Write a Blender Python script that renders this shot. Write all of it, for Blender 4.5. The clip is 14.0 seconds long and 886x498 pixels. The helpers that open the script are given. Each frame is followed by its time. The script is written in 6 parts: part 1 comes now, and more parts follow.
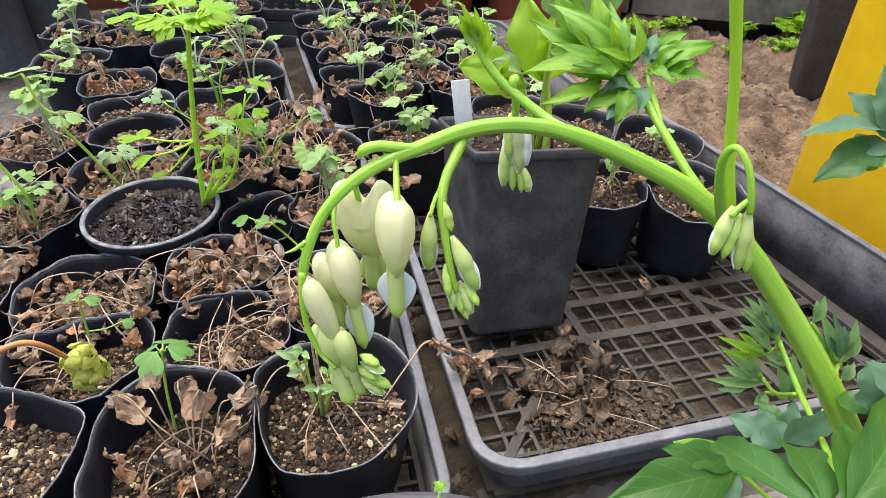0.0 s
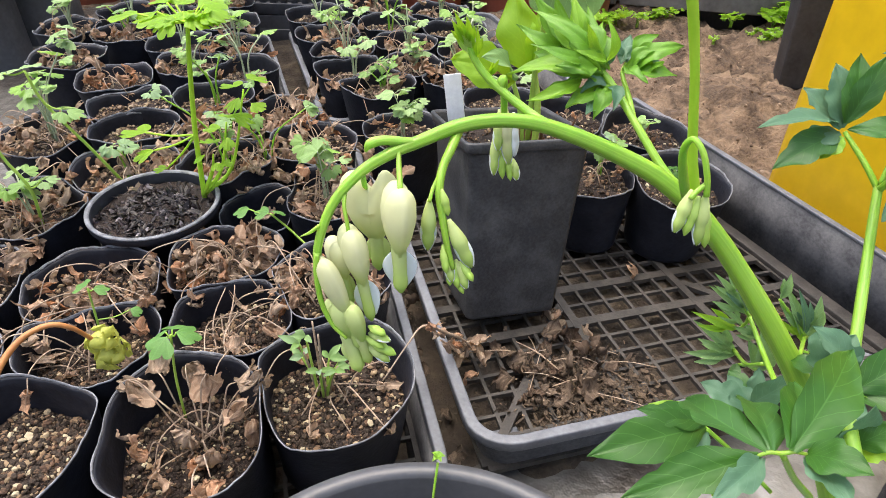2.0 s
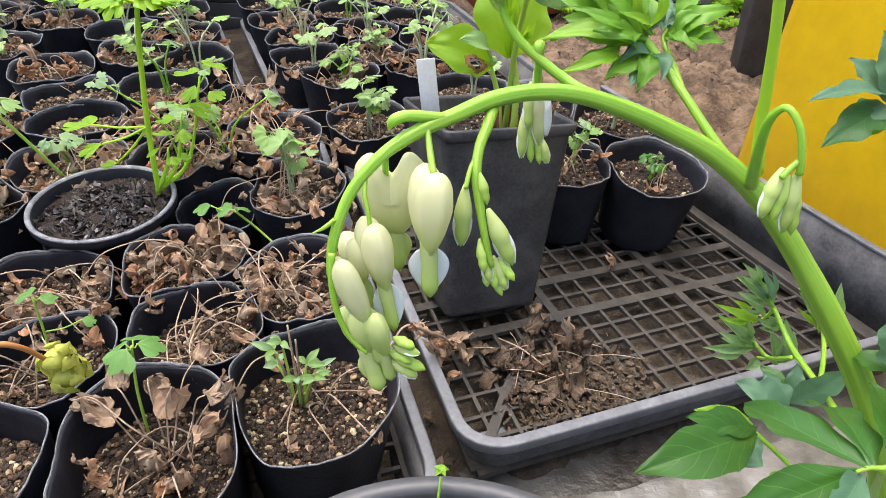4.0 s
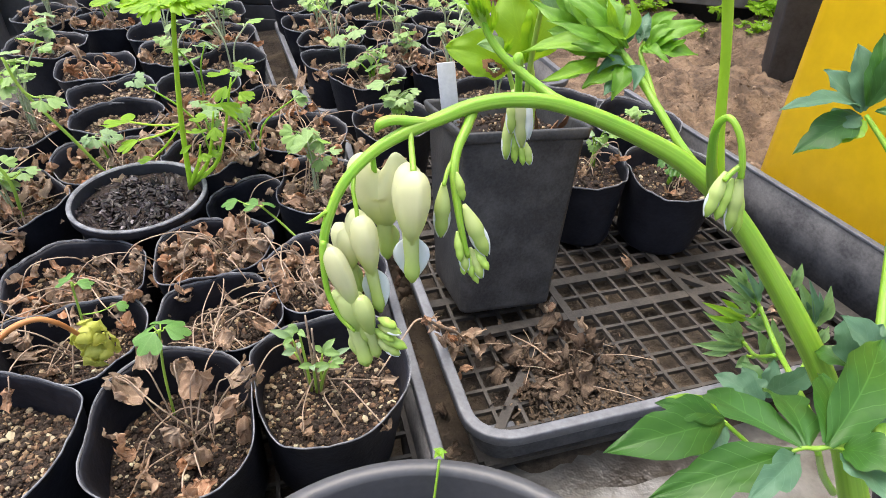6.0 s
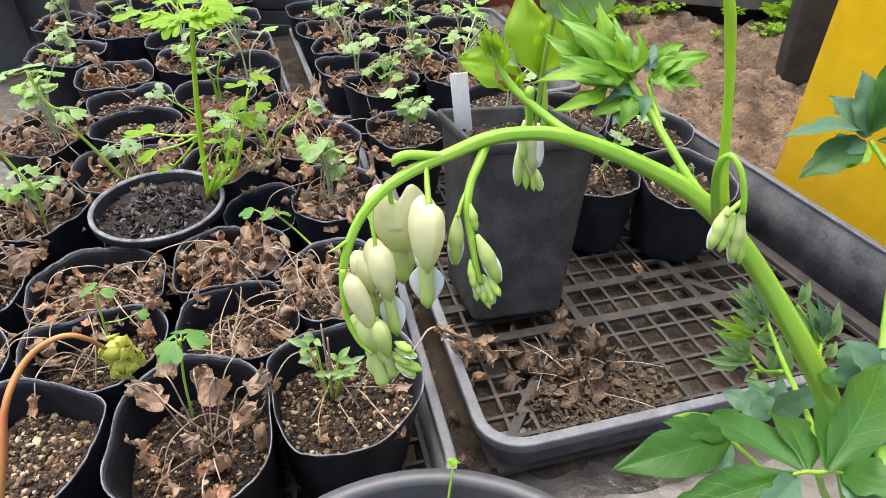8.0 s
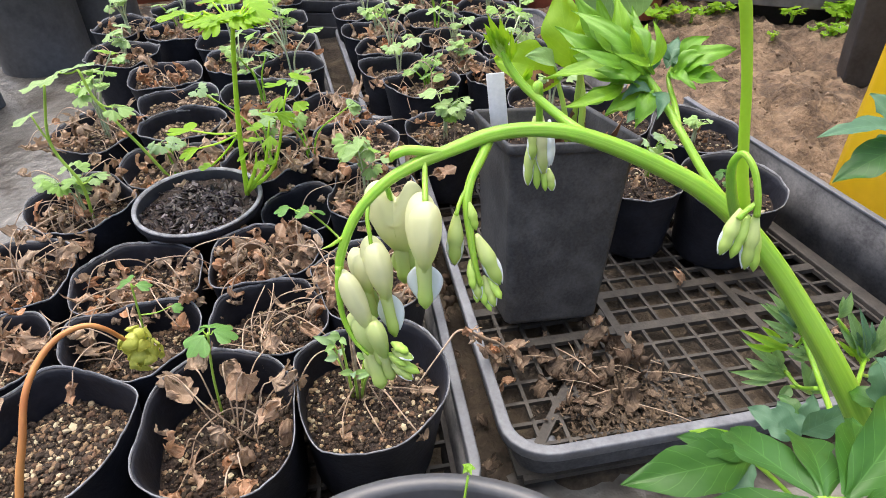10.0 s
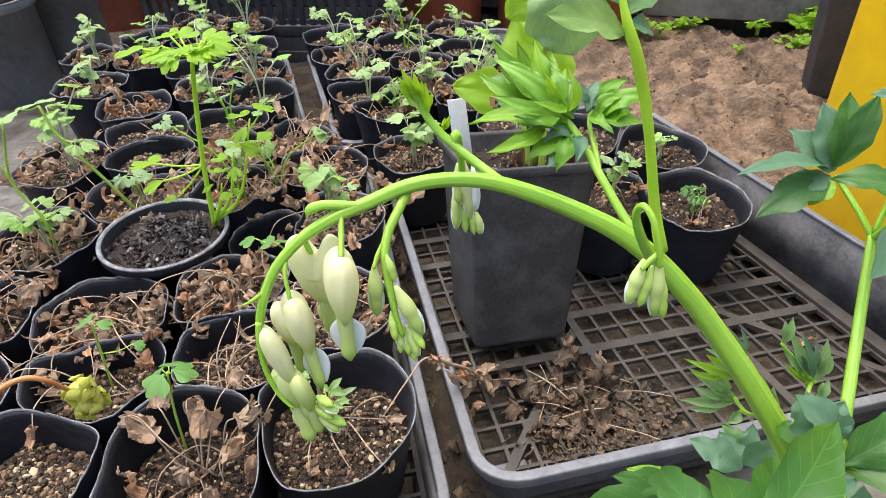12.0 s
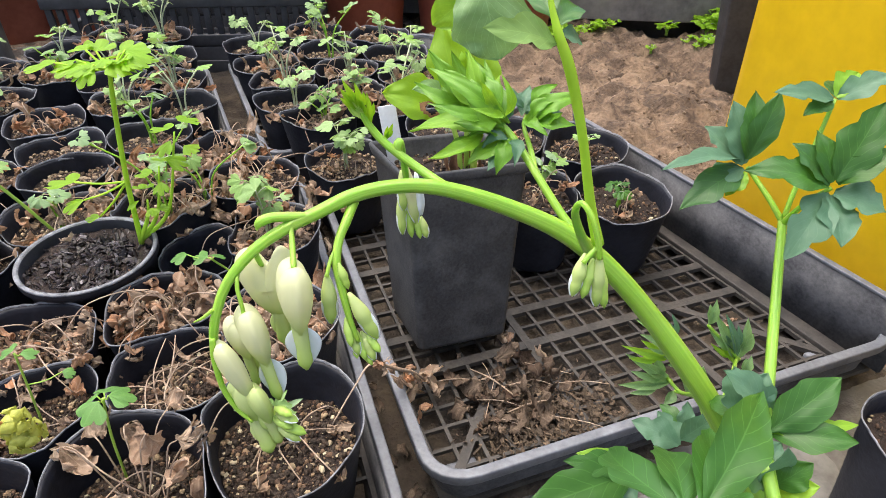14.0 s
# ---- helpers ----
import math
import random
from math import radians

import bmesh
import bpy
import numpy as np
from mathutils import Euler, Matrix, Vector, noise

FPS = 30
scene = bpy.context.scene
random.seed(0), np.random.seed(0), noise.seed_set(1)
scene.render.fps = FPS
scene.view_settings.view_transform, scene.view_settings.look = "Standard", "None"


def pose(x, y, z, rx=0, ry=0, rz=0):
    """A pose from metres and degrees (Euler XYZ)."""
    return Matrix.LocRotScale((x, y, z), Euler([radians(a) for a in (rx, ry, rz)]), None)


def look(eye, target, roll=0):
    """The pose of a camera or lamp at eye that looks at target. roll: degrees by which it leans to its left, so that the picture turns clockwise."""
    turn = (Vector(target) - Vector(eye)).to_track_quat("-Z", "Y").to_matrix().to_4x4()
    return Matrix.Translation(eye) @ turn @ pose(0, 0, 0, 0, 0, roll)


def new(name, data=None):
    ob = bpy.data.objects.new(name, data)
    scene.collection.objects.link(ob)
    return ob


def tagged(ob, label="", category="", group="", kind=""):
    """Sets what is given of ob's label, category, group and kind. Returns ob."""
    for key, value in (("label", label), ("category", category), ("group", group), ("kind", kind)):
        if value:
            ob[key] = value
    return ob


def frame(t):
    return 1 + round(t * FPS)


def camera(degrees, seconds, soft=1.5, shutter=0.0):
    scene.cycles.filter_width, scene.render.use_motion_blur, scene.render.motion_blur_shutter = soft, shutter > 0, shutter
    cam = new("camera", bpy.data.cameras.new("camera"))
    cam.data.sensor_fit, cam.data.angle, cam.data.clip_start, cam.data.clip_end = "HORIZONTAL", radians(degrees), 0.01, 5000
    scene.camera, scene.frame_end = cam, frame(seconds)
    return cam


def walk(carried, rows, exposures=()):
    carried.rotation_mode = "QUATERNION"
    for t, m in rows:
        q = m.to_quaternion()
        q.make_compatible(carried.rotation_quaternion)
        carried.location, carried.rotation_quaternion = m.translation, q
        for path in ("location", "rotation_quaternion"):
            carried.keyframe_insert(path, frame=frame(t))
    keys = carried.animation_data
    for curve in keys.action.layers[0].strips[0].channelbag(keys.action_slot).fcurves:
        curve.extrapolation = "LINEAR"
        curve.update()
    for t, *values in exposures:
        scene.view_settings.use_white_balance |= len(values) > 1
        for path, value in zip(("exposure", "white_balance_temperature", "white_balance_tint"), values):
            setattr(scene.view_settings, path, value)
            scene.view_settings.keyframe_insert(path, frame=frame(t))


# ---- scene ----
cam = camera(70.3, 14.0, 0.9)
PATH = [
    (0, (0.028, 0.027, 0.402), (-0.001, 1.627, -0.798), 1.2),
    (0.5, (0.028, 0.03, 0.397), (0.02, 1.626, -0.809), 1.2),
    (1, (0.024, 0.036, 0.39), (0.035, 1.623, -0.826), 1.2),
    (1.5, (0.025, 0.028, 0.398), (0.031, 1.613, -0.823), 1.1),
    (2, (0.027, 0.011, 0.411), (0.022, 1.595, -0.81), 1.1),
    (2.5, (0.022, 0.017, 0.405), (0.073, 1.594, -0.823), 1.8),
    (3, (0.012, 0.029, 0.392), (0.134, 1.6, -0.84), 2.6),
    (3.2, (0.009, 0.031, 0.394), (0.151, 1.601, -0.838), 2.9),
    (5.3, (0.011, 0.028, 0.398), (0.141, 1.597, -0.836), 2.9),
    (5.5, (0.015, 0.026, 0.401), (0.119, 1.596, -0.833), 2.7),
    (6, (0.02, 0.017, 0.404), (0.063, 1.59, -0.83), 2.0),
    (6.5, (0.021, 0.014, 0.409), (0.028, 1.587, -0.827), 1.6),
    (7, (0.021, 0.015, 0.411), (0.012, 1.587, -0.825), 1.3),
    (7.2, (0.019, 0.016, 0.413), (0.018, 1.587, -0.826), 1.4),
    (9.3, (0.02, 0.016, 0.414), (0.01, 1.59, -0.82), 0.5),
    (9.5, (0.02, 0.018, 0.41), (-0.016, 1.59, -0.825), 0.2),
    (10, (0.031, 0.02, 0.41), (-0.115, 1.59, -0.821), -0.9),
    (10.5, (0.04, 0.024, 0.408), (-0.188, 1.597, -0.806), -1.9),
    (11, (0.043, 0.024, 0.418), (-0.194, 1.606, -0.782), -2.3),
    (11.5, (0.046, 0.025, 0.416), (-0.148, 1.618, -0.777), -2.2),
    (12, (0.047, 0.026, 0.417), (-0.06, 1.626, -0.778), -1.8),
    (12.5, (0.049, 0.025, 0.415), (0.034, 1.628, -0.78), -1.2),
    (13, (0.047, 0.025, 0.416), (0.09, 1.628, -0.779), -0.8),
    (13.5, (0.046, 0.023, 0.416), (0.127, 1.627, -0.775), -0.6),
    (14, (0.043, 0.022, 0.42), (0.149, 1.628, -0.768), -0.4),
]
walk(cam, [(t, look(eye, target, roll)) for t, eye, target, roll in PATH])

# ---- light ----
world = bpy.data.worlds.new("sky")
scene.world = world
world.use_nodes = True
wt = world.node_tree
sky = wt.nodes.new("ShaderNodeTexSky")
sky.sky_type, sky.sun_disc = "NISHITA", False
sky.sun_elevation, sky.sun_rotation = radians(75), radians(-57)
sky.air_density, sky.dust_density, sky.ozone_density = 1.0, 6.0, 0.6
wt.links.new(sky.outputs[0], wt.nodes["Background"].inputs[0])
wt.nodes["Background"].inputs[1].default_value = 0.14
sun = new("sun", bpy.data.lights.new("sun", "SUN"))
sun.data.energy, sun.data.angle, sun.data.color = 1.25, radians(75), (1.0, 0.98, 0.95)
sun.matrix_world = look((-0.7, 0.45, 3.3), (0, 0, 0))
scene.view_settings.exposure = 1.5


# ---- materials ----
def material(name, base, rough=0.6, metal=0.0, spec=0.5):
    m = bpy.data.materials.new(name)
    m.use_nodes = True
    b = m.node_tree.nodes["Principled BSDF"]
    b.inputs["Base Color"].default_value = (*base, 1)
    b.inputs["Roughness"].default_value = rough
    b.inputs["Metallic"].default_value = metal
    b.inputs["Specular IOR Level"].default_value = spec
    return m


def node(m, kind, **values):
    n = m.node_tree.nodes.new(kind)
    for k, v in values.items():
        n.inputs[k.replace("_", " ")].default_value = v
    return n


def link(m, a, b):
    m.node_tree.links.new(a, b)


def ramp(m, source, stops):
    r = m.node_tree.nodes.new("ShaderNodeValToRGB")
    e = r.color_ramp.elements
    while len(e) < len(stops):
        e.new(0.5)
    for i, (p, c) in enumerate(stops):
        e[i].position, e[i].color = p, (*c, 1)
    link(m, source, r.inputs[0])
    return r.outputs[0]


def shader(m):
    return m.node_tree.nodes["Principled BSDF"]


def coords(m, kind="Object"):
    return node(m, "ShaderNodeTexCoord").outputs[kind]


def noise_of(m, scale, detail=5, rough=0.6, where="Object"):
    n = node(m, "ShaderNodeTexNoise", Scale=scale, Detail=detail, Roughness=rough)
    link(m, coords(m, where), n.inputs["Vector"])
    return n.outputs["Fac"]


def bump(m, height, strength, distance):
    b = node(m, "ShaderNodeBump", Strength=strength, Distance=distance)
    link(m, height, b.inputs["Height"])
    link(m, b.outputs[0], shader(m).inputs["Normal"])
    return b


def mix(m, fac, a, b):
    n = m.node_tree.nodes.new("ShaderNodeMix")
    n.data_type = "RGBA"
    for s, v in ((n.inputs[0], fac), (n.inputs[6], a), (n.inputs[7], b)):
        if isinstance(v, bpy.types.NodeSocket):
            link(m, v, s)
        elif isinstance(v, tuple):
            s.default_value = (*v, 1)
        else:
            s.default_value = v
    return n.outputs[2]


def blotched(name, dark, light, scale, rough=0.6, fine=600, relief=0.0004, lo=0.35, hi=0.7, spec=0.5):
    """Two-scale colour variation with a fine relief."""
    m = material(name, dark, rough, spec=spec)
    big, small = noise_of(m, scale), noise_of(m, fine, 3)
    c = ramp(m, big, [(lo, dark), (hi, light)])
    d = ramp(m, small, [(0.3, tuple(0.75 * v for v in dark)), (0.75, light)])
    link(m, mix(m, 0.35, c, d), shader(m).inputs["Base Color"])
    bump(m, small, 0.5, relief)
    return m


M = {}
# black vinyl; the blue cast of shadow is mixed into both tones
M["pot"] = blotched("blue_shaded_black_vinyl", (0.0055, 0.006, 0.0095), (0.022, 0.024, 0.0335), 34, 0.55, 250, 0.0008, spec=0.25)
# worn edge; its pale blue-grey also paints the highlight along the rim
M["pot_rim"] = blotched("worn_highlit_vinyl_edge", (0.03, 0.032, 0.038), (0.24, 0.25, 0.275), 110, 0.6, 700, 0.0004)
M["tall_pot"] = blotched("dark_grey_plastic", (0.014, 0.015, 0.018), (0.085, 0.087, 0.09), 38, 0.5, 420, 0.0006, 0.45, 0.8)
M["grey_pot"] = blotched("grey_plastic", (0.045, 0.046, 0.05), (0.085, 0.086, 0.092), 12, 0.4, 200, 0.0002)
# dusty rim plastic, its grey-blue raised to hold the sky's reflection
M["tray"] = blotched("dusty_sky_lit_tray_plastic", (0.060, 0.066, 0.077), (0.165, 0.174, 0.195), 35, 0.5, 350, 0.0003)
M["panel"] = blotched("dark_tray_plastic", (0.042, 0.042, 0.047), (0.145, 0.144, 0.145), 38, 0.8, 350, 0.0004, spec=0.2)
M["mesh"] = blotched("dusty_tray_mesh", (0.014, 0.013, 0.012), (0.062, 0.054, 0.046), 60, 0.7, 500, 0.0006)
M["soil"] = blotched("potting_soil", (0.005, 0.0026, 0.0016), (0.026, 0.013, 0.0075), 220, 0.95, 900, 0.003)
M["ground"] = blotched("bare_earth", (0.045, 0.028, 0.0175), (0.218, 0.150, 0.096), 24, 0.95, 150, 0.02, 0.42, 0.6)
M["sheet"] = blotched("dirty_ground_sheet", (0.024, 0.018, 0.0135), (0.165, 0.16, 0.15), 13, 0.36, 70, 0.006, 0.4, 0.68)
M["dirt"] = blotched("washed_out_soil", (0.007, 0.0042, 0.0027), (0.088, 0.066, 0.043), 22, 0.95, 260, 0.004, 0.4, 0.68)
M["yellow"] = blotched("yellow_plastic", (0.66, 0.42, 0.006), (0.74, 0.48, 0.009), 5, 0.35, 40, 0.0006)
M["post"] = blotched("dark_post", (0.02, 0.02, 0.023), (0.06, 0.06, 0.065), 30, 0.6, 200, 0.0006)
M["board"] = blotched("weathered_board", (0.08, 0.075, 0.07), (0.26, 0.24, 0.22), 7, 0.85, 60, 0.002)
M["terracotta"] = blotched("terracotta_plastic", (0.3, 0.075, 0.045), (0.42, 0.13, 0.08), 10, 0.6, 80, 0.0006)
M["crate"] = blotched("black_crate_plastic", (0.018, 0.019, 0.023), (0.06, 0.062, 0.07), 20, 0.45, 150, 0.0004)
M["trough"] = blotched("blue_grey_plastic", (0.05, 0.062, 0.075), (0.11, 0.125, 0.14), 14, 0.5, 120, 0.0004)
M["label"] = blotched("white_label_plastic", (0.62, 0.64, 0.68), (0.75, 0.76, 0.78), 40, 0.4, 300, 0.0001)


def leafy(name, dark, light, back, rough=0.42, scale=60, glow=0.35, veins=0.3, odd=None):
    """Thin green tissue: diffuse and translucent, with veins along the leaf's own map."""
    m = material(name, light, rough, spec=0.4)
    c = ramp(m, noise_of(m, scale), [(0.3, dark), (0.7, light)])
    c = mix(m, 0.22, c, ramp(m, noise_of(m, scale * 9, 3), [(0.35, dark), (0.7, light)]))
    if odd:
        pw = node(m, "ShaderNodeMath")
        pw.operation = "POWER"
        pw.inputs[1].default_value = 2.5
        link(m, node(m, "ShaderNodeObjectInfo").outputs["Random"], pw.inputs[0])
        c = mix(m, pw.outputs[0], c, odd)
    uv = node(m, "ShaderNodeSeparateXYZ")
    link(m, node(m, "ShaderNodeTexCoord").outputs["UV"], uv.inputs[0])
    ab = node(m, "ShaderNodeMath")
    ab.operation = "ABSOLUTE"
    link(m, uv.outputs[0], ab.inputs[0])
    k = node(m, "ShaderNodeMath")
    k.operation = "MULTIPLY_ADD"
    k.inputs[1].default_value = -1.5
    link(m, ab.outputs[0], k.inputs[0])
    jig = node(m, "ShaderNodeMath")
    jig.operation = "MULTIPLY_ADD"
    jig.inputs[1].default_value = 0.09
    link(m, noise_of(m, 130, 2), jig.inputs[0])
    link(m, uv.outputs[1], jig.inputs[2])
    link(m, jig.outputs[0], k.inputs[2])
    k2 = node(m, "ShaderNodeMath")
    k2.operation = "PINGPONG"
    k2.inputs[1].default_value = 0.075
    link(m, k.outputs[0], k2.inputs[0])
    k3 = node(m, "ShaderNodeMath")
    k3.operation = "MINIMUM"
    link(m, k2.outputs[0], k3.inputs[0])
    link(m, ab.outputs[0], k3.inputs[1])
    vein = ramp(m, k3.outputs[0], [(0.0, (1, 1, 1)), (0.008, (0, 0, 0))])
    paler = tuple(min(1, v * 1.9 + 0.025) for v in light)
    c2 = mix(m, node_scale(m, vein, veins), c, paler)
    link(m, c2, shader(m).inputs["Base Color"])
    bump(m, vein, 0.14, 0.0003).invert = True
    tr = node(m, "ShaderNodeBsdfTranslucent")
    link(m, mix(m, 0.5, c2, back), tr.inputs["Color"])
    ms = node(m, "ShaderNodeMixShader")
    ms.inputs[0].default_value = glow
    link(m, shader(m).outputs[0], ms.inputs[1])
    link(m, tr.outputs[0], ms.inputs[2])
    link(m, ms.outputs[0], m.node_tree.nodes["Material Output"].inputs[0])
    return m


def node_scale(m, socket, k):
    n = node(m, "ShaderNodeMath")
    n.operation = "MULTIPLY"
    n.inputs[1].default_value = k
    link(m, socket, n.inputs[0])
    return n.outputs[0]


M["leaf"] = leafy("fresh_leaf", (0.024, 0.090, 0.011), (0.053, 0.152, 0.020), (0.14, 0.36, 0.016), 0.40, odd=(0.045, 0.125, 0.035), veins=0.4)
M["film"] = blotched("dusty_film", (0.07, 0.068, 0.063), (0.2, 0.196, 0.186), 26, 0.28, 90, 0.003)
M["blue_leaf"] = leafy("bluish_leaf", (0.06, 0.15, 0.08), (0.125, 0.235, 0.145), (0.15, 0.31, 0.11), 0.48, veins=0.14)
M["lime_leaf"] = leafy("lime_leaf", (0.14, 0.31, 0.016), (0.25, 0.45, 0.034), (0.42, 0.64, 0.03), 0.42, veins=0.2)
M["fresh_lime"] = leafy("fresh_lime_leaf", (0.09, 0.235, 0.014), (0.16, 0.34, 0.028), (0.30, 0.55, 0.025), 0.42, veins=0.2)
M["crown_leaf"] = leafy("bright_lime_leaf", (0.17, 0.36, 0.012), (0.27, 0.47, 0.025), (0.5, 0.72, 0.02), 0.5, glow=0.5, veins=0.12)
M["tiny_leaf"] = leafy("small_seedling_leaf", (0.07, 0.19, 0.035), (0.14, 0.29, 0.07), (0.25, 0.45, 0.06), 0.5, veins=0.2)
M["young_leaf"] = leafy("young_seedling_leaf", (0.115, 0.225, 0.05), (0.215, 0.35, 0.10), (0.3, 0.47, 0.08), 0.55, veins=0.2, odd=(0.22, 0.33, 0.19))
M["shoot_leaf"] = leafy("narrow_shoot_leaf", (0.14, 0.26, 0.085), (0.25, 0.39, 0.165), (0.2, 0.4, 0.06), 0.45, veins=0.25)
M["curl"] = leafy("yellow_green_leaf", (0.30, 0.33, 0.04), (0.50, 0.52, 0.12), (0.6, 0.6, 0.1), 0.5, 320, veins=0.1)
M["seedling"] = leafy("seedling_leaf", (0.17, 0.29, 0.10), (0.33, 0.45, 0.21), (0.40, 0.55, 0.14), 0.6, odd=(0.20, 0.38, 0.05), veins=0.12)
M["fuzzy_stem"] = blotched("pale_downy_stem", (0.34, 0.42, 0.24), (0.56, 0.60, 0.42), 60, 0.6, 500, 0.0002)


def streaked():
    """Fleshy stem: fine pale and green streaks along its length."""
    m = material("green_stem", (0.22, 0.42, 0.04), 0.4, spec=0.4)
    mp = node(m, "ShaderNodeMapping")
    mp.inputs["Scale"].default_value = (9, 0.8, 1)
    link(m, coords(m, "UV"), mp.inputs["Vector"])
    n = node(m, "ShaderNodeTexNoise", Scale=2.0, Detail=5, Roughness=0.65)
    link(m, mp.outputs[0], n.inputs["Vector"])
    c = ramp(m, n.outputs["Fac"], [(0.32, (0.12, 0.255, 0.02)), (0.5, (0.17, 0.33, 0.03)), (0.7, (0.27, 0.43, 0.06))])
    c = mix(m, 0.3, c, ramp(m, noise_of(m, 40), [(0.3, (0.16, 0.33, 0.025)), (0.7, (0.3, 0.45, 0.06))]))
    link(m, c, shader(m).inputs["Base Color"])
    bump(m, n.outputs["Fac"], 0.25, 0.0006)
    shader(m).inputs["Subsurface Weight"].default_value = 0.45
    shader(m).inputs["Subsurface Radius"].default_value = (0.004, 0.006, 0.0015)
    shader(m).inputs["Subsurface Scale"].default_value = 1.0
    return m


M["stem"] = streaked()
# lighter stem copy: light on shaded upright stems is put into its colour
M["lime_stem"] = leafy("side_lit_lime_stem", (0.38, 0.62, 0.04), (0.50, 0.74, 0.07), (0.6, 0.8, 0.05), 0.45, 60, 0.35, 0.0)
M["pale_stem"] = leafy("pale_seedling_stem", (0.33, 0.52, 0.07), (0.46, 0.64, 0.13), (0.5, 0.7, 0.1), 0.45, 60, 0.25, 0.0)
M["sheath"] = blotched("brown_papery_sheath", (0.12, 0.05, 0.022), (0.32, 0.17, 0.085), 90, 0.7, 500, 0.0005)
# black pots at the back, greyed to paint more light on their near sides
M["back_pot"] = blotched("brightened_black_plastic", (0.085, 0.09, 0.102), (0.21, 0.22, 0.238), 16, 0.45, 120, 0.0004)


def petal(name, top, neck, glow, start, end):
    """Thick waxy petal: cream shoulders running to a greener neck, faint lengthwise streaks."""
    m = material(name, top, 0.45, spec=0.4)
    uv = node(m, "ShaderNodeSeparateXYZ")
    link(m, coords(m, "UV"), uv.inputs[0])
    ad = node(m, "ShaderNodeMath")
    ad.operation = "MULTIPLY_ADD"
    ad.inputs[1].default_value = 0.22
    link(m, noise_of(m, 180, 4), ad.inputs[0])
    link(m, uv.outputs[1], ad.inputs[2])
    c = ramp(m, ad.outputs[0], [(0.0, tuple(0.93 * v for v in top)), (start, top), (end, neck)])
    mp = node(m, "ShaderNodeMapping")
    mp.inputs["Scale"].default_value = (60, 2, 1)
    link(m, coords(m, "UV"), mp.inputs["Vector"])
    st = node(m, "ShaderNodeTexNoise", Scale=1.0, Detail=4, Roughness=0.6)
    link(m, mp.outputs[0], st.inputs["Vector"])
    c = mix(m, node_scale(m, st.outputs["Fac"], 0.22), c, neck)
    link(m, c, shader(m).inputs["Base Color"])
    bump(m, st.outputs["Fac"], 0.25, 0.0003)
    tr = node(m, "ShaderNodeBsdfTranslucent")
    link(m, c, tr.inputs["Color"])
    ms = node(m, "ShaderNodeMixShader")
    ms.inputs[0].default_value = glow
    link(m, shader(m).outputs[0], ms.inputs[1])
    link(m, tr.outputs[0], ms.inputs[2])
    link(m, ms.outputs[0], m.node_tree.nodes["Material Output"].inputs[0])
    return m


M["petal"] = petal("cream_petal", (0.74, 0.745, 0.50), (0.56, 0.67, 0.24), 0.45, 0.6, 1.1)
M["petal_green"] = petal("greenish_petal", (0.62, 0.71, 0.32), (0.44, 0.61, 0.14), 0.4, 0.35, 1.0)
M["petal_blue"] = leafy("white_inner_petal", (0.7, 0.76, 0.78), (0.78, 0.83, 0.85), (0.8, 0.88, 0.9), 0.4, 40, 0.3, 0.0)
M["bud"] = petal("green_bud", (0.46, 0.62, 0.17), (0.36, 0.56, 0.09), 0.22, 0.3, 0.9)
M["dry"] = leafy("withered_leaf", (0.15, 0.098, 0.064), (0.52, 0.405, 0.295), (0.48, 0.31, 0.17), 0.85, 140, 0.28, 0.25, (0.32, 0.135, 0.055))
M["litter_leaf"] = leafy("rotting_leaf", (0.04, 0.026, 0.017), (0.19, 0.14, 0.098), (0.15, 0.1, 0.06), 0.9, 160, 0.1, 0.2, (0.06, 0.034, 0.02))
M["stalk"] = blotched("withered_stalk", (0.17, 0.11, 0.072), (0.50, 0.39, 0.29), 50, 0.8, 400, 0.0003)


def varied(name, stops, rough=0.85, fine=900, relief=0.0008, spec=0.4, grain=0.25):
    """Loose pieces: a colour of its own for each island."""
    m = material(name, stops[0][1], rough, spec=spec)
    g = node(m, "ShaderNodeNewGeometry")
    c = ramp(m, g.outputs["Random Per Island"], stops)
    n = noise_of(m, fine, 3)
    link(m, mix(m, grain, c, ramp(m, n, [(0.3, (0.01, 0.007, 0.004)), (0.75, (0.3, 0.22, 0.14))])), shader(m).inputs["Base Color"])
    bump(m, n, 0.4, relief)
    return m


M["pebble"] = varied("pumice_grains", [(0.0, (0.006, 0.0034, 0.002)), (0.56, (0.016, 0.008, 0.005)), (0.68, (0.07, 0.034, 0.019)), (0.82, (0.18, 0.112, 0.062)), (0.94, (0.29, 0.22, 0.13)), (1.0, (0.46, 0.41, 0.28))], grain=0.15)
M["grit"] = varied("pale_grit", [(0.0, (0.03, 0.018, 0.011)), (0.3, (0.1, 0.06, 0.035)), (0.65, (0.24, 0.165, 0.1)), (1.0, (0.42, 0.34, 0.23))])
M["crumb"] = varied("earth_crumbs", [(0.0, (0.055, 0.034, 0.023)), (0.4, (0.1, 0.064, 0.043)), (0.8, (0.17, 0.115, 0.08)), (1.0, (0.26, 0.19, 0.14))])
M["bark"] = varied("bark_chips", [(0.0, (0.003, 0.002, 0.002)), (0.7, (0.016, 0.011, 0.012)), (0.93, (0.05, 0.04, 0.044)), (1.0, (0.2, 0.18, 0.19))], 0.3, spec=0.25, grain=0.03)
M["litter"] = varied("leaf_litter", [(0.0, (0.008, 0.005, 0.003)), (0.6, (0.035, 0.022, 0.014)), (1.0, (0.14, 0.1, 0.066))])


# ---- building blocks ----
def V(*a):
    return Vector(a)


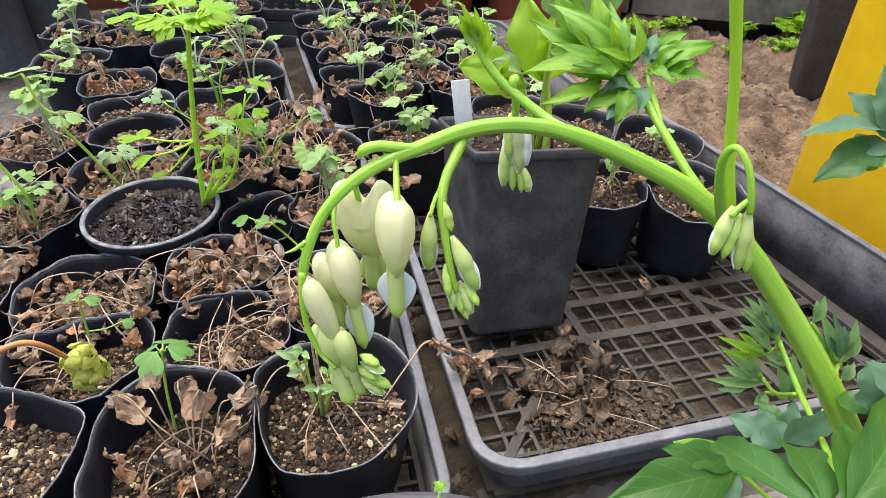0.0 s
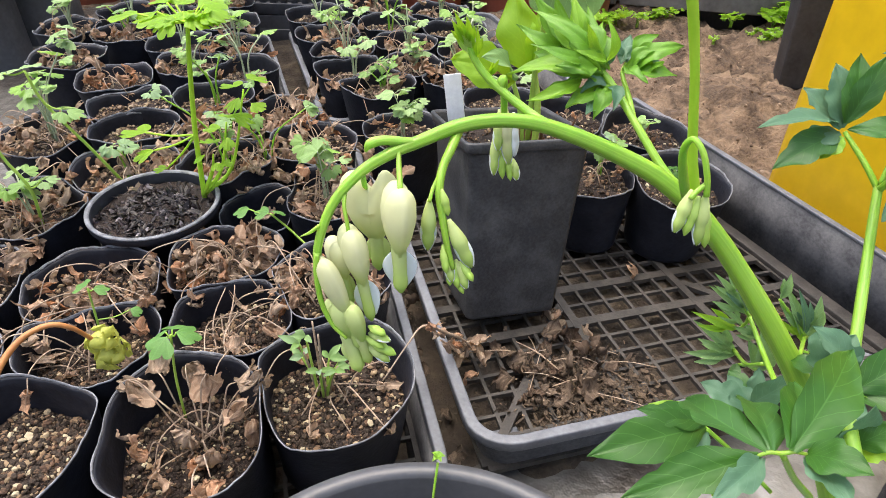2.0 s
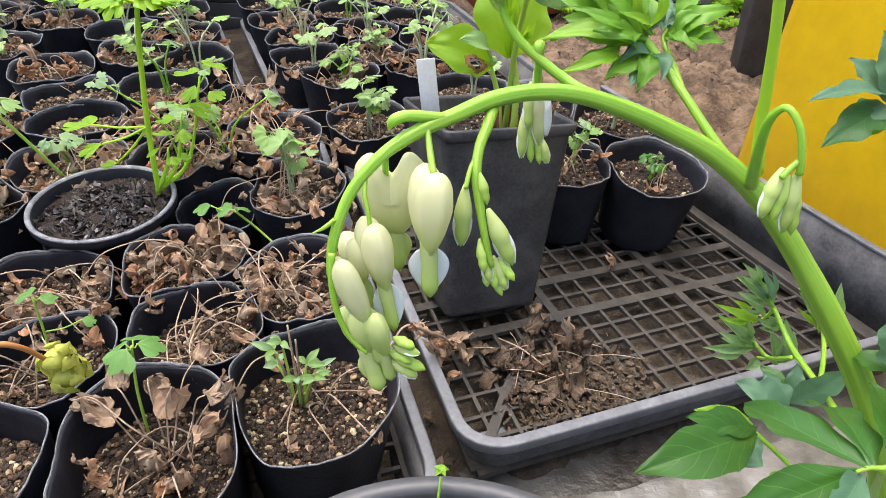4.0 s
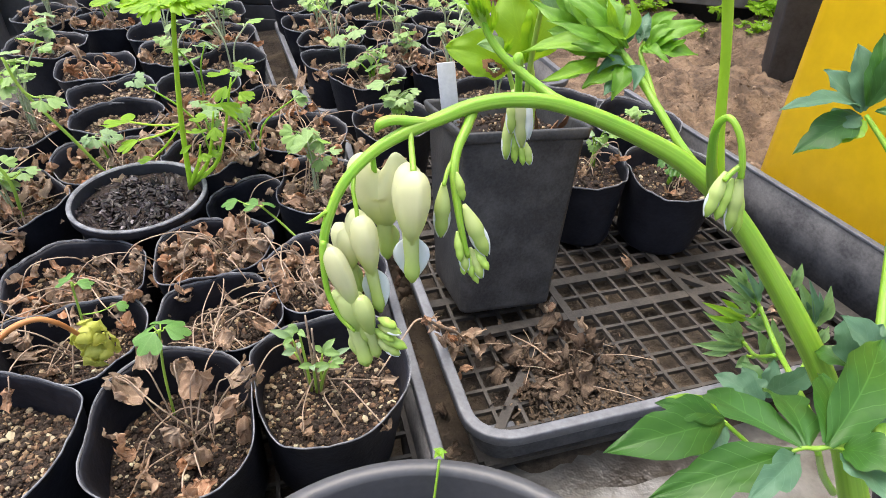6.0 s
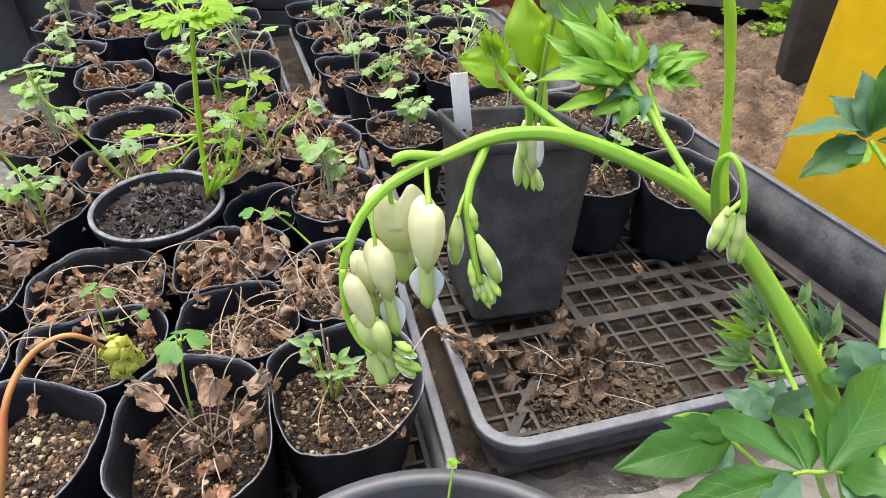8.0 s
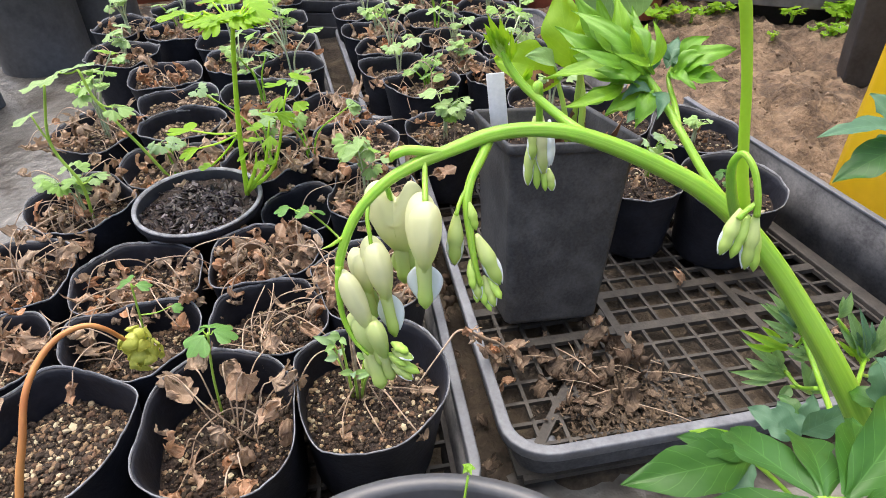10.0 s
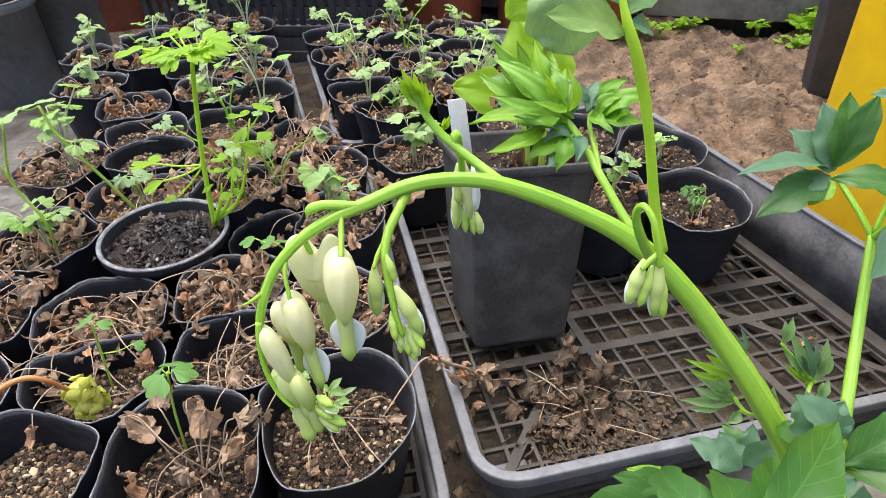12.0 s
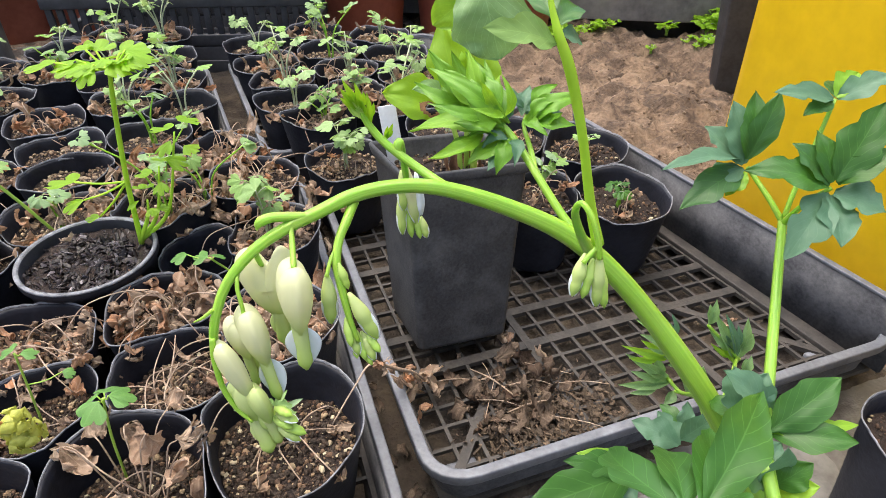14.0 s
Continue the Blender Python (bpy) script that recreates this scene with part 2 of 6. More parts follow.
def thing(name, at=(0, 0, 0), label="", category="", group="", kind=""):
    e = new(name)
    e.location = at
    e.empty_display_size = 0.02
    return tagged(e, label, category, group, kind)


def mesh_of(name, bm, mat, smooth=True):
    me = bpy.data.meshes.new(name)
    if smooth:
        for f in bm.faces:
            f.smooth = True
    bm.to_mesh(me)
    bm.free()
    me.materials.append(mat)
    return me


def origin_of(ob):
    p = Vector((0, 0, 0))
    while ob:
        p += ob.location
        ob = ob.parent
    return p


def part(name, bm, mat, parent=None, label="", smooth=True, kind=""):
    """One mesh, given in world places, as an object under its thing (or on its own)."""
    if parent:
        bmesh.ops.translate(bm, verts=bm.verts[:], vec=-origin_of(parent))
    ob = new(name, mesh_of(name, bm, mat, smooth))
    if parent:
        ob.parent = parent
    return tagged(ob, label, kind=kind)


def curve_points(pts, n=8):
    """A smooth line through the points (Catmull-Rom), n steps a stretch; rows may carry a radius last."""
    P = [np.array(p, float) for p in pts]
    P = [2 * P[0] - P[1]] + P + [2 * P[-1] - P[-2]]
    out = []
    for i in range(1, len(P) - 2):
        a, b, c, d = P[i - 1:i + 3]
        for k in range(n):
            t = k / n
            out.append(0.5 * (2 * b + (c - a) * t + (2 * a - 5 * b + 4 * c - d) * t * t + (3 * b - a - 3 * c + d) * t ** 3))
    out.append(P[-2])
    return out


def tube(bm, pts, n=6, sides=10, ribs=0.0, cap=True):
    """A tapering tube along points (x, y, z, radius)."""
    C = curve_points(pts, n)
    P = [Vector(c[:3]) for c in C]
    uvl = bm.loops.layers.uv.verify()
    side = None
    rings = []
    for i, p in enumerate(P):
        d = (P[min(i + 1, len(P) - 1)] - P[max(i - 1, 0)]).normalized()
        if side is None:
            side = d.cross(Vector((0.3, 0.2, 1))).normalized() if abs(d.z) < 0.95 else d.cross(Vector((1, 0.2, 0))).normalized()
        side = (side - d * side.dot(d)).normalized()
        up = d.cross(side)
        r = max(C[i][3], 1e-5)
        ring = []
        for k in range(sides):
            a = 2 * math.pi * k / sides
            q = r * (1 + ribs * math.cos(5 * a))
            ring.append(bm.verts.new(p + side * (q * math.cos(a)) + up * (q * math.sin(a))))
        rings.append(ring)
    for i in range(len(rings) - 1):
        for k in range(sides):
            f = bm.faces.new((rings[i][k], rings[i][(k + 1) % sides], rings[i + 1][(k + 1) % sides], rings[i + 1][k]))
            for l, (q, w) in zip(f.loops, ((i, k), (i, k + 1), (i + 1, k + 1), (i + 1, k))):
                l[uvl].uv = (0.5 + w / sides, 0.01 * q)
    if cap:
        for ring in (rings[0][::-1], rings[-1]):
            f = bm.faces.new(ring)
            for l in f.loops:
                l[uvl].uv = (0.5, 0.04)
    return bm


def box(bm, lo, hi, m=None, bevel=0.0):
    """A box between two corners, bevelled, placed by the matrix m."""
    b = bmesh.new()
    bmesh.ops.create_cube(b, size=1)
    lo, hi = Vector(lo), Vector(hi)
    for v in b.verts:
        v.co = Vector([(lo[i] + hi[i]) / 2 + v.co[i] * (hi[i] - lo[i]) for i in range(3)])
    if bevel:
        bmesh.ops.bevel(b, geom=b.edges[:], offset=bevel, segments=2, affect="EDGES", profile=0.6)
    return join(bm, b, m)


def join(bm, b, m=None):
    """Adds the bmesh b to bm."""
    at = {}
    for v in b.verts:
        at[v] = bm.verts.new(m @ v.co if m else v.co)
    src, dst = b.loops.layers.uv.active, bm.loops.layers.uv.verify()
    for f in b.faces:
        g = bm.faces.new([at[v] for v in f.verts])
        if src:
            for l0, l1 in zip(f.loops, g.loops):
                l1[dst].uv = l0[src].uv
    b.free()
    return bm


def lathe(bm, rows, sides=40, at=(0, 0, 0), wobble=None):
    """Rings (radius, z); wobble(angle, z) multiplies the radius."""
    rings = []
    for r, z in rows:
        ring = []
        for k in range(sides):
            a = 2 * math.pi * k / sides
            q, dz = (wobble(a, z) if wobble else (1.0, 0.0))
            ring.append(bm.verts.new((at[0] + r * q * math.cos(a), at[1] + r * q * math.sin(a), at[2] + z + dz)))
        rings.append(ring)
    for i in range(len(rings) - 1):
        for k in range(sides):
            bm.faces.new((rings[i][k], rings[i][(k + 1) % sides], rings[i + 1][(k + 1) % sides], rings[i + 1][k]))
    return rings


HEAD = radians(15)


# ---- ground ----
def ground():
    def spread(n, near, far):
        s = np.linspace(-1, 1, n)
        return np.sign(s) * (near * np.abs(s) + (far - near) * np.abs(s) ** 9)
    xs, ys = spread(301, 1.5, 300) + 0.45, spread(281, 1.4, 300) + 0.85
    verts = []
    for y in ys:
        for x in xs:
            z = 0.0
            if -2 < x < 3 and -2 < y < 3:
                k = min(1, max(0, (x + 0.268 * (y - 0.25) - 0.44) / 0.05)) if y < 1.25 else 1
                k = max(k, min(1, max(0, (y - 1.2) / 0.1)))
                z = k * (0.032 * noise.fractal(V(x * 6, y * 6, 0), 0.7, 2.2, 6) + 0.017 * noise.noise(V(x * 24, y * 24, 3)) + 0.009 * noise.noise(V(x * 60, y * 60, 7)) + 0.006 * noise.noise(V(x * 130, y * 130, 1)) + 0.004)
            verts.append((x, y, z - 0.006))
    nx = len(xs)
    faces = [(j * nx + i, j * nx + i + 1, j * nx + nx + i + 1, j * nx + nx + i) for j in range(len(ys) - 1) for i in range(nx - 1)]
    me = bpy.data.meshes.new("ground")
    me.from_pydata(verts, [], faces)
    me.polygons.foreach_set("use_smooth", [True] * len(faces))
    me.materials.append(M["ground"])
    tagged(new("ground", me), "bare reddish brown crumbly greenhouse earth", "ground", kind="structure")


ground()


def ground_sheet():
    bm = bmesh.new()
    n, m = 120, 100
    g = []
    for j in range(m + 1):
        row = []
        for i in range(n + 1):
            w = -0.9 + 2.2 * j / m
            u = -1.35 + (1.785 - 0.11 * max(0, min(1, (w - 0.40) / 0.14))) * i / n
            p = Matrix.Rotation(HEAD, 3, "Z") @ V(u, w, 0) + V(0.05, 0.25, 0)
            f = noise.fractal(V(p.x * 7, p.y * 7, 5), 1, 2, 4)
            row.append(bm.verts.new((p.x, p.y, 0.003 + 0.0025 * f + 0.002 * abs(noise.noise(V(p.x * 25, p.y * 9, 1))))))
        g.append(row)
    for j in range(m):
        for i in range(n):
            bm.faces.new((g[j][i], g[j][i + 1], g[j + 1][i + 1], g[j + 1][i]))
    tagged(part("ground_sheet", bm, M["sheet"]), "dusty grey plastic ground sheet under the trays", "ground sheet", kind="structure")


ground_sheet()


def spilled_soil():
    """Washed-out soil lying in drifts under and between the trays."""
    bm = bmesh.new()
    n, m = 110, 190
    g = []
    for j in range(m + 1):
        row = []
        for i in range(n + 1):
            w = -0.004 + 1.14 * j / m
            u = -0.42 + (0.86 - 0.12 * max(0, min(1, (w - 0.40) / 0.14))) * i / n
            p = Matrix.Rotation(HEAD, 3, "Z") @ V(u, w, 0) + V(0.05, 0.25, 0)
            e = min(1, min(i, n - i, j, m - j) / 8)
            z = 0.0105 + 0.006 * noise.fractal(V(p.x * 22, p.y * 22, 2), 0.8, 2.1, 5) + 0.002 * noise.noise(V(p.x * 150, p.y * 150, 0))
            row.append(bm.verts.new((p.x, p.y, min(0.019, z * e))))
        g.append(row)
    for j in range(m):
        for i in range(n):
            bm.faces.new((g[j][i], g[j][i + 1], g[j + 1][i + 1], g[j + 1][i]))
    tagged(part("spilled_soil", bm, M["dirt"]), "dark brown soil washed out under the trays", "soil", kind="stuff")


spilled_soil()


# ---- trays ----
TRAY_W, TRAY_L, RIM_Z, MESH_Z = 0.36, 0.46, 0.062, 0.025


def rounded_loop(w, l, r, n=6):
    pts = []
    for cx, cy, a0 in ((w - r, r, -90), (w - r, l - r, 0), (r, l - r, 90), (r, r, 180)):
        for k in range(n + 1):
            a = radians(a0 + 90 * k / n)
            pts.append((cx + r * math.cos(a), cy + r * math.sin(a)))
    return pts


def tray(at, turn, label, skew=0.0, panel=False, slim=1.0, length=TRAY_L):
    t = thing("nursery_tray", (0, 0, 0), label, "plant tray", "nursery trays")
    m = Matrix.Translation((at[0], at[1], 0)) @ Matrix.Rotation(radians(turn), 4, "Z")

    def warp(bm):
        """Lets the far end of the tray run narrower."""
        if skew or slim < 1:
            back = m.inverted()
            for v in bm.verts:
                q = back @ v.co
                q.x = TRAY_W - (TRAY_W - q.x) * slim
                q.x *= 1 + skew * (0.62 - q.y / length)
                v.co = m @ q
        return bm

    def loops(bm, rows):
        rings = []
        for inset, z in rows:
            r = max(0.006, 0.03 - inset)
            rings.append([bm.verts.new(m @ V(x + inset, y + inset, z)) for x, y in rounded_loop(TRAY_W - 2 * inset, length - 2 * inset, r)])
        for a, b in zip(rings, rings[1:]):
            for k in range(len(a)):
                bm.faces.new((a[k], a[(k + 1) % len(a)], b[(k + 1) % len(a)], b[k]))
    bm = bmesh.new()
    z = RIM_Z
    loops(bm, [(0.0072, z - 0.0085), (0.0003, z - 0.0085), (0.0, z - 0.0081), (0.0, z - 0.0013), (0.0001, z - 0.0008), (0.0006, z - 0.0002), (0.0012, z), (0.0064, z), (0.0069, z - 0.0001), (0.0074, z - 0.0006), (0.0076, z - 0.0013), (0.0080, z - 0.006)])
    part("rim", warp(bm), M["tray"], t)
    bm = bmesh.new()
    loops(bm, [(0.0105, MESH_Z - 0.001), (0.0070, z - 0.0083), (0.0078, z - 0.0058), (0.0122, MESH_Z - 0.001)])
    part("side", warp(bm), M["panel"], t, "dirt-darkened side wall")
    bm = bmesh.new()
    loops(bm, [(0.020, 0.004), (0.0105, MESH_Z), (0.0122, MESH_Z), (0.022, 0.004), (0.020, 0.004)])
    part("wall", warp(bm), M["panel"], t)
    # floor grid: slim bars, with broad ribs
    nx = 18
    a, b = 0.0125, 0.0125

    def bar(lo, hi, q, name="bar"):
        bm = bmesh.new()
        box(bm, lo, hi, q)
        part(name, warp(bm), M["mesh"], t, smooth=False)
    for i in range(nx + 1):
        x = a + (TRAY_W - 2 * a) * i / nx
        w = 0.0034 if i in (0, 6, 12, nx) else 0.0013
        bar((x - w, b, MESH_Z - 0.0045 - 0.0002 * (i % 2)), (x + w, length - b, MESH_Z - 0.0008 * (w < 0.002)), m, "rib" if w > 0.002 else "bar")
    for y in (0.0125, 0.034, 0.053, 0.072, 0.091, 0.110, 0.130, 0.1515, 0.173, 0.193, 0.213, 0.233, 0.253, 0.275, 0.297, 0.319, 0.340, 0.361, 0.382, 0.403, 0.424, 0.4475):
        if y > length - 0.012:
            break
        w = 0.0044 if y in (0.0125, 0.130, 0.173, 0.275, 0.319, 0.4475) else 0.0014
        bar((a, y - w, MESH_Z - 0.005), (TRAY_W - a, y + w, MESH_Z - 0.0003 - 0.0008 * (w < 0.002)), m, "rib" if w > 0.002 else "bar")
    for x0, y0, x1, y1 in ((0.015, 0.015, 0.125, 0.158), (TRAY_W - 0.015, 0.015, 0.24, 0.158), (0.015, length - 0.015, 0.125, length - 0.158), (TRAY_W - 0.015, length - 0.015, 0.24, length - 0.158)):
        d = V(x1 - x0, y1 - y0, 0)
        bar((0, -0.0035, MESH_Z - 0.0055), (d.length, 0.0035, MESH_Z - 0.0006), m @ Matrix.Translation((x0, y0, 0)) @ Matrix.Rotation(math.atan2(d.y, d.x), 4, "Z"), "brace")
    for x, y in ((0.03, 0.03), (TRAY_W - 0.03, 0.03), (0.03, length - 0.03), (TRAY_W - 0.03, length - 0.03)):
        bm = bmesh.new()
        box(bm, (x - 0.012, y - 0.012, -0.002), (x + 0.012, y + 0.012, MESH_Z - 0.003), m, 0.002)
        part("foot", warp(bm), M["tray"], t)
    if panel:
        bm = bmesh.new()
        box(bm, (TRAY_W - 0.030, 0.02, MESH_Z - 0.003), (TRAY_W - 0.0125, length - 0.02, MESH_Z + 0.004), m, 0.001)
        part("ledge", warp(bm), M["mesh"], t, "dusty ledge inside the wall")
        bm = bmesh.new()
        quad = [(0.3205, 0.412, 0.026), (0.3875, -0.001, 0.026), (0.3885, -0.002, 0.0925), (0.3215, 0.408, 0.0925)]
        for k in (0, 0.005):
            quad_v = [bm.verts.new(m @ V(x + k, y + 0.2 * k, z)) for x, y, z in quad]
            if k:
                bm.faces.new(quad_v[::-1])
                for a in range(4):
                    bm.faces.new((first[a], first[(a + 1) % 4], quad_v[(a + 1) % 4], quad_v[a]))
            else:
                first = quad_v
                bm.faces.new(first)
        bmesh.ops.recalc_face_normals(bm, faces=bm.faces[:])
        bmesh.ops.bevel(bm, geom=bm.edges[:], offset=0.0012, segments=2, affect="EDGES")
        part("side_panel", bm, M["panel"], t, "raised dark side wall")
        # top edge in the rim colour, which includes reflected sky
        bm = bmesh.new()
        d = V(0.3215 - 0.3885, 0.410, 0)
        box(bm, (0, -0.0055, 0.0915), (d.length, 0.001, 0.0945), m @ Matrix.Translation((0.3885, -0.002, 0)) @ Matrix.Rotation(math.atan2(d.y, d.x), 4, "Z"), 0.0008)
        part("top_edge", bm, M["tray"], t, "paler worn top edge, sky reflection in its colour")
    return t


def corner(x, y, turn, u, w):
    """The place of a tray's front left corner whose local point (u, w) lies at (x, y)."""
    a = radians(turn)
    return (x - u * math.cos(a) + w * math.sin(a), y - u * math.sin(a) - w * math.cos(a))


tray((0.05, 0.25), 15.5, "dark grey plastic nursery tray with dead leaves on its mesh floor", 0.21, True)
tray(corner(0.033, 0.244, 14.7, TRAY_W, 0.02), 14.5, "dark grey plastic nursery tray packed with black pots")
tray(corner(-0.153, 0.71, 19.5, TRAY_W, 0.0), 19.5, "dark grey plastic nursery tray full of seedling pots", slim=0.68, length=0.34)
tray(corner(-0.125, 0.71, 18.9, 0.0, 0.0), 18.9, "dark grey plastic nursery tray full of seedling pots", length=0.36)


# ---- pots ----
def pressed(x, y, r, others, spread=1.12, p=9):
    """The outline of a soft pot: round where it has room, flat where it meets its neighbours."""
    near = []
    for ox, oy, orr in others:
        d = math.hypot(ox - x, oy - y)
        if 1e-4 < d < 2.6 * r:
            near.append((math.atan2(oy - y, ox - x), d * r / (r + orr)))
    reach = spread * r

    def at(a):
        k = reach ** -p
        for b, d in near:
            c = math.cos(a - b)
            if c > 0.15:
                k += (max(0.6 * r, d - 0.0007) / c) ** -p
        return k ** (-1 / p)
    return at


def soft_pot(x, y, r, seed, rim=0.1, base=MESH_Z, fill=0.02, label="soft black vinyl pot with gritty soil", grains=120, empty=False, squash=0.035, cover="pebble", lean=(0, 0), others=(), foot=0.80, spread=1.12):
    """A thin soft-walled pot pressed out of round by its neighbours, its soil and its grains."""
    rng = random.Random(seed)
    p = thing("seedling_pot", (x, y, base), label, "flower pot", "black seedling pots")
    h = rim - base
    ph = [rng.uniform(0, 6.28) for _ in range(5)]
    am = [rng.uniform(0.3, 1) * squash for _ in range(5)]
    outline = pressed(x, y, r, others, spread)

    def wob(a, z):
        k = min(1, 0.3 + 0.7 * (z / h)) if others else (z / h) ** 1.5
        e = outline(a) / r if others else 1.0
        q = 1 + k * (e - 1) + k * (am[0] * math.cos(2 * a + ph[0]) + 0.6 * am[1] * math.cos(3 * a + ph[1]) + 0.7 * am[2] * math.cos(5 * a + ph[2]) + 0.15 * am[3] * math.cos(9 * a + ph[3]))
        kz = max(0, z / h) ** 2
        return q, kz * h * (0.030 * math.cos(3 * a + ph[4]) + 0.010 * math.cos(7 * a + ph[1]) + 0.004 * math.cos(13 * a + ph[0])) + kz * (lean[0] * math.cos(a) + lean[1] * math.sin(a)) * r
    bm = bmesh.new()
    k0 = foot + 0.025
    rows = [(0.001, 0.0), (foot * r, 0.0), (k0 * r, 0.002)]
    for i in range(1, 20):
        t = i / 20
        rows.append((r * (k0 + (0.98 - k0) * t) * (1 + (0.006 if i % 2 else -0.006)), h * t))
    rows += [(0.985 * r, h * 0.985), (r - 0.0007, h - 0.0006)]
    for i in range(19, 7, -1):
        t = i / 20
        rows.append((r * (k0 + (0.98 - k0) * t) * (1 + (0.011 if i % 2 else -0.011)) - 0.0012, h * t))
    lathe(bm, rows, 56, (x, y, base), wob)
    part("wall", bm, M["pot"], p)
    bm = bmesh.new()
    lathe(bm, [(r - 0.0004, h - 0.0012), (r, h - 0.0004), (r - 0.0002, h + 0.0003), (r - 0.0008, h + 0.0003), (r - 0.0011, h - 0.0014)], 84, (x, y, base), wob)
    for v in bm.verts:
        v.co.z += 0.0013 * noise.noise(v.co * 160)
    part("lip", bm, M["pot_rim"], p, "frayed greyish edge, rim highlight in its colour")
    if empty:
        return p
    z = h - fill
    rs = r * (k0 + (0.98 - k0) * z / h) - 0.001
    bm = bmesh.new()
    rings = []
    for i in range(9):
        q = i / 8
        ring = []
        for k in range(32):
            a = 2 * math.pi * k / 32
            wv = wob(a, z)[0]
            c = V(x + rs * q * wv * math.cos(a), y + rs * q * wv * math.sin(a), 0)
            c.z = base + z + 0.005 * noise.fractal(V(c.x * 45, c.y * 45, seed), 1, 2, 4) - 0.003 * q
            ring.append(bm.verts.new(c))
        rings.append(ring)
    for i in range(8):
        for k in range(32):
            if i:
                bm.faces.new((rings[i][k], rings[i + 1][k], rings[i + 1][(k + 1) % 32], rings[i][(k + 1) % 32]))
            else:
                bm.faces.new((rings[0][k], rings[1][k], rings[1][(k + 1) % 32]))
    bmesh.ops.remove_doubles(bm, verts=bm.verts[:], dist=1e-6)
    part("soil", bm, M["soil"], p, "dark gritty potting soil")
    if grains:
        part("grit", scatter_grains(x, y, base + z, rs, grains, rng, wob, z, cover, seed), M[cover], p, "mixed dark and tan gritty grains" if cover != "bark" else "dark bark chips", smooth=False, kind="stuff")
    return p


def scatter_grains(x, y, z, rs, count, rng, wob, zz, cover, seed=None):
    bm = bmesh.new()
    ico = ICO
    for _ in range(count):
        a, q = rng.uniform(0, 6.283), math.sqrt(rng.random()) * 0.96
        wv = wob(a, zz)[0]
        s = 0.0005 + 0.0021 * rng.random() ** 3 if cover != "bark" else rng.uniform(0.0012, 0.0032)
        sc = (s * rng.uniform(0.8, 1.4), s * rng.uniform(0.7, 1.1), s * rng.uniform(0.65, 0.95)) if cover != "bark" else (s * rng.uniform(1.2, 2.6), s * 0.8, s * 0.28)
        px, py = x + rs * q * wv * math.cos(a), y + rs * q * wv * math.sin(a)
        lift = 0.005 * noise.fractal(V(px * 45, py * 45, seed), 1, 2, 4) - 0.003 * q if seed is not None else 0.0
        tilt = 0.6 if cover != "bark" else 0.9
        m = Matrix.Translation((px, py, z + lift + s * 0.3 + rng.uniform(0, 0.0008))) @ Euler([rng.uniform(-tilt, tilt), rng.uniform(-tilt, tilt), rng.uniform(0, 6.28)]).to_matrix().to_4x4() @ Matrix.Diagonal((*sc, 1))
        vs = [bm.verts.new(m @ (c * rng.uniform(0.76, 1.16))) for c in ico[0]]
        for f in ico[1]:
            bm.faces.new([vs[i] for i in f])
    return bm


def ico_data():
    b = bmesh.new()
    bmesh.ops.create_icosphere(b, subdivisions=1, radius=1)
    out = ([v.co.copy() for v in b.verts], [[v.index for v in f.verts] for f in b.faces])
    b.free()
    return out


ICO = ico_data()

# x, y, radius of the pots, tray by tray
FRONT_POTS = [
    (-0.046, 0.279, 0.049), (-0.124, 0.245, 0.050), (-0.222, 0.226, 0.048), (-0.212, 0.304, 0.044), (-0.120, 0.335, 0.044), (-0.234, 0.364, 0.048),
    (-0.147, 0.395, 0.043), (-0.333, 0.352, 0.045), (-0.302, 0.268, 0.045), (-0.062, 0.368, 0.043), (-0.334, 0.462, 0.046), (-0.140, 0.482, 0.040),
    (-0.278, 0.529, 0.050), (-0.187, 0.540, 0.045), (-0.112, 0.588, 0.046), (-0.082, 0.490, 0.044), (-0.390, 0.598, 0.048), (-0.303, 0.612, 0.047),
    (-0.330, 0.668, 0.047), (-0.212, 0.618, 0.045), (-0.160, 0.655, 0.042), (-0.245, 0.692, 0.045),
]
FAR_LEFT_POTS = [
    (-0.379, 0.742, 0.046), (-0.473, 0.812, 0.048), (-0.233, 0.775, 0.044), (-0.305, 0.790, 0.045), (-0.268, 0.868, 0.044), (-0.345, 0.872, 0.045), (-0.435, 0.905, 0.046),
    (-0.520, 0.915, 0.045), (-0.302, 0.960, 0.044), (-0.380, 0.975, 0.045), (-0.335, 1.050, 0.044), (-0.470, 1.000, 0.045), (-0.410, 1.070, 0.045),
]
FAR_RIGHT_POTS = [
    (-0.056, 0.735, 0.045), (-0.098, 0.790, 0.045), (-0.116, 0.850, 0.044), (-0.148, 0.924, 0.045), (-0.180, 1.005, 0.046), (-0.020, 0.812, 0.045), (-0.034, 0.892, 0.045),
    (-0.066, 0.968, 0.045), (-0.096, 1.048, 0.045), (0.055, 0.856, 0.045), (0.035, 0.940, 0.045), (0.010, 1.020, 0.045), (0.036, 0.770, 0.045), (0.090, 0.700, 0.044),
]
RIGHT_POTS = [(-0.020, 0.622, 0.042), (0.248, 0.534, 0.049), (0.172, 0.540, 0.042), (0.236, 0.634, 0.048), (0.165, 0.665, 0.046)]
SOILS = []
ALL_POTS = FRONT_POTS + FAR_LEFT_POTS + FAR_RIGHT_POTS + RIGHT_POTS
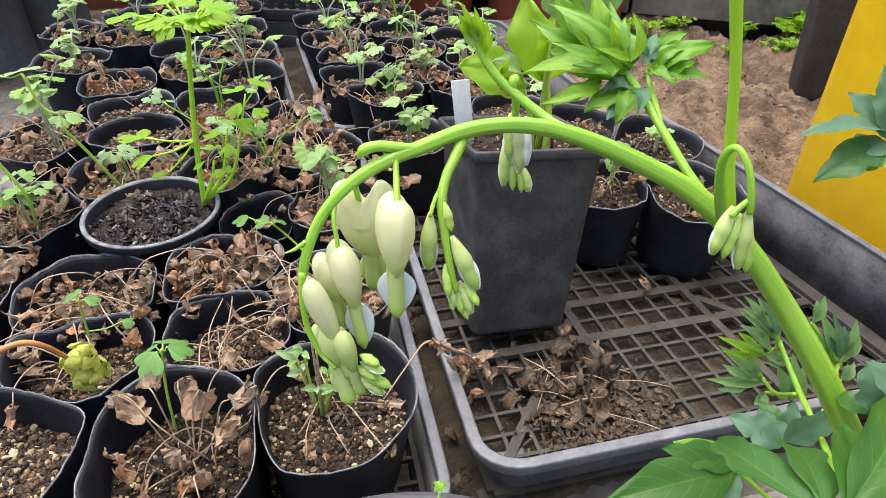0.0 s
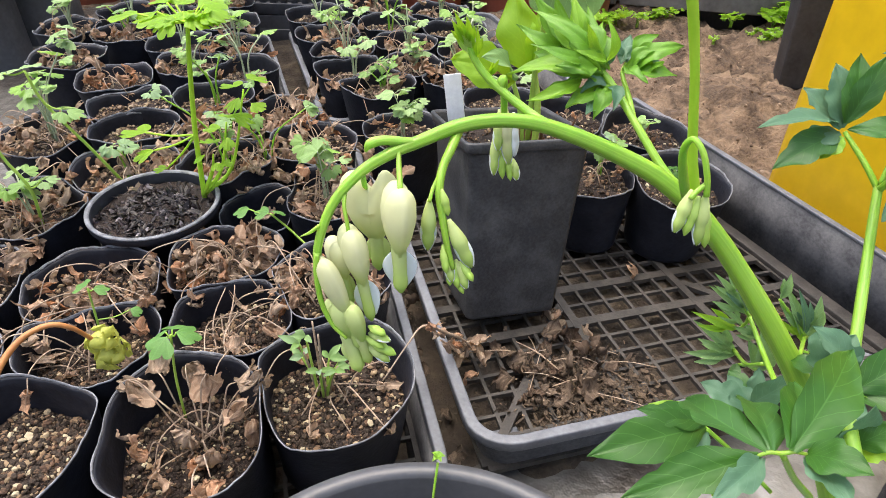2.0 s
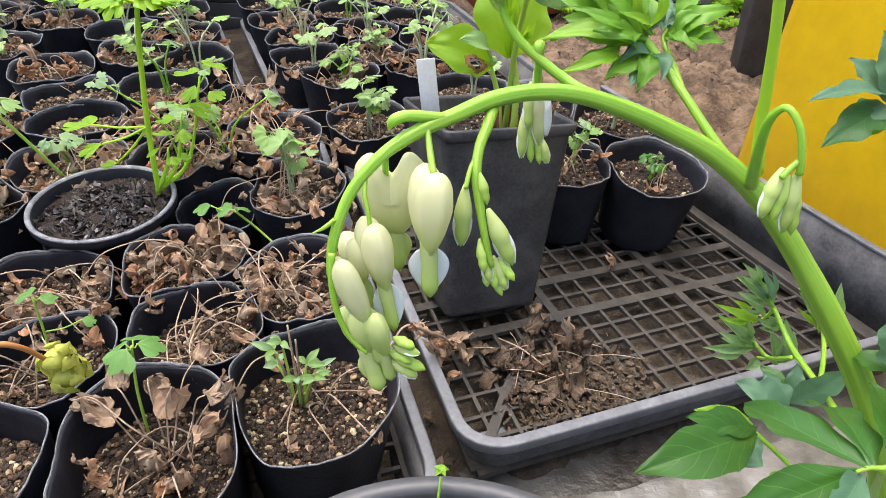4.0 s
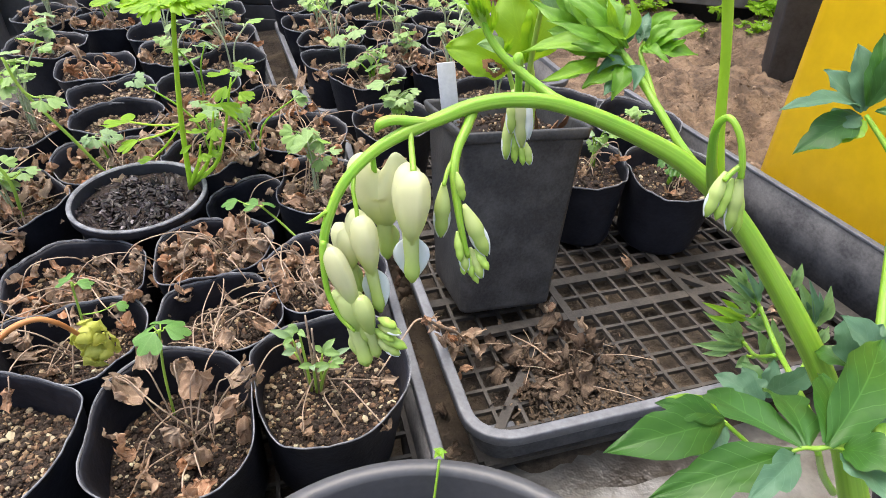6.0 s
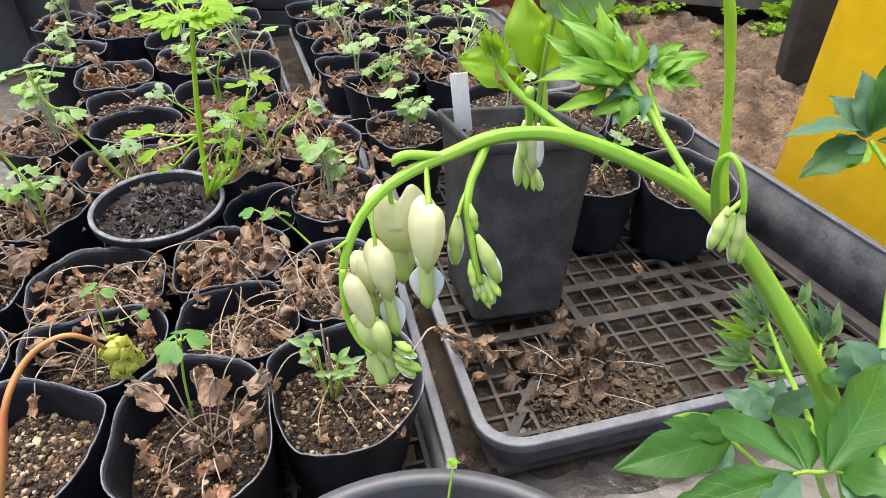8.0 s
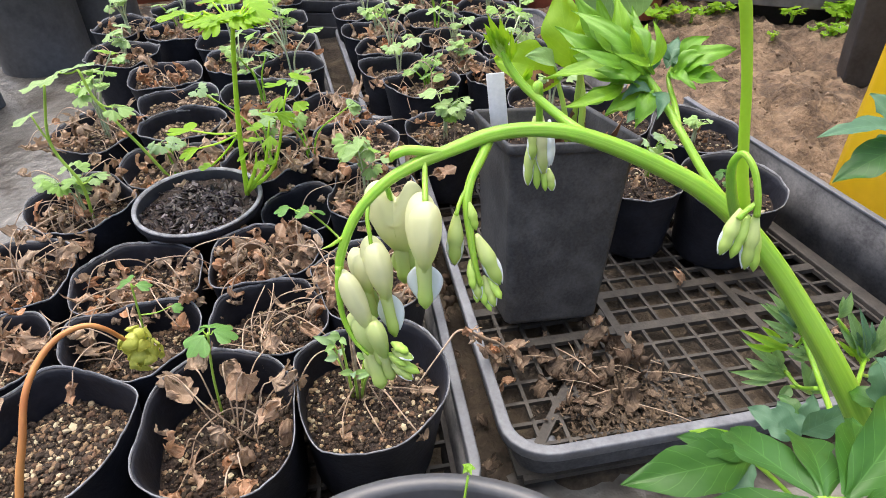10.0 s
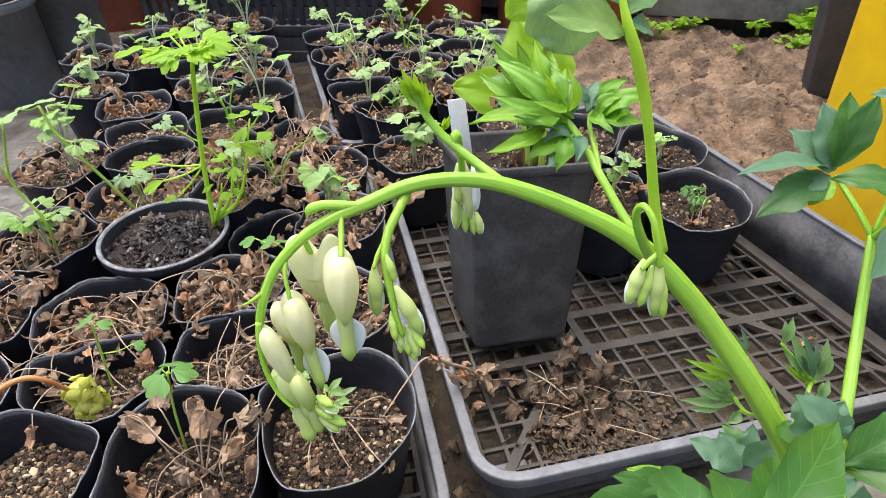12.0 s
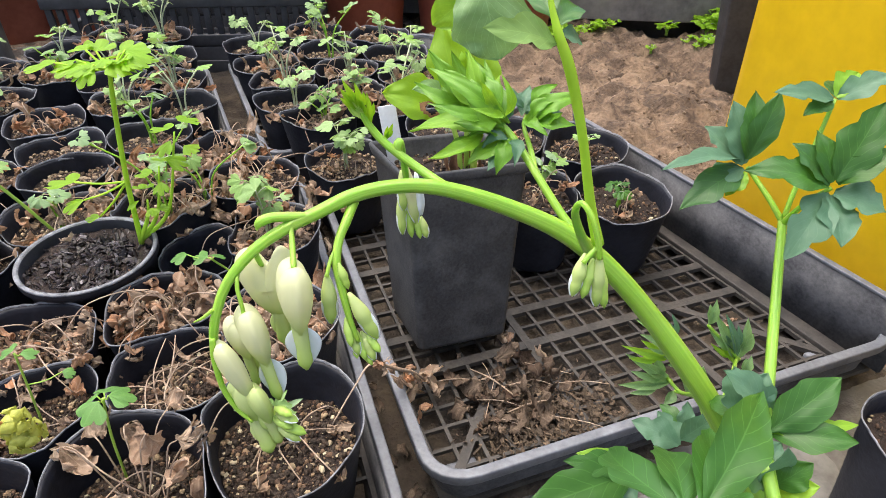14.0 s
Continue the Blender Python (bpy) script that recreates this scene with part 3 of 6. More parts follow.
for i, (x, y, r) in enumerate(ALL_POTS):
    rng = random.Random(i + 400)
    rim = 0.103 + rng.uniform(-0.003, 0.004) - 0.012 * (i == 11)
    fill = ({0: 0.030, 1: 0.033, 2: 0.030, 3: 0.027, 4: 0.024}.get(i, 0.016) + rng.uniform(-0.002, 0.003)) if y < 0.48 or i == 50 else rng.uniform(0.012, 0.018)
    grains = 0 if i == 11 else {0: 2600, 1: 1700, 2: 3600, 3: 2000, 4: 1700}[i] if i < 5 else 1200 if y < 0.48 else 650 if y < 0.7 else 420
    soft_pot(x, y, r * (1.04 if y < 0.7 else 1.02), 11 + i, rim, 0.008 if (x, y) in ((-0.473, 0.812), (-0.520, 0.915)) else MESH_Z, fill, "soft black vinyl pot of gritty soil in a tray" if grains else "empty black vinyl pot wedged under its neighbour", grains, empty=not grains, cover="grit" if y > 0.48 and x < 0.1 else "pebble", others=ALL_POTS + [(-0.221, 0.455, 0.055)], foot=0.80 if y < 0.48 else 0.72, spread=1.12 if y < 0.45 else 1.03)
    SOILS.append((x, y, r, rim - fill))


def stiff_pot(name, x, y, r, z0, z1, mat, label, fill=0.012, cover=None, grains=0, lip=0.003, taper=0.78, sides=56, lean=(0, 0)):
    p = thing(name, (x, y, z0), label, "flower pot")
    h = z1 - z0

    def wob(a, z):
        return 1.0, (z / h) * (lean[0] * math.cos(a) + lean[1] * math.sin(a)) * r
    bm = bmesh.new()
    lathe(bm, [(0.001, 0), (taper * r, 0), (taper * r + 0.002, 0.003), ((r - lip) * 0.985, h * 0.9), (r - 0.001, h * 0.905), (r, h * 0.915), (r, h * 0.985), (r - 0.001, h), (r - lip, h), (r - lip - 0.001, h * 0.985), ((r - lip) * 0.97, h * 0.8), ((r - lip) * 0.9, h * 0.45)], sides, (x, y, z0), wob)
    part("wall", bm, mat, p)
    bm = bmesh.new()
    lathe(bm, [(r - 0.0006, h * 0.985), (r + 0.0004, h * 0.99), (r, h + 0.0006), (r - lip, h + 0.0006), (r - lip - 0.0008, h * 0.985)], sides, (x, y, z0), wob)
    part("lip", bm, M["pot_rim"] if mat == M["pot"] else mat, p, "pale scuffed edge, rim highlight in its colour" if mat == M["pot"] else "")
    bm = bmesh.new()
    rs, z = (r - lip) * 0.97, h - fill
    rings = lathe(bm, [(rs * q, z + 0.002 * math.sin(9 * q)) for q in (0.02, 0.2, 0.4, 0.6, 0.8, 1.0)], 40, (x, y, z0), wob)
    bm.faces.new(rings[0])
    for v in bm.verts:
        v.co.z += 0.003 * noise.fractal(v.co * 60, 1, 2, 4)
    part("soil", bm, M["soil"], p, "dark potting soil")
    if grains:
        part("grit", scatter_grains(x, y, z0 + z, rs, grains, random.Random(5), lambda a, q: (1, 0), z, cover), M[cover], p, "glossy dark bark chips" if cover == "bark" else "mixed dark and tan gritty grains", smooth=False, kind="stuff")
    return p


stiff_pot("round_pot", -0.221, 0.455, 0.054, 0.034, 0.112, M["pot"], "round black plastic pot of wet bark chips, wedged among soft pots", 0.011, "bark", 620, 0.003)


def square_pot():
    p = thing("tall_square_pot", (0.075, 0.47, MESH_Z), "tall dark grey square plastic pot holding a peony-like seedling", "flower pot")
    m = Matrix.Translation((0.074, 0.438, MESH_Z + 0.008)) @ Matrix.Rotation(radians(16), 4, "Z") @ Matrix.Rotation(radians(4), 4, "Y") @ Matrix.Rotation(radians(-11), 4, "X")
    h = 0.156
    bm = bmesh.new()

    def loop(half, r, z):
        return [bm.verts.new(m @ V(x - half, y - half, z)) for x, y in rounded_loop(2 * half, 2 * half, r, 5)]
    rows = [(0.0385, 0.006, 0), (0.0395, 0.006, 0.001), (0.0398, 0.006, 0.004), (0.0478, 0.006, 0.143), (0.0482, 0.006, 0.1465), (0.0483, 0.006, 0.147), (0.0496, 0.006, 0.1472), (0.0502, 0.006, 0.1476), (0.0507, 0.006, 0.149), (0.0520, 0.006, h - 0.0012), (0.0512, 0.006, h), (0.0492, 0.005, h), (0.0484, 0.005, h - 0.003), (0.0460, 0.005, 0.115), (0.0440, 0.005, 0.09)]
    rings = [loop(*q) for q in rows]
    for a, b in zip(rings, rings[1:]):
        for k in range(len(a)):
            bm.faces.new((a[k], a[(k + 1) % len(a)], b[(k + 1) % len(a)], b[k]))
    bm.faces.new(rings[0][::-1])
    part("wall", bm, M["tall_pot"], p)
    bm = bmesh.new()
    n = 16
    g = [[bm.verts.new(m @ V(-0.0468 + 0.0936 * i / n, -0.0468 + 0.0936 * j / n, h - 0.016 + 0.004 * noise.fractal(V(i * 0.5, j * 0.5, 2), 1, 2, 4))) for i in range(n + 1)] for j in range(n + 1)]
    for j in range(n):
        for i in range(n):
            bm.faces.new((g[j][i], g[j][i + 1], g[j + 1][i + 1], g[j + 1][i]))
    part("soil", bm, M["soil"], p, "dark potting soil")
    bm = scatter_grains(0, 0, h - 0.0145, 0.056, 700, random.Random(8), lambda a, z: (1, 0), 0, "pebble")
    bmesh.ops.delete(bm, geom=[v for v in bm.verts if max(abs(v.co.x), abs(v.co.y)) > 0.0455], context="VERTS")
    bmesh.ops.transform(bm, matrix=m, verts=bm.verts[:])
    part("grit", bm, M["pebble"], p, "mixed dark and tan gritty grains", kind="stuff")


square_pot()
stiff_pot("large_grey_pot", 0.021, 0.078, 0.103, 0.004, 0.155, M["grey_pot"], "large grey plastic pot with a moulded rim, below the flowers", 0.03, "pebble", 300, 0.006, 0.8, 72)


# ---- surroundings ----
def yellow_board():
    t = thing("yellow_container", (0.5, 0.5, 0), "big glossy yellow plastic container standing beside the tray", "container")
    m = Matrix.Translation((0.420, 0.683, -0.004)) @ Matrix.Rotation(radians(-74), 4, "Z") @ Matrix.Rotation(radians(1.5), 4, "X")
    bm = bmesh.new()
    box(bm, (0, 0, 0), (0.55, 0.34, 0.62), m, 0.014)
    part("body", bm, M["yellow"], t)
    bm = bmesh.new()
    box(bm, (-0.008, -0.008, 0.60), (0.558, 0.348, 0.64), m, 0.008)
    part("rim", bm, M["yellow"], t)


yellow_board()


def post():
    t = thing("dark_post", (0.60, 1.03, 0), "dark square post standing on the earth", "post")
    m = Matrix.Translation((0.575, 1.01, -0.01)) @ Matrix.Rotation(radians(-10), 4, "Z") @ Matrix.Rotation(radians(-5), 4, "Y")
    bm = bmesh.new()
    box(bm, (0, 0, 0), (0.075, 0.05, 0.7), m, 0.004)
    part("shaft", bm, M["post"], t)


post()


def back_wall():
    a, b = V(-1.9, 1.89, 0), V(2.2, 0.96, 0)
    d = (b - a).normalized()
    t = thing("wall_north", (0, 1.4, 0), "weathered grey boards along the greenhouse side", "wall", kind="structure")
    n = 9
    L = (b - a).length / n
    for i in range(n):
        m = Matrix.Translation(a + d * (L * i)) @ Matrix.Rotation(math.atan2(d.y, d.x), 4, "Z")
        for k in range(2):
            bm = bmesh.new()
            box(bm, (0.003, 0.002 * ((i + k) % 2), 0.016 + 0.2 * k), (L - 0.003, 0.03, 0.212 + 0.2 * k), m, 0.003)
            for v in bm.verts:
                v.co += 0.002 * noise.noise_vector(v.co * 8)
            part("board", bm, M["board"], t)
    # solid dark sheet that stands in for shade seen through the joints
    bm = bmesh.new()
    box(bm, (-0.02, 0.034, -0.05), ((b - a).length, 0.07, 0.5), Matrix.Translation(a) @ Matrix.Rotation(math.atan2(d.y, d.x), 4, "Z"))
    part("backing", bm, M["post"], t, "dark backing sheet in place of the shade behind the boards")


back_wall()


def clods():
    """Loose crumbs of earth on the bare ground."""
    rng = random.Random(77)
    bm = bmesh.new()
    for _ in range(4000):
        x, y = rng.uniform(0.22, 0.95), rng.uniform(0.62, 1.34)
        if x + 0.268 * (y - 0.25) < 0.50:
            continue
        s = 0.0008 + 0.0032 * rng.random() ** 4
        z = 0.032 * noise.fractal(V(x * 6, y * 6, 0), 0.7, 2.2, 6) + 0.017 * noise.noise(V(x * 24, y * 24, 3)) + 0.009 * noise.noise(V(x * 60, y * 60, 7)) - 0.002
        m = Matrix.Translation((x, y, z)) @ Euler([rng.uniform(0, 6), rng.uniform(0, 6), rng.uniform(0, 6)]).to_matrix().to_4x4() @ Matrix.Diagonal((s, s * rng.uniform(0.6, 1), s * rng.uniform(0.5, 0.9), 1))
        vs = [bm.verts.new(m @ (c * rng.uniform(0.75, 1.2))) for c in ICO[0]]
        for f in ICO[1]:
            bm.faces.new([vs[i] for i in f])
    tagged(part("loose_earth", bm, M["crumb"]), "loose crumbs of reddish brown earth", "earth", kind="stuff")


clods()


# ---- plant kit ----
def blade_mesh(bm, base, tip, width, n=(0, -0.45, 0.9), fold=0.35, side=0.0, nv=11, nu=4, arch=0.09, droop=0.06, wave=0.05, seed=0.0, round_=0.95, blunt=0.68, lobed=0.0):
    """One leaf lobe: a pointed blade folded along its midrib, arched and slightly wavy."""
    a, b, n = Vector(base), Vector(tip), Vector(n)
    d = b - a
    L = d.length
    d.normalize()
    s = d.cross(n).normalized()
    up = s.cross(d).normalized()
    uvl = bm.loops.layers.uv.verify()
    rows, uvs = [], []
    for j in range(nv + 1):
        v = math.sin(0.5 * math.pi * j / nv) if blunt < 0.7 else j / nv
        mid = a + d * (L * v) + up * (L * (arch * math.sin(math.pi * v) - droop * v * v)) + s * (L * side * math.sin(math.pi * v))
        w = 0.5 * width * max(0.16 - 0.6 * v if nv > 15 else 0.015, 0.015, math.sin(math.pi * min(1, v ** round_)) ** blunt * (1 - 0.25 * v ** 6))
        row, uvr = [], []
        for i in range(-nu, nu + 1):
            u = i / nu
            k = noise.noise(V(seed + u * 1.5, v * 5, seed * 3.1))
            if lobed:
                cut = 0.50 + 0.13 * math.sin(seed * 5.3) * (1 if u > 0 else -1)
                k2 = 1 - lobed * math.exp(-((v - cut - 0.10 * abs(u)) / 0.055) ** 2) + 0.25 * lobed * math.exp(-((v - cut + 0.14) / 0.08) ** 2)
            else:
                k2 = 1
            e = w * k2 * (1 + 0.06 * math.sin(v * 17 + seed) * abs(u))
            p = mid + s * (u * e * math.cos(0.5 * fold * abs(u))) + up * (fold * 0.5 * e * abs(u) ** 1.4 + width * wave * k * abs(u) - 0.025 * width * (1 - min(1, abs(u) * 4)))
            row.append(bm.verts.new(p))
            uvr.append((u * 0.5 * width / L, v))
        rows.append(row)
        uvs.append(uvr)
    for j in range(nv):
        for i in range(2 * nu):
            f = bm.faces.new((rows[j][i], rows[j][i + 1], rows[j + 1][i + 1], rows[j + 1][i]))
            for l, (q, r) in zip(f.loops, ((j, i), (j, i + 1), (j + 1, i + 1), (j + 1, i))):
                l[uvl].uv = uvs[q][r]
    return bm


COUNT = [0]


def blade(parent, base, tip, width, mat="leaf", n=(0, -0.45, 0.9), fold=0.35, side=0.0):
    COUNT[0] += 1
    c = COUNT[0]
    tint = {"blue_leaf": "bluish green leaflet", "lime_leaf": "pale lime green leaflet"}.get(mat, "")
    bm = bmesh.new()
    if fold > 0.6:
        a, b = Vector(base), Vector(tip)
        d = b - a
        s = d.cross(Vector(n)).normalized()
        width, fold = 0.8 * width, 1.05
        for sg in (-1, 1):
            blade_mesh(bm, a + d * 0.22, a + d * (0.72 - 0.06 * sg) + s * (sg * 0.15 * d.length), width * 0.75, n, 1.05, 0.06 * sg, nv=10, nu=3, seed=c + sg, arch=0.1, wave=0.1, blunt=0.62)
    ob = part("leaflet", blade_mesh(bm, base, tip, width * 0.98, n, fold, side, nv=18 if fold < 0.6 else 10, round_=0.95, blunt=0.8, lobed=(0.36 if mat != "leaf" and c % 4 else 0.24 if c % 3 else 0.06) if fold < 0.6 else 0, seed=c * 1.7, wave=0.13, arch=0.05 + 0.07 * ((c * 7) % 5) / 5, droop=0.03 + 0.07 * ((c * 3) % 4) / 4), M[mat], parent, tint)
    return ob


def frill(parent, base, tip, width, mat="leaf", n=(0, -0.45, 0.9), fold=0.3, side=0.0):
    """A broad ruffled leaflet with rounded side lobes, still unfolding."""
    COUNT[0] += 1
    c = COUNT[0]
    base, tip, n = Vector(base), Vector(tip), Vector(n).normalized()
    d = tip - base
    L = d.length
    s = d.cross(n).normalized()
    bm = blade_mesh(bmesh.new(), base, tip, width * 1.15, n, fold, side, nv=18, nu=5, round_=0.9, blunt=0.85, seed=c * 1.7, wave=0.3, arch=0.2 - 0.1 * (c % 4), droop=0.14 * (c % 3))
    for k, sg in ((0.30, 1), (0.38, -1)):
        b = base + d * (k - 0.14)
        e = base + d * (k + 0.36) + s * (sg * (0.16 * L + 0.7 * width)) + n * (0.12 * L * (1 if (c + sg) % 3 else -1))
        blade_mesh(bm, b, e, width * 0.9, n, fold + 0.25, 0.2 * sg, nv=12, nu=4, round_=0.9, blunt=0.85, seed=c * 2.3 + sg + k, wave=0.3, arch=0.15, droop=0.25)
    mat = {"leaf": "fresh_lime"}.get(mat, mat)
    tint = {"blue_leaf": "bluish green leaflet", "lime_leaf": "pale lime green leaflet"}.get(mat, "")
    return part("leaflet", bm, M[mat], parent, tint)


def drop(bm, a, b, width, profile, sides=12, flat=1.0, s=None, lump=0.0):
    """A closed body along a-b whose radius follows profile(v)."""
    a, b = Vector(a), Vector(b)
    d = (b - a).normalized()
    s = s or (V(1, 0, 0) - d * d.x).normalized()
    n = d.cross(s)
    uvl = bm.loops.layers.uv.verify()
    rings = []
    N = 14
    for j in range(N + 1):
        v = j / N
        c, r = profile(v)
        p = a.lerp(b, v) + c
        ring = []
        for k in range(sides):
            t = 2 * math.pi * k / sides
            q = r * (1 + lump * (0.5 * math.cos(3 * t + 7 * a.x * 100) + noise.noise(V(2 * math.cos(t), 2 * math.sin(t), 3 * v + 900 * a.x))))
            ring.append(bm.verts.new(p + s * (q * math.cos(t)) + n * (q * flat * math.sin(t))))
        rings.append(ring)
    for j in range(N):
        for k in range(sides):
            f = bm.faces.new((rings[j][k], rings[j][(k + 1) % sides], rings[j + 1][(k + 1) % sides], rings[j + 1][k]))
            for l, (q, w) in zip(f.loops, ((j, k), (j, k + 1), (j + 1, k + 1), (j + 1, k))):
                l[uvl].uv = (0.5 + 0.3 * w / sides, q / N)
    bm.faces.new(rings[0][::-1])
    bm.faces.new(rings[-1])
    return bm


PLANT = thing("bleeding_heart_plant", (0.158, 0.118, 0.14), "white bleeding heart plant, arching stem hung with flowers", "flowering plant")


def pouch_half(a, b, half, deep, s, sign, notch, seed):
    """One inflated outer petal: half of a heart, its rounded shoulder up and its neck down."""
    d = b - a
    L = d.length
    d.normalize()
    n = d.cross(s)
    mid = (a + b) / 2
    bm = bmesh.new()
    uvl = bm.loops.layers.uv.verify()
    N, K = 26, 18
    rows = []
    for j in range(N + 1):
        th = math.pi * j / N
        z = math.cos(th)
        r = max(0, 1 - z) ** 0.42 * max(0, 1 + z) ** 0.85 / 1.077
        if z < -0.86:
            r = max(r, 0.30 * math.sqrt(max(0, (1 + z) / 0.14)))
        row = []
        for k in range(K + 1):
            t = -0.5 * math.pi + math.pi * k / K
            x, y = r * math.cos(t), r * math.sin(t)
            groove = math.exp(-(x / 0.22) ** 2)
            zz = z - notch * math.exp(-(x / 0.34) ** 2) * max(0, z) ** 0.6 + 0.14 * notch * x * max(0, z)
            y *= 1 - 0.20 * groove * max(0.0, 0.5 + 0.5 * z)
            keel = 1 + 0.10 * math.exp(-(y / 0.16) ** 2) * (x > 0.5)
            q = V(3 * x, 3 * y, 4 * z)
            w = 1 + 0.05 * noise.noise(q * 0.55 + V(seed, 0, 0)) + 0.018 * noise.noise(q * 1.8 + V(0, seed, 0))
            p = mid - d * (0.5 * L * zz) + s * (sign * half * x * w * keel) + n * (deep * y * w)
            row.append((bm.verts.new(p), (0.5 + 0.1 * math.sin(t), 0.5 - 0.5 * z)))
        rows.append(row)
    for j in range(N):
        for k in range(K):
            c = (rows[j][k], rows[j][k + 1], rows[j + 1][k + 1], rows[j + 1][k])
            f = bm.faces.new([v for v, _ in c])
            for l, (_, uv) in zip(f.loops, c):
                l[uvl].uv = uv
    bmesh.ops.recalc_face_normals(bm, faces=bm.faces[:])
    return bm


def flower(a, b, c, w, wt, turn, mat, tipmat, flare):
    """A hanging heart: two inflated outer petals, an inner column and two flared tips."""
    a, b, c = Vector(a), Vector(b), Vector(c)
    d = (b - a).normalized()
    sx = (V(1, 0.05, 0) - d * d.x).normalized()
    s = Matrix.Rotation(radians(turn), 3, d) @ sx
    ct, st = math.cos(radians(turn)), math.sin(radians(turn))
    half = 0.5 * w / math.hypot(ct, 0.66 * st)
    end = c - b

    def col(v):
        r = wt * (0.33 - 0.09 * v + 0.05 * math.exp(-((v - 0.78) / 0.14) ** 2)) * min(1, (1.02 - v) / 0.16) ** 0.6
        return V(0, 0, 0), max(r, 1e-5)
    core = part("flower", drop(bmesh.new(), b - d * (0.5 * half), c, wt, col, 14, 0.85, None, 0.05), M[tipmat], PLANT, "white heart-shaped flower with greenish inner petals")
    for sign in (-1, 1):
        part("outer_petal", pouch_half(a, b + end * 0.10, half, 0.66 * half, s, sign, 0.52 if turn < 45 else 0.2, 30 * w * 100 + sign), M[mat], core, "inflated creamy white petal pouch" if mat == "petal" else "pale green petal pouch")
        if flare > 0.1:
            t0 = b + sx * (sign * 0.12 * wt) - d * (0.03 * half) + V(0, 0.25 * wt, 0)
            t1 = b + end * 0.95 + sx * (sign * wt * (0.04 + 0.14 * flare)) + V(0, 0.30 * wt, 0)

            def lobe(v):
                return sx * (sign * wt * 0.24 * flare * math.sin(math.pi * v ** 0.8)), wt * (0.05 + 0.28 * math.sin(math.pi * min(1, (0.05 + 0.93 * v) ** 0.8)) ** 0.9)
            part("petal_tip", drop(bmesh.new(), t0, t1, wt, lobe, 12, 0.20, sx, 0.06), M["petal_blue"] if flare > 0.6 else M[tipmat], core, "flared white petal tip")
    return core


def bud(a, b, w, mat):
    def prof(v):
        r = 0.5 * w * (0.22 + 0.78 * math.sin(math.pi * min(1, v ** 1.2)) ** 0.8) * (1 - 0.25 * max(0, v - 0.55)) * min(1, (1.01 - v) / 0.12) ** 0.5 * (1 - 0.22 * math.exp(-((v - 0.62) / 0.1) ** 2))
        return V(0, 0, 0), max(1e-5, r)
    ob = part("flower_bud", drop(bmesh.new(), a, b, w, prof, 10), M[mat], PLANT, "slim unopened greenish flower bud")
    if mat != "bud":
        a, b = Vector(a), Vector(b)
        sx = (V(1, 0, 0) - (b - a).normalized() * (b - a).normalized().x).normalized()
        for sg in (-1, 1):
            def edge(v):
                return sx * (sg * w * 0.10 * math.sin(math.pi * v)), w * 0.17 * (0.1 + math.sin(math.pi * v) ** 0.8)
            part("petal_edge", drop(bmesh.new(), a.lerp(b, 0.35) + sx * (sg * 0.30 * w), a.lerp(b, 0.99) + sx * (sg * 0.14 * w), w, edge, 8, 0.5, sx), M["petal_blue"], ob, "white petal margin")
    return ob


s1 = part("stem", tube(bmesh.new(), [(-0.0051, 0.1330, 0.3091, 0.0010), (-0.0042, 0.1350, 0.3167, 0.0011), (-0.0006, 0.1390, 0.3253, 0.0012), (0.0055, 0.1430, 0.3315, 0.0013), (0.0126, 0.1470, 0.3349, 0.0015), (0.0210, 0.1510, 0.3370, 0.0016), (0.0299, 0.1560, 0.3385, 0.0018), (0.0391, 0.1580, 0.3393, 0.0018), (0.0492, 0.1590, 0.3383, 0.0019), (0.0604, 0.1590, 0.3349, 0.0021), (0.0728, 0.1580, 0.3299, 0.0023), (0.0829, 0.1560, 0.3252, 0.0025), (0.0922, 0.1530, 0.3188, 0.0027), (0.1014, 0.1500, 0.3097, 0.0028), (0.1096, 0.1470, 0.3000, 0.0029), (0.1180, 0.1430, 0.2892, 0.0032), (0.1253, 0.1390, 0.2792, 0.0033), (0.1314, 0.1350, 0.2700, 0.0034), (0.1379, 0.1300, 0.2585, 0.0036), (0.1454, 0.1260, 0.2434, 0.0039), (0.1545, 0.1220, 0.2235, 0.0043)], 6, 30, 0.055), M["stem"], PLANT, "arching fleshy yellow-green flower stem")
b1 = part("branch", tube(bmesh.new(), [(0.0528, 0.1590, 0.3381, 0.0013), (0.0499, 0.1640, 0.3378, 0.0013), (0.0442, 0.1680, 0.3406, 0.0012), (0.0382, 0.1710, 0.3446, 0.0011), (0.0343, 0.1730, 0.3487, 0.0010), (0.0320, 0.1740, 0.3531, 0.0009)], 6, 12, 0.03), M["stem"], PLANT)
b2 = part("branch", tube(bmesh.new(), [(0.0918, 0.1530, 0.3201, 0.0012), (0.0856, 0.1600, 0.3251, 0.0012), (0.0797, 0.1700, 0.3323, 0.0011), (0.0761, 0.1780, 0.3367, 0.0011), (0.0729, 0.1830, 0.3402, 0.0011), (0.0708, 0.1850, 0.3426, 0.0006)], 6, 12, 0.03), M["stem"], PLANT)
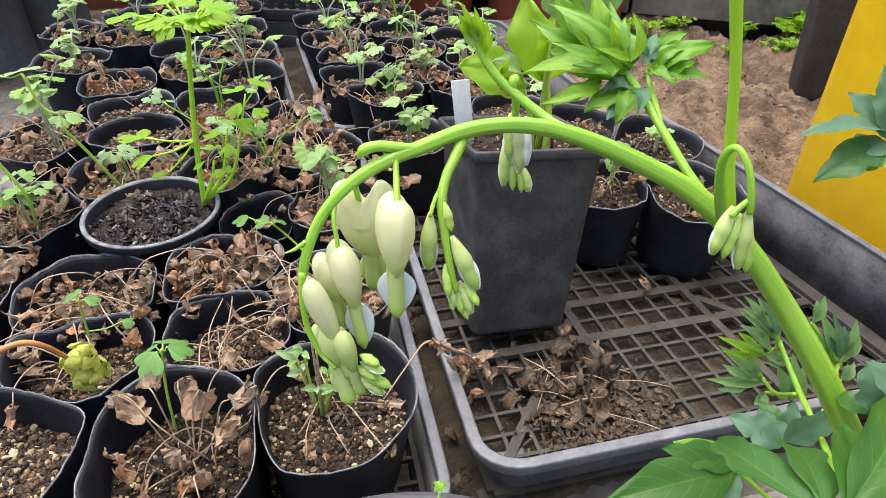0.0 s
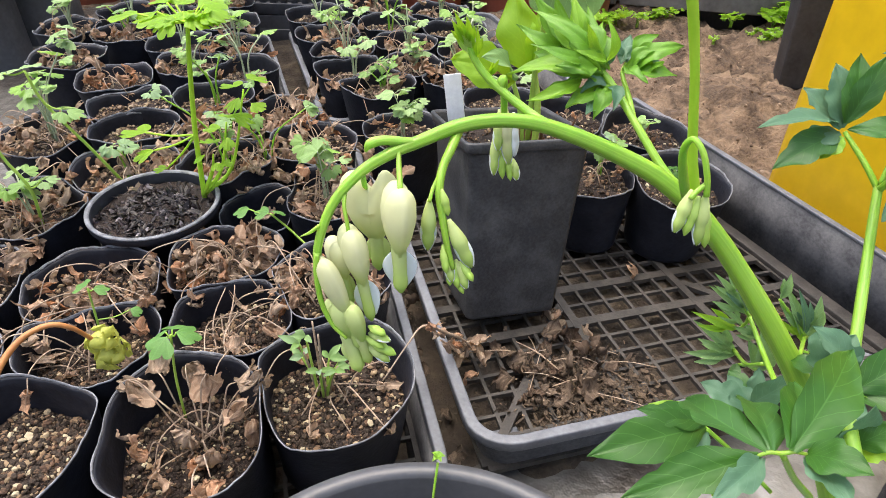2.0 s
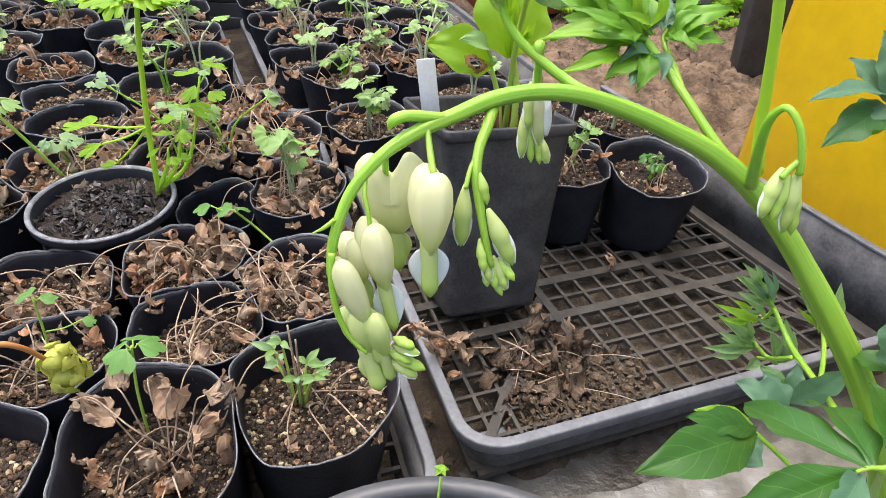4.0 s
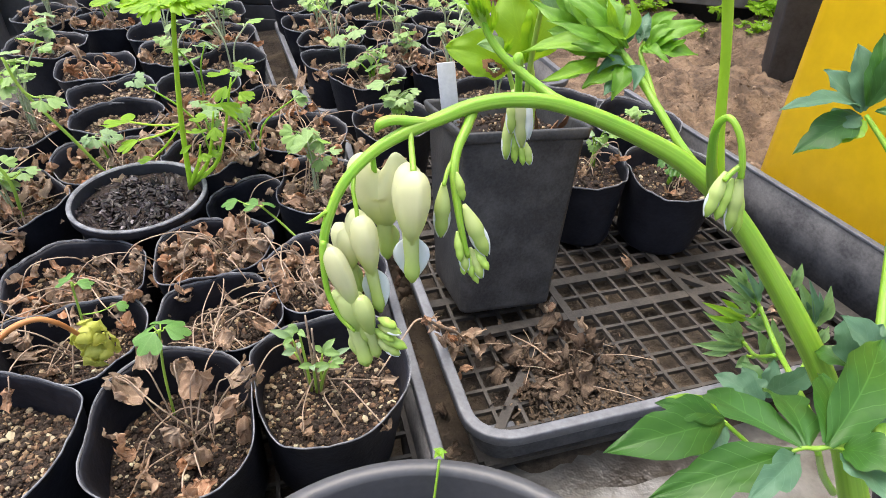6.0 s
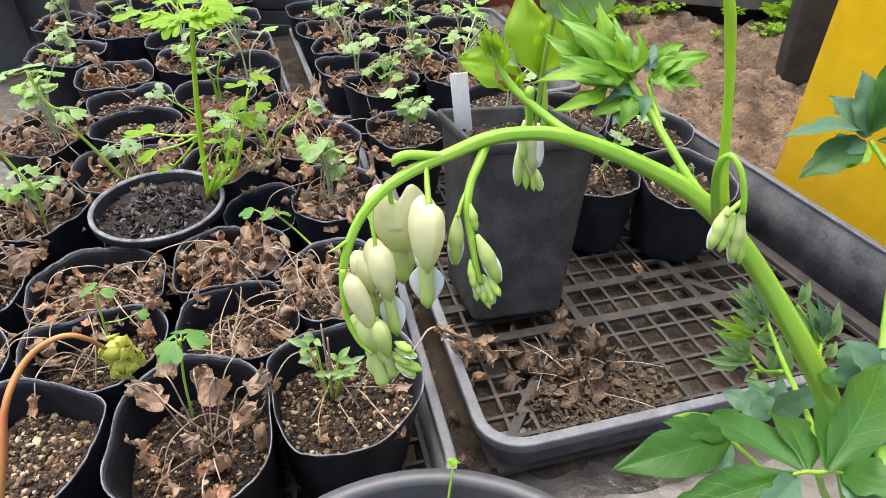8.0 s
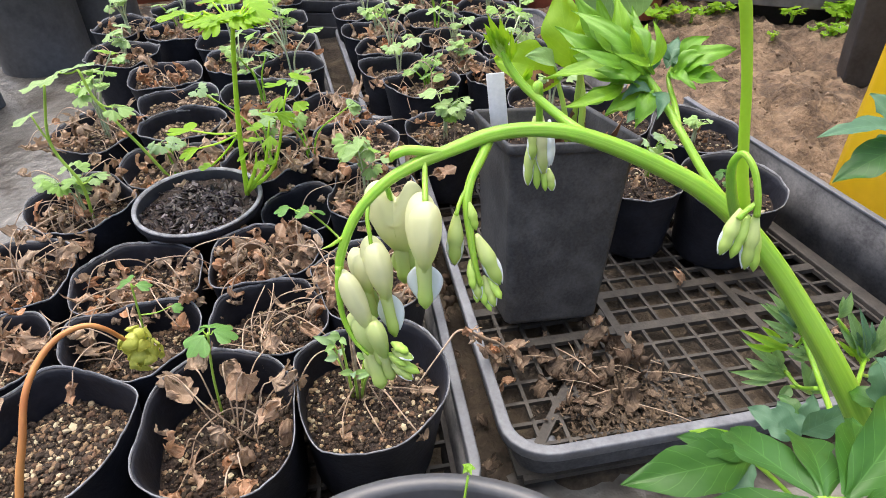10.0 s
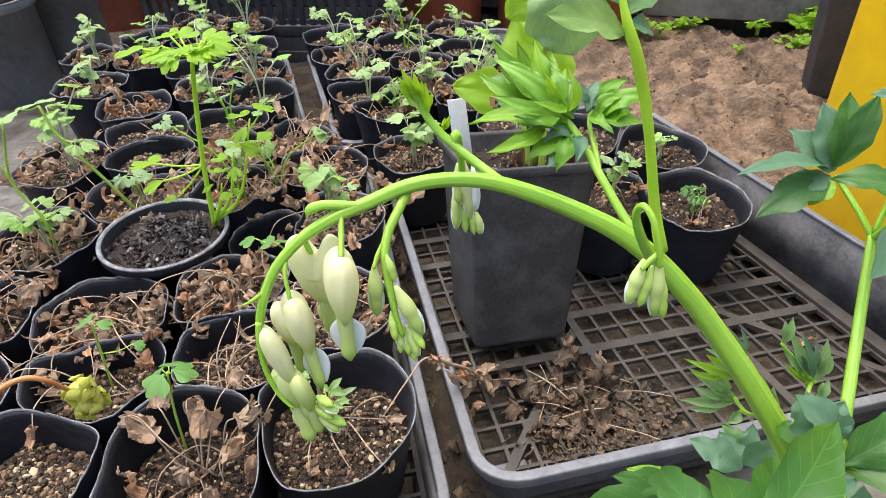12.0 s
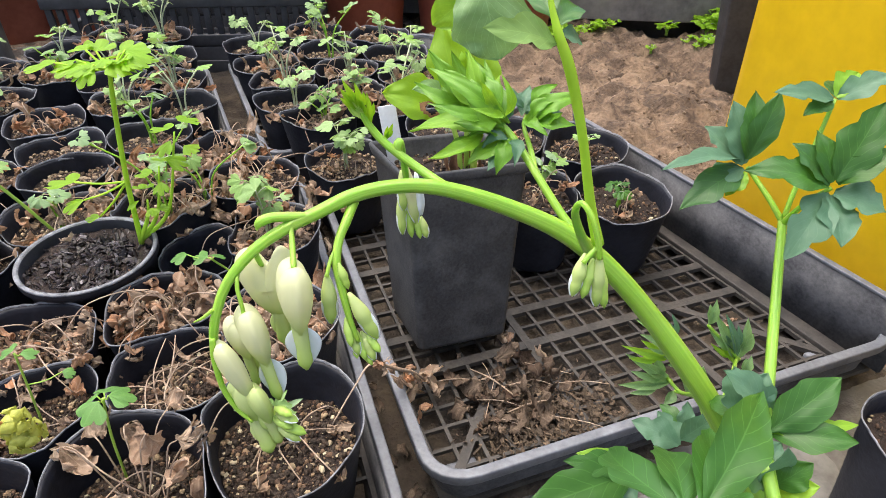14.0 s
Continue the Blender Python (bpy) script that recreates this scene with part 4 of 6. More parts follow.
# upright shoot: same stem as the arch, side light painted by the lighter lime
b3 = part("branch", tube(bmesh.new(), [(0.0926, 0.1530, 0.3225, 0.0016), (0.0887, 0.1520, 0.3349, 0.0013), (0.0840, 0.1510, 0.3541, 0.0011), (0.0805, 0.1500, 0.3658, 0.0012), (0.0779, 0.1490, 0.3731, 0.0012), (0.0755, 0.1490, 0.3785, 0.0010), (0.0740, 0.1500, 0.3829, 0.0007), (0.0729, 0.1510, 0.3871, 0.0005)], 6, 12, 0.03), M["lime_stem"], PLANT)
b4 = part("branch", tube(bmesh.new(), [(0.0788, 0.1720, 0.3337, 0.0008), (0.0785, 0.1800, 0.3367, 0.0008), (0.0777, 0.1880, 0.3403, 0.0006), (0.0786, 0.1900, 0.3429, 0.0004)], 6, 12, 0.03), M["stem"], PLANT)
b5 = part("branch", tube(bmesh.new(), [(0.1322, 0.1050, 0.2723, 0.0018), (0.1364, 0.1220, 0.2766, 0.0018), (0.1417, 0.1340, 0.2828, 0.0016), (0.1481, 0.1500, 0.2933, 0.0015), (0.1548, 0.1670, 0.3050, 0.0014), (0.1578, 0.1750, 0.3114, 0.0013)], 6, 12, 0.03), M["stem"], PLANT)
b6 = part("branch", tube(bmesh.new(), [(0.1580, 0.1750, 0.3108, 0.0010), (0.1547, 0.1810, 0.3164, 0.0009), (0.1506, 0.1900, 0.3223, 0.0007)], 6, 12, 0.03), M["stem"], PLANT)
b7 = part("branch", tube(bmesh.new(), [(0.1580, 0.1750, 0.3101, 0.0012), (0.1571, 0.1700, 0.3188, 0.0008), (0.1584, 0.1670, 0.3249, 0.0007), (0.1608, 0.1650, 0.3291, 0.0006)], 6, 12, 0.03), M["stem"], PLANT)
b8 = part("branch", tube(bmesh.new(), [(0.1578, 0.1750, 0.3129, 0.0008), (0.1601, 0.1780, 0.3200, 0.0008), (0.1673, 0.1860, 0.3346, 0.0007), (0.1709, 0.1900, 0.3444, 0.0006)], 6, 12, 0.03), M["stem"], PLANT)
b9 = part("branch", tube(bmesh.new(), [(0.1318, 0.1280, 0.2556, 0.0010), (0.1370, 0.1400, 0.2494, 0.0010), (0.1441, 0.1600, 0.2409, 0.0010), (0.1506, 0.1800, 0.2331, 0.0010), (0.1483, 0.1940, 0.2395, 0.0008)], 6, 12, 0.03), M["stem"], PLANT)
b10 = part("branch", tube(bmesh.new(), [(0.1486, 0.1750, 0.2329, 0.0008), (0.1515, 0.1880, 0.2184, 0.0008), (0.1479, 0.1940, 0.2202, 0.0007)], 6, 12, 0.03), M["stem"], PLANT)
b11 = part("branch", tube(bmesh.new(), [(0.1439, 0.1550, 0.2409, 0.0008), (0.1651, 0.1800, 0.2279, 0.0009), (0.1829, 0.2050, 0.2184, 0.0008)], 6, 12, 0.03), M["stem"], PLANT)
b12 = part("branch", tube(bmesh.new(), [(0.1330, 0.1120, 0.2463, 0.0011), (0.1179, 0.1040, 0.2672, 0.0009), (0.1039, 0.0960, 0.2892, 0.0007)], 6, 12, 0.03), M["stem"], PLANT)
part("branch", tube(bmesh.new(), [(0.0986, 0.0960, 0.2885, 0.0004), (0.1009, 0.0960, 0.2899, 0.0005), (0.1037, 0.0960, 0.2896, 0.0006), (0.1062, 0.0960, 0.2903, 0.0005), (0.1095, 0.0960, 0.2894, 0.0004)], 6, 12, 0.03), M["stem"], PLANT)
b13 = part("branch", tube(bmesh.new(), [(0.1333, 0.1250, 0.2274, 0.0007), (0.1191, 0.1300, 0.2408, 0.0007), (0.1078, 0.1310, 0.2516, 0.0007)], 6, 12, 0.03), M["stem"], PLANT)
p1 = part("flower_stalk", tube(bmesh.new(), [(0.0200, 0.1500, 0.3369, 0.0010), (0.0156, 0.1490, 0.3376, 0.0012), (0.0112, 0.1480, 0.3383, 0.0012), (0.0083, 0.1470, 0.3377, 0.0012), (0.0072, 0.1470, 0.3357, 0.0003)], 6, 12, 0.03), M["stem"], PLANT)
p2 = part("flower_stalk", tube(bmesh.new(), [(-0.0037, 0.1360, 0.3211, 0.0005), (-0.0061, 0.1350, 0.3196, 0.0004), (-0.0083, 0.1340, 0.3191, 0.0001)], 6, 12, 0.03), M["stem"], PLANT)
p3 = part("flower_stalk", tube(bmesh.new(), [(0.0065, 0.1440, 0.3309, 0.0007), (0.0065, 0.1460, 0.3270, 0.0007), (0.0065, 0.1480, 0.3233, 0.0006)], 6, 12, 0.03), M["stem"], PLANT)
part("flower_stalk", tube(bmesh.new(), [(0.0152, 0.1480, 0.3363, 0.0005), (0.0155, 0.1440, 0.3332, 0.0007), (0.0162, 0.1380, 0.3303, 0.0007)], 6, 12, 0.03), M["stem"], PLANT)
part("flower_stalk", tube(bmesh.new(), [(0.0025, 0.1410, 0.3284, 0.0005), (0.0024, 0.1380, 0.3256, 0.0005), (0.0031, 0.1360, 0.3221, 0.0005), (0.0034, 0.1350, 0.3187, 0.0005)], 6, 12, 0.03), M["stem"], PLANT)
part("flower_stalk", tube(bmesh.new(), [(-0.0046, 0.1330, 0.3148, 0.0008), (-0.0048, 0.1310, 0.3094, 0.0008), (-0.0040, 0.1290, 0.3019, 0.0007), (-0.0013, 0.1270, 0.2961, 0.0006), (0.0023, 0.1250, 0.2932, 0.0004)], 6, 12, 0.03), M["stem"], PLANT)
part("flower_stalk", tube(bmesh.new(), [(0.0298, 0.1560, 0.3368, 0.0013), (0.0281, 0.1510, 0.3347, 0.0012), (0.0262, 0.1470, 0.3318, 0.0011), (0.0254, 0.1430, 0.3278, 0.0011), (0.0263, 0.1400, 0.3217, 0.0010), (0.0276, 0.1370, 0.3154, 0.0008), (0.0293, 0.1350, 0.3090, 0.0006)], 6, 12, 0.03), M["stem"], PLANT)
part("flower_stalk", tube(bmesh.new(), [(0.0260, 0.1470, 0.3310, 0.0005), (0.0240, 0.1430, 0.3286, 0.0005), (0.0230, 0.1400, 0.3260, 0.0005)], 6, 12, 0.03), M["stem"], PLANT)
part("flower_stalk", tube(bmesh.new(), [(0.0410, 0.1700, 0.3417, 0.0012), (0.0415, 0.1710, 0.3449, 0.0013), (0.0424, 0.1730, 0.3395, 0.0010), (0.0431, 0.1740, 0.3308, 0.0009)], 6, 12, 0.03), M["stem"], PLANT)
part("flower_stalk", tube(bmesh.new(), [(0.0906, 0.1500, 0.3208, 0.0015), (0.0846, 0.1430, 0.3320, 0.0012), (0.0801, 0.1370, 0.3430, 0.0009), (0.0803, 0.1340, 0.3476, 0.0007), (0.0820, 0.1310, 0.3458, 0.0007), (0.0834, 0.1290, 0.3412, 0.0007), (0.0841, 0.1280, 0.3369, 0.0007)], 6, 12, 0.03), M["stem"], PLANT)
part("flower_stalk", tube(bmesh.new(), [(0.0837, 0.1290, 0.3394, 0.0006), (0.0818, 0.1280, 0.3383, 0.0006), (0.0802, 0.1270, 0.3368, 0.0006)], 6, 12, 0.03), M["stem"], PLANT)
flower((0.0072, 0.1480, 0.3305), (0.0086, 0.1460, 0.3092), (0.0092, 0.1440, 0.3008), 0.0146, 0.0060, 8, "petal", "petal_green", 0.50)
flower((0.0156, 0.1390, 0.3322), (0.0155, 0.1350, 0.3132), (0.0160, 0.1330, 0.3024), 0.0090, 0.0062, 74, "petal", "petal_green", 1.00)
flower((0.0028, 0.1370, 0.3208), (0.0062, 0.1340, 0.3040), (0.0082, 0.1310, 0.2940), 0.0078, 0.0050, 68, "petal", "petal_green", 0.90)
flower((-0.0040, 0.1320, 0.3150), (0.0030, 0.1285, 0.2965), (0.0056, 0.1265, 0.2880), 0.0066, 0.0054, 60, "petal", "petal_green", 0.30)
flower((-0.0012, 0.1390, 0.3155), (0.0010, 0.1370, 0.3035), (0.0025, 0.1350, 0.2955), 0.0070, 0.0040, 58, "petal", "petal_green", 0.20)
flower((-0.0020, 0.1310, 0.3015), (0.0026, 0.1280, 0.2895), (0.0048, 0.1250, 0.2808), 0.0070, 0.0066, 50, "petal_green", "petal_green", 0.55)
flower((0.0028, 0.1280, 0.3035), (0.0060, 0.1265, 0.2905), (0.0074, 0.1260, 0.2832), 0.0060, 0.0046, 55, "petal_green", "petal_green", 0.40)
bud((0.0078, 0.1270, 0.2960), (0.0125, 0.1240, 0.2960), 0.0028, "bud")
bud((0.0077, 0.1270, 0.2936), (0.0136, 0.1240, 0.2937), 0.0029, "petal_green")
bud((0.0073, 0.1270, 0.2907), (0.0150, 0.1240, 0.2887), 0.0032, "bud")
bud((0.0070, 0.1270, 0.2890), (0.0132, 0.1240, 0.2861), 0.0029, "petal_green")
bud((0.0065, 0.1270, 0.2923), (0.0119, 0.1240, 0.2911), 0.0026, "bud")
bud((0.0230, 0.1410, 0.3263), (0.0227, 0.1390, 0.3117), 0.0042, "petal_green")
bud((0.0260, 0.1420, 0.3285), (0.0278, 0.1400, 0.3219), 0.0024, "bud")
bud((0.0279, 0.1390, 0.3216), (0.0341, 0.1360, 0.3087), 0.0044, "petal_green")
bud((0.0265, 0.1380, 0.3146), (0.0276, 0.1340, 0.3083), 0.0025, "bud")
bud((0.0275, 0.1380, 0.3119), (0.0291, 0.1340, 0.3054), 0.0028, "petal_green")
bud((0.0287, 0.1380, 0.3102), (0.0307, 0.1340, 0.3033), 0.0026, "bud")
bud((0.0299, 0.1380, 0.3098), (0.0330, 0.1340, 0.3032), 0.0029, "petal_green")
bud((0.0310, 0.1380, 0.3093), (0.0345, 0.1340, 0.3059), 0.0026, "bud")
bud((0.0292, 0.1380, 0.3065), (0.0322, 0.1340, 0.3015), 0.0023, "bud")
bud((0.0282, 0.1380, 0.3079), (0.0286, 0.1340, 0.3042), 0.0023, "bud")
bud((0.0425, 0.1760, 0.3369), (0.0454, 0.1730, 0.3179), 0.0042, "petal")
bud((0.0410, 0.1760, 0.3268), (0.0412, 0.1730, 0.3141), 0.0031, "petal_green")
bud((0.0428, 0.1760, 0.3223), (0.0439, 0.1730, 0.3129), 0.0027, "bud")
bud((0.0451, 0.1760, 0.3190), (0.0463, 0.1730, 0.3124), 0.0024, "bud")
bud((0.0468, 0.1760, 0.3183), (0.0482, 0.1730, 0.3126), 0.0027, "petal_green")
bud((0.0417, 0.1760, 0.3340), (0.0419, 0.1730, 0.3223), 0.0034, "petal_green")
bud((0.0457, 0.1760, 0.3332), (0.0467, 0.1730, 0.3206), 0.0031, "petal_blue")
bud((0.0810, 0.1290, 0.3379), (0.0785, 0.1260, 0.3283), 0.0034, "petal_green")
bud((0.0843, 0.1290, 0.3374), (0.0844, 0.1260, 0.3248), 0.0036, "petal_green")
bud((0.0844, 0.1290, 0.3356), (0.0864, 0.1260, 0.3242), 0.0032, "bud")
bud((0.0830, 0.1290, 0.3363), (0.0809, 0.1260, 0.3275), 0.0029, "bud")
# lower leaves
blade(b12, (0.1008, 0.0960, 0.2901), (0.0952, 0.1280, 0.2731), 0.0115, "leaf", side=-0.1)
blade(b12, (0.1014, 0.0960, 0.2903), (0.1068, 0.1220, 0.2795), 0.0114, "leaf")
blade(b12, (0.1056, 0.0960, 0.2907), (0.1321, 0.1240, 0.2954), 0.0139, "leaf")
blade(b12, (0.1049, 0.0960, 0.2911), (0.1179, 0.1200, 0.2868), 0.0104, "leaf")
blade(b12, (0.0989, 0.0960, 0.2885), (0.0675, 0.0880, 0.2836), 0.0111, "leaf")
blade(b12, (0.0998, 0.0960, 0.2879), (0.0847, 0.0840, 0.2895), 0.0072, "blue_leaf")
blade(b12, (0.1092, 0.0960, 0.2896), (0.1152, 0.0860, 0.2979), 0.0101, "leaf")
blade(b12, (0.1095, 0.0960, 0.2883), (0.1115, 0.0820, 0.2925), 0.0083, "blue_leaf")
blade(b13, (0.1079, 0.1310, 0.2522), (0.0703, 0.1180, 0.2558), 0.0151, "leaf")
blade(b13, (0.1068, 0.1310, 0.2538), (0.0854, 0.1300, 0.2617), 0.0083, "leaf")
blade(b13, (0.1088, 0.1310, 0.2505), (0.0964, 0.1220, 0.2483), 0.0094, "blue_leaf")
blade(b13, (0.1074, 0.1330, 0.2528), (0.0906, 0.1360, 0.2564), 0.0062, "lime_leaf")
blade(b13, (0.1206, 0.1280, 0.2393), (0.1134, 0.1220, 0.2283), 0.0077, "lime_leaf")
blade(b9, (0.1320, 0.1500, 0.2371), (0.1176, 0.1580, 0.2417), 0.0108, "blue_leaf")
blade(b9, (0.1322, 0.1500, 0.2365), (0.1272, 0.1600, 0.2432), 0.0093, "blue_leaf")
blade(b9, (0.1321, 0.1500, 0.2401), (0.1402, 0.1450, 0.2611), 0.0084, "blue_leaf")
blade(b9, (0.1374, 0.1600, 0.2345), (0.1320, 0.1680, 0.2372), 0.0061, "leaf")
blade(b9, (0.1353, 0.1550, 0.2376), (0.1370, 0.1600, 0.2471), 0.0066, "blue_leaf")
blade(s1, (0.1313, 0.1280, 0.2806), (0.1309, 0.1360, 0.2909), 0.0131, "blue_leaf")
blade(s1, (0.1315, 0.1280, 0.2801), (0.1395, 0.1340, 0.2898), 0.0106, "blue_leaf")
blade(s1, (0.1306, 0.1280, 0.2805), (0.1265, 0.1360, 0.2787), 0.0078, "leaf")
blade(s1, (0.1307, 0.1160, 0.2697), (0.1400, 0.1200, 0.2779), 0.0110, "blue_leaf")
blade(s1, (0.1305, 0.1160, 0.2684), (0.1353, 0.1120, 0.2731), 0.0074, "leaf")
blade(b5, (0.1385, 0.1240, 0.2781), (0.1578, 0.1300, 0.2910), 0.0122, "leaf")
blade(b5, (0.1387, 0.1240, 0.2774), (0.1621, 0.1220, 0.2813), 0.0055, "lime_leaf")
blade(b5, (0.1389, 0.1240, 0.2766), (0.1574, 0.1160, 0.2820), 0.0099, "leaf")
blade(b5, (0.1399, 0.1280, 0.2777), (0.1245, 0.1300, 0.2964), 0.0119, "blue_leaf")
blade(b5, (0.1359, 0.1120, 0.2709), (0.1434, 0.1120, 0.2800), 0.0088, "leaf")
blade(b5, (0.1371, 0.1120, 0.2682), (0.1442, 0.1080, 0.2757), 0.0074, "lime_leaf")
blade(b5, (0.1359, 0.1160, 0.2674), (0.1356, 0.1120, 0.2855), 0.0097, "blue_leaf")
# narrow unfolding leaflets
blade(b10, (0.1507, 0.1960, 0.2157), (0.1267, 0.1920, 0.2202), 0.0063, "shoot_leaf", (-0.1, -0.8, 0.6), fold=0.9)
bx = part("branch", tube(bmesh.new(), [(0.1479, 0.1940, 0.2202, 0.0007), (0.1502, 0.1950, 0.2173, 0.0007), (0.1507, 0.1960, 0.2157, 0.0006)], 6, 12, 0.03), M["stem"], PLANT)
blade(b10, (0.1472, 0.1960, 0.2302), (0.1245, 0.1920, 0.2430), 0.0054, "lime_leaf", (-0.1, -0.8, 0.6), fold=0.9)
bx = part("branch", tube(bmesh.new(), [(0.1483, 0.1940, 0.2395, 0.0007), (0.1486, 0.1950, 0.2343, 0.0006), (0.1472, 0.1960, 0.2302, 0.0005)], 6, 12, 0.03), M["stem"], PLANT)
blade(b10, (0.1507, 0.1960, 0.2164), (0.1279, 0.1920, 0.2373), 0.0068, "shoot_leaf", (-0.1, -0.8, 0.6), fold=0.9)
bx = part("branch", tube(bmesh.new(), [(0.1479, 0.1940, 0.2202, 0.0007), (0.1502, 0.1950, 0.2177, 0.0007), (0.1507, 0.1960, 0.2164, 0.0006)], 6, 12, 0.03), M["stem"], PLANT)
blade(b10, (0.1479, 0.1960, 0.2391), (0.1282, 0.1920, 0.2562), 0.0053, "shoot_leaf", (-0.1, -0.8, 0.6), fold=0.9)
bx = part("branch", tube(bmesh.new(), [(0.1483, 0.1940, 0.2395, 0.0007), (0.1490, 0.1950, 0.2387, 0.0006), (0.1479, 0.1960, 0.2391, 0.0005)], 6, 12, 0.03), M["stem"], PLANT)
blade(b10, (0.1416, 0.1960, 0.2473), (0.1284, 0.1920, 0.2623), 0.0040, "shoot_leaf", (-0.1, -0.8, 0.6), fold=0.9)
bx = part("branch", tube(bmesh.new(), [(0.1483, 0.1940, 0.2395, 0.0007), (0.1458, 0.1950, 0.2428, 0.0006), (0.1416, 0.1960, 0.2473, 0.0005)], 6, 12, 0.03), M["stem"], PLANT)
blade(b10, (0.1490, 0.1960, 0.2385), (0.1343, 0.1920, 0.2614), 0.0041, "blue_leaf", (-0.1, -0.8, 0.6), fold=0.9)
bx = part("branch", tube(bmesh.new(), [(0.1483, 0.1940, 0.2395, 0.0007), (0.1495, 0.1950, 0.2384, 0.0006), (0.1490, 0.1960, 0.2385, 0.0005)], 6, 12, 0.03), M["stem"], PLANT)
blade(b10, (0.1482, 0.1960, 0.2328), (0.1337, 0.1920, 0.2466), 0.0036, "shoot_leaf", (-0.1, -0.8, 0.6), fold=0.9)
bx = part("branch", tube(bmesh.new(), [(0.1483, 0.1940, 0.2395, 0.0007), (0.1491, 0.1950, 0.2356, 0.0006), (0.1482, 0.1960, 0.2328, 0.0005)], 6, 12, 0.03), M["stem"], PLANT)
blade(b10, (0.1569, 0.1960, 0.2260), (0.1429, 0.1920, 0.2354), 0.0055, "shoot_leaf", (-0.1, -0.8, 0.6), fold=0.9)
bx = part("branch", tube(bmesh.new(), [(0.1505, 0.1880, 0.2347, 0.0007), (0.1545, 0.1920, 0.2298, 0.0006), (0.1569, 0.1960, 0.2260, 0.0006)], 6, 12, 0.03), M["stem"], PLANT)
blade(b10, (0.1625, 0.1960, 0.2056), (0.1546, 0.1920, 0.2345), 0.0107, "shoot_leaf", (-0.1, -0.8, 0.6), fold=0.9)
bx = part("branch", tube(bmesh.new(), [(0.1515, 0.1880, 0.2184, 0.0007), (0.1578, 0.1920, 0.2114, 0.0007), (0.1625, 0.1960, 0.2056, 0.0006)], 6, 12, 0.03), M["stem"], PLANT)
blade(b10, (0.1634, 0.1960, 0.2056), (0.1620, 0.1920, 0.2251), 0.0076, "shoot_leaf", (-0.1, -0.8, 0.6), fold=0.9)
bx = part("branch", tube(bmesh.new(), [(0.1515, 0.1880, 0.2184, 0.0007), (0.1583, 0.1920, 0.2114, 0.0007), (0.1634, 0.1960, 0.2056, 0.0006)], 6, 12, 0.03), M["stem"], PLANT)
blade(b10, (0.1539, 0.1960, 0.2096), (0.1485, 0.1920, 0.2068), 0.0071, "shoot_leaf", (-0.1, -0.8, 0.6), fold=0.9)
bx = part("branch", tube(bmesh.new(), [(0.1515, 0.1880, 0.2184, 0.0007), (0.1537, 0.1920, 0.2133, 0.0007), (0.1539, 0.1960, 0.2096, 0.0006)], 6, 12, 0.03), M["stem"], PLANT)
blade(b11, (0.1657, 0.2060, 0.2381), (0.1674, 0.2080, 0.2500), 0.0055, "shoot_leaf", (-0.1, -0.8, 0.6), fold=0.9)
bx = part("branch", tube(bmesh.new(), [(0.1829, 0.2050, 0.2184, 0.0008), (0.1751, 0.2055, 0.2278, 0.0007), (0.1657, 0.2060, 0.2381, 0.0006)], 6, 12, 0.03), M["stem"], PLANT)
blade(b11, (0.1826, 0.2060, 0.2166), (0.1682, 0.2080, 0.2431), 0.0070, "shoot_leaf", (-0.1, -0.8, 0.6), fold=0.9)
bx = part("branch", tube(bmesh.new(), [(0.1829, 0.2050, 0.2184, 0.0008), (0.1838, 0.2055, 0.2168, 0.0007), (0.1826, 0.2060, 0.2166, 0.0006)], 6, 12, 0.03), M["stem"], PLANT)
blade(b11, (0.1833, 0.2060, 0.2173), (0.1737, 0.2080, 0.2418), 0.0051, "blue_leaf", (-0.1, -0.8, 0.6), fold=0.9)
bx = part("branch", tube(bmesh.new(), [(0.1829, 0.2050, 0.2184, 0.0008), (0.1841, 0.2055, 0.2172, 0.0007), (0.1833, 0.2060, 0.2173, 0.0006)], 6, 12, 0.03), M["stem"], PLANT)
blade(b11, (0.1845, 0.2060, 0.2167), (0.1847, 0.2080, 0.2375), 0.0077, "shoot_leaf", (-0.1, -0.8, 0.6), fold=0.9)
bx = part("branch", tube(bmesh.new(), [(0.1829, 0.2050, 0.2184, 0.0008), (0.1847, 0.2055, 0.2169, 0.0007), (0.1845, 0.2060, 0.2167, 0.0006)], 6, 12, 0.03), M["stem"], PLANT)
blade(b11, (0.1832, 0.2060, 0.2139), (0.1706, 0.2080, 0.2316), 0.0045, "lime_leaf", (-0.1, -0.8, 0.6), fold=0.9)
bx = part("branch", tube(bmesh.new(), [(0.1829, 0.2050, 0.2184, 0.0008), (0.1840, 0.2055, 0.2155, 0.0007), (0.1832, 0.2060, 0.2139, 0.0006)], 6, 12, 0.03), M["stem"], PLANT)
blade(b11, (0.1888, 0.2060, 0.2070), (0.1920, 0.2080, 0.2156), 0.0067, "shoot_leaf", (-0.1, -0.8, 0.6), fold=0.9)
bx = part("branch", tube(bmesh.new(), [(0.1737, 0.1920, 0.2232, 0.0007), (0.1822, 0.1990, 0.2145, 0.0007), (0.1888, 0.2060, 0.2070, 0.0006)], 6, 12, 0.03), M["stem"], PLANT)
# leaf above the arch
frill(b2, (0.0725, 0.1840, 0.3395), (0.0440, 0.1900, 0.3386), 0.0055, "lime_leaf")
frill(b2, (0.0723, 0.1840, 0.3401), (0.0494, 0.1950, 0.3405), 0.0057, "leaf")
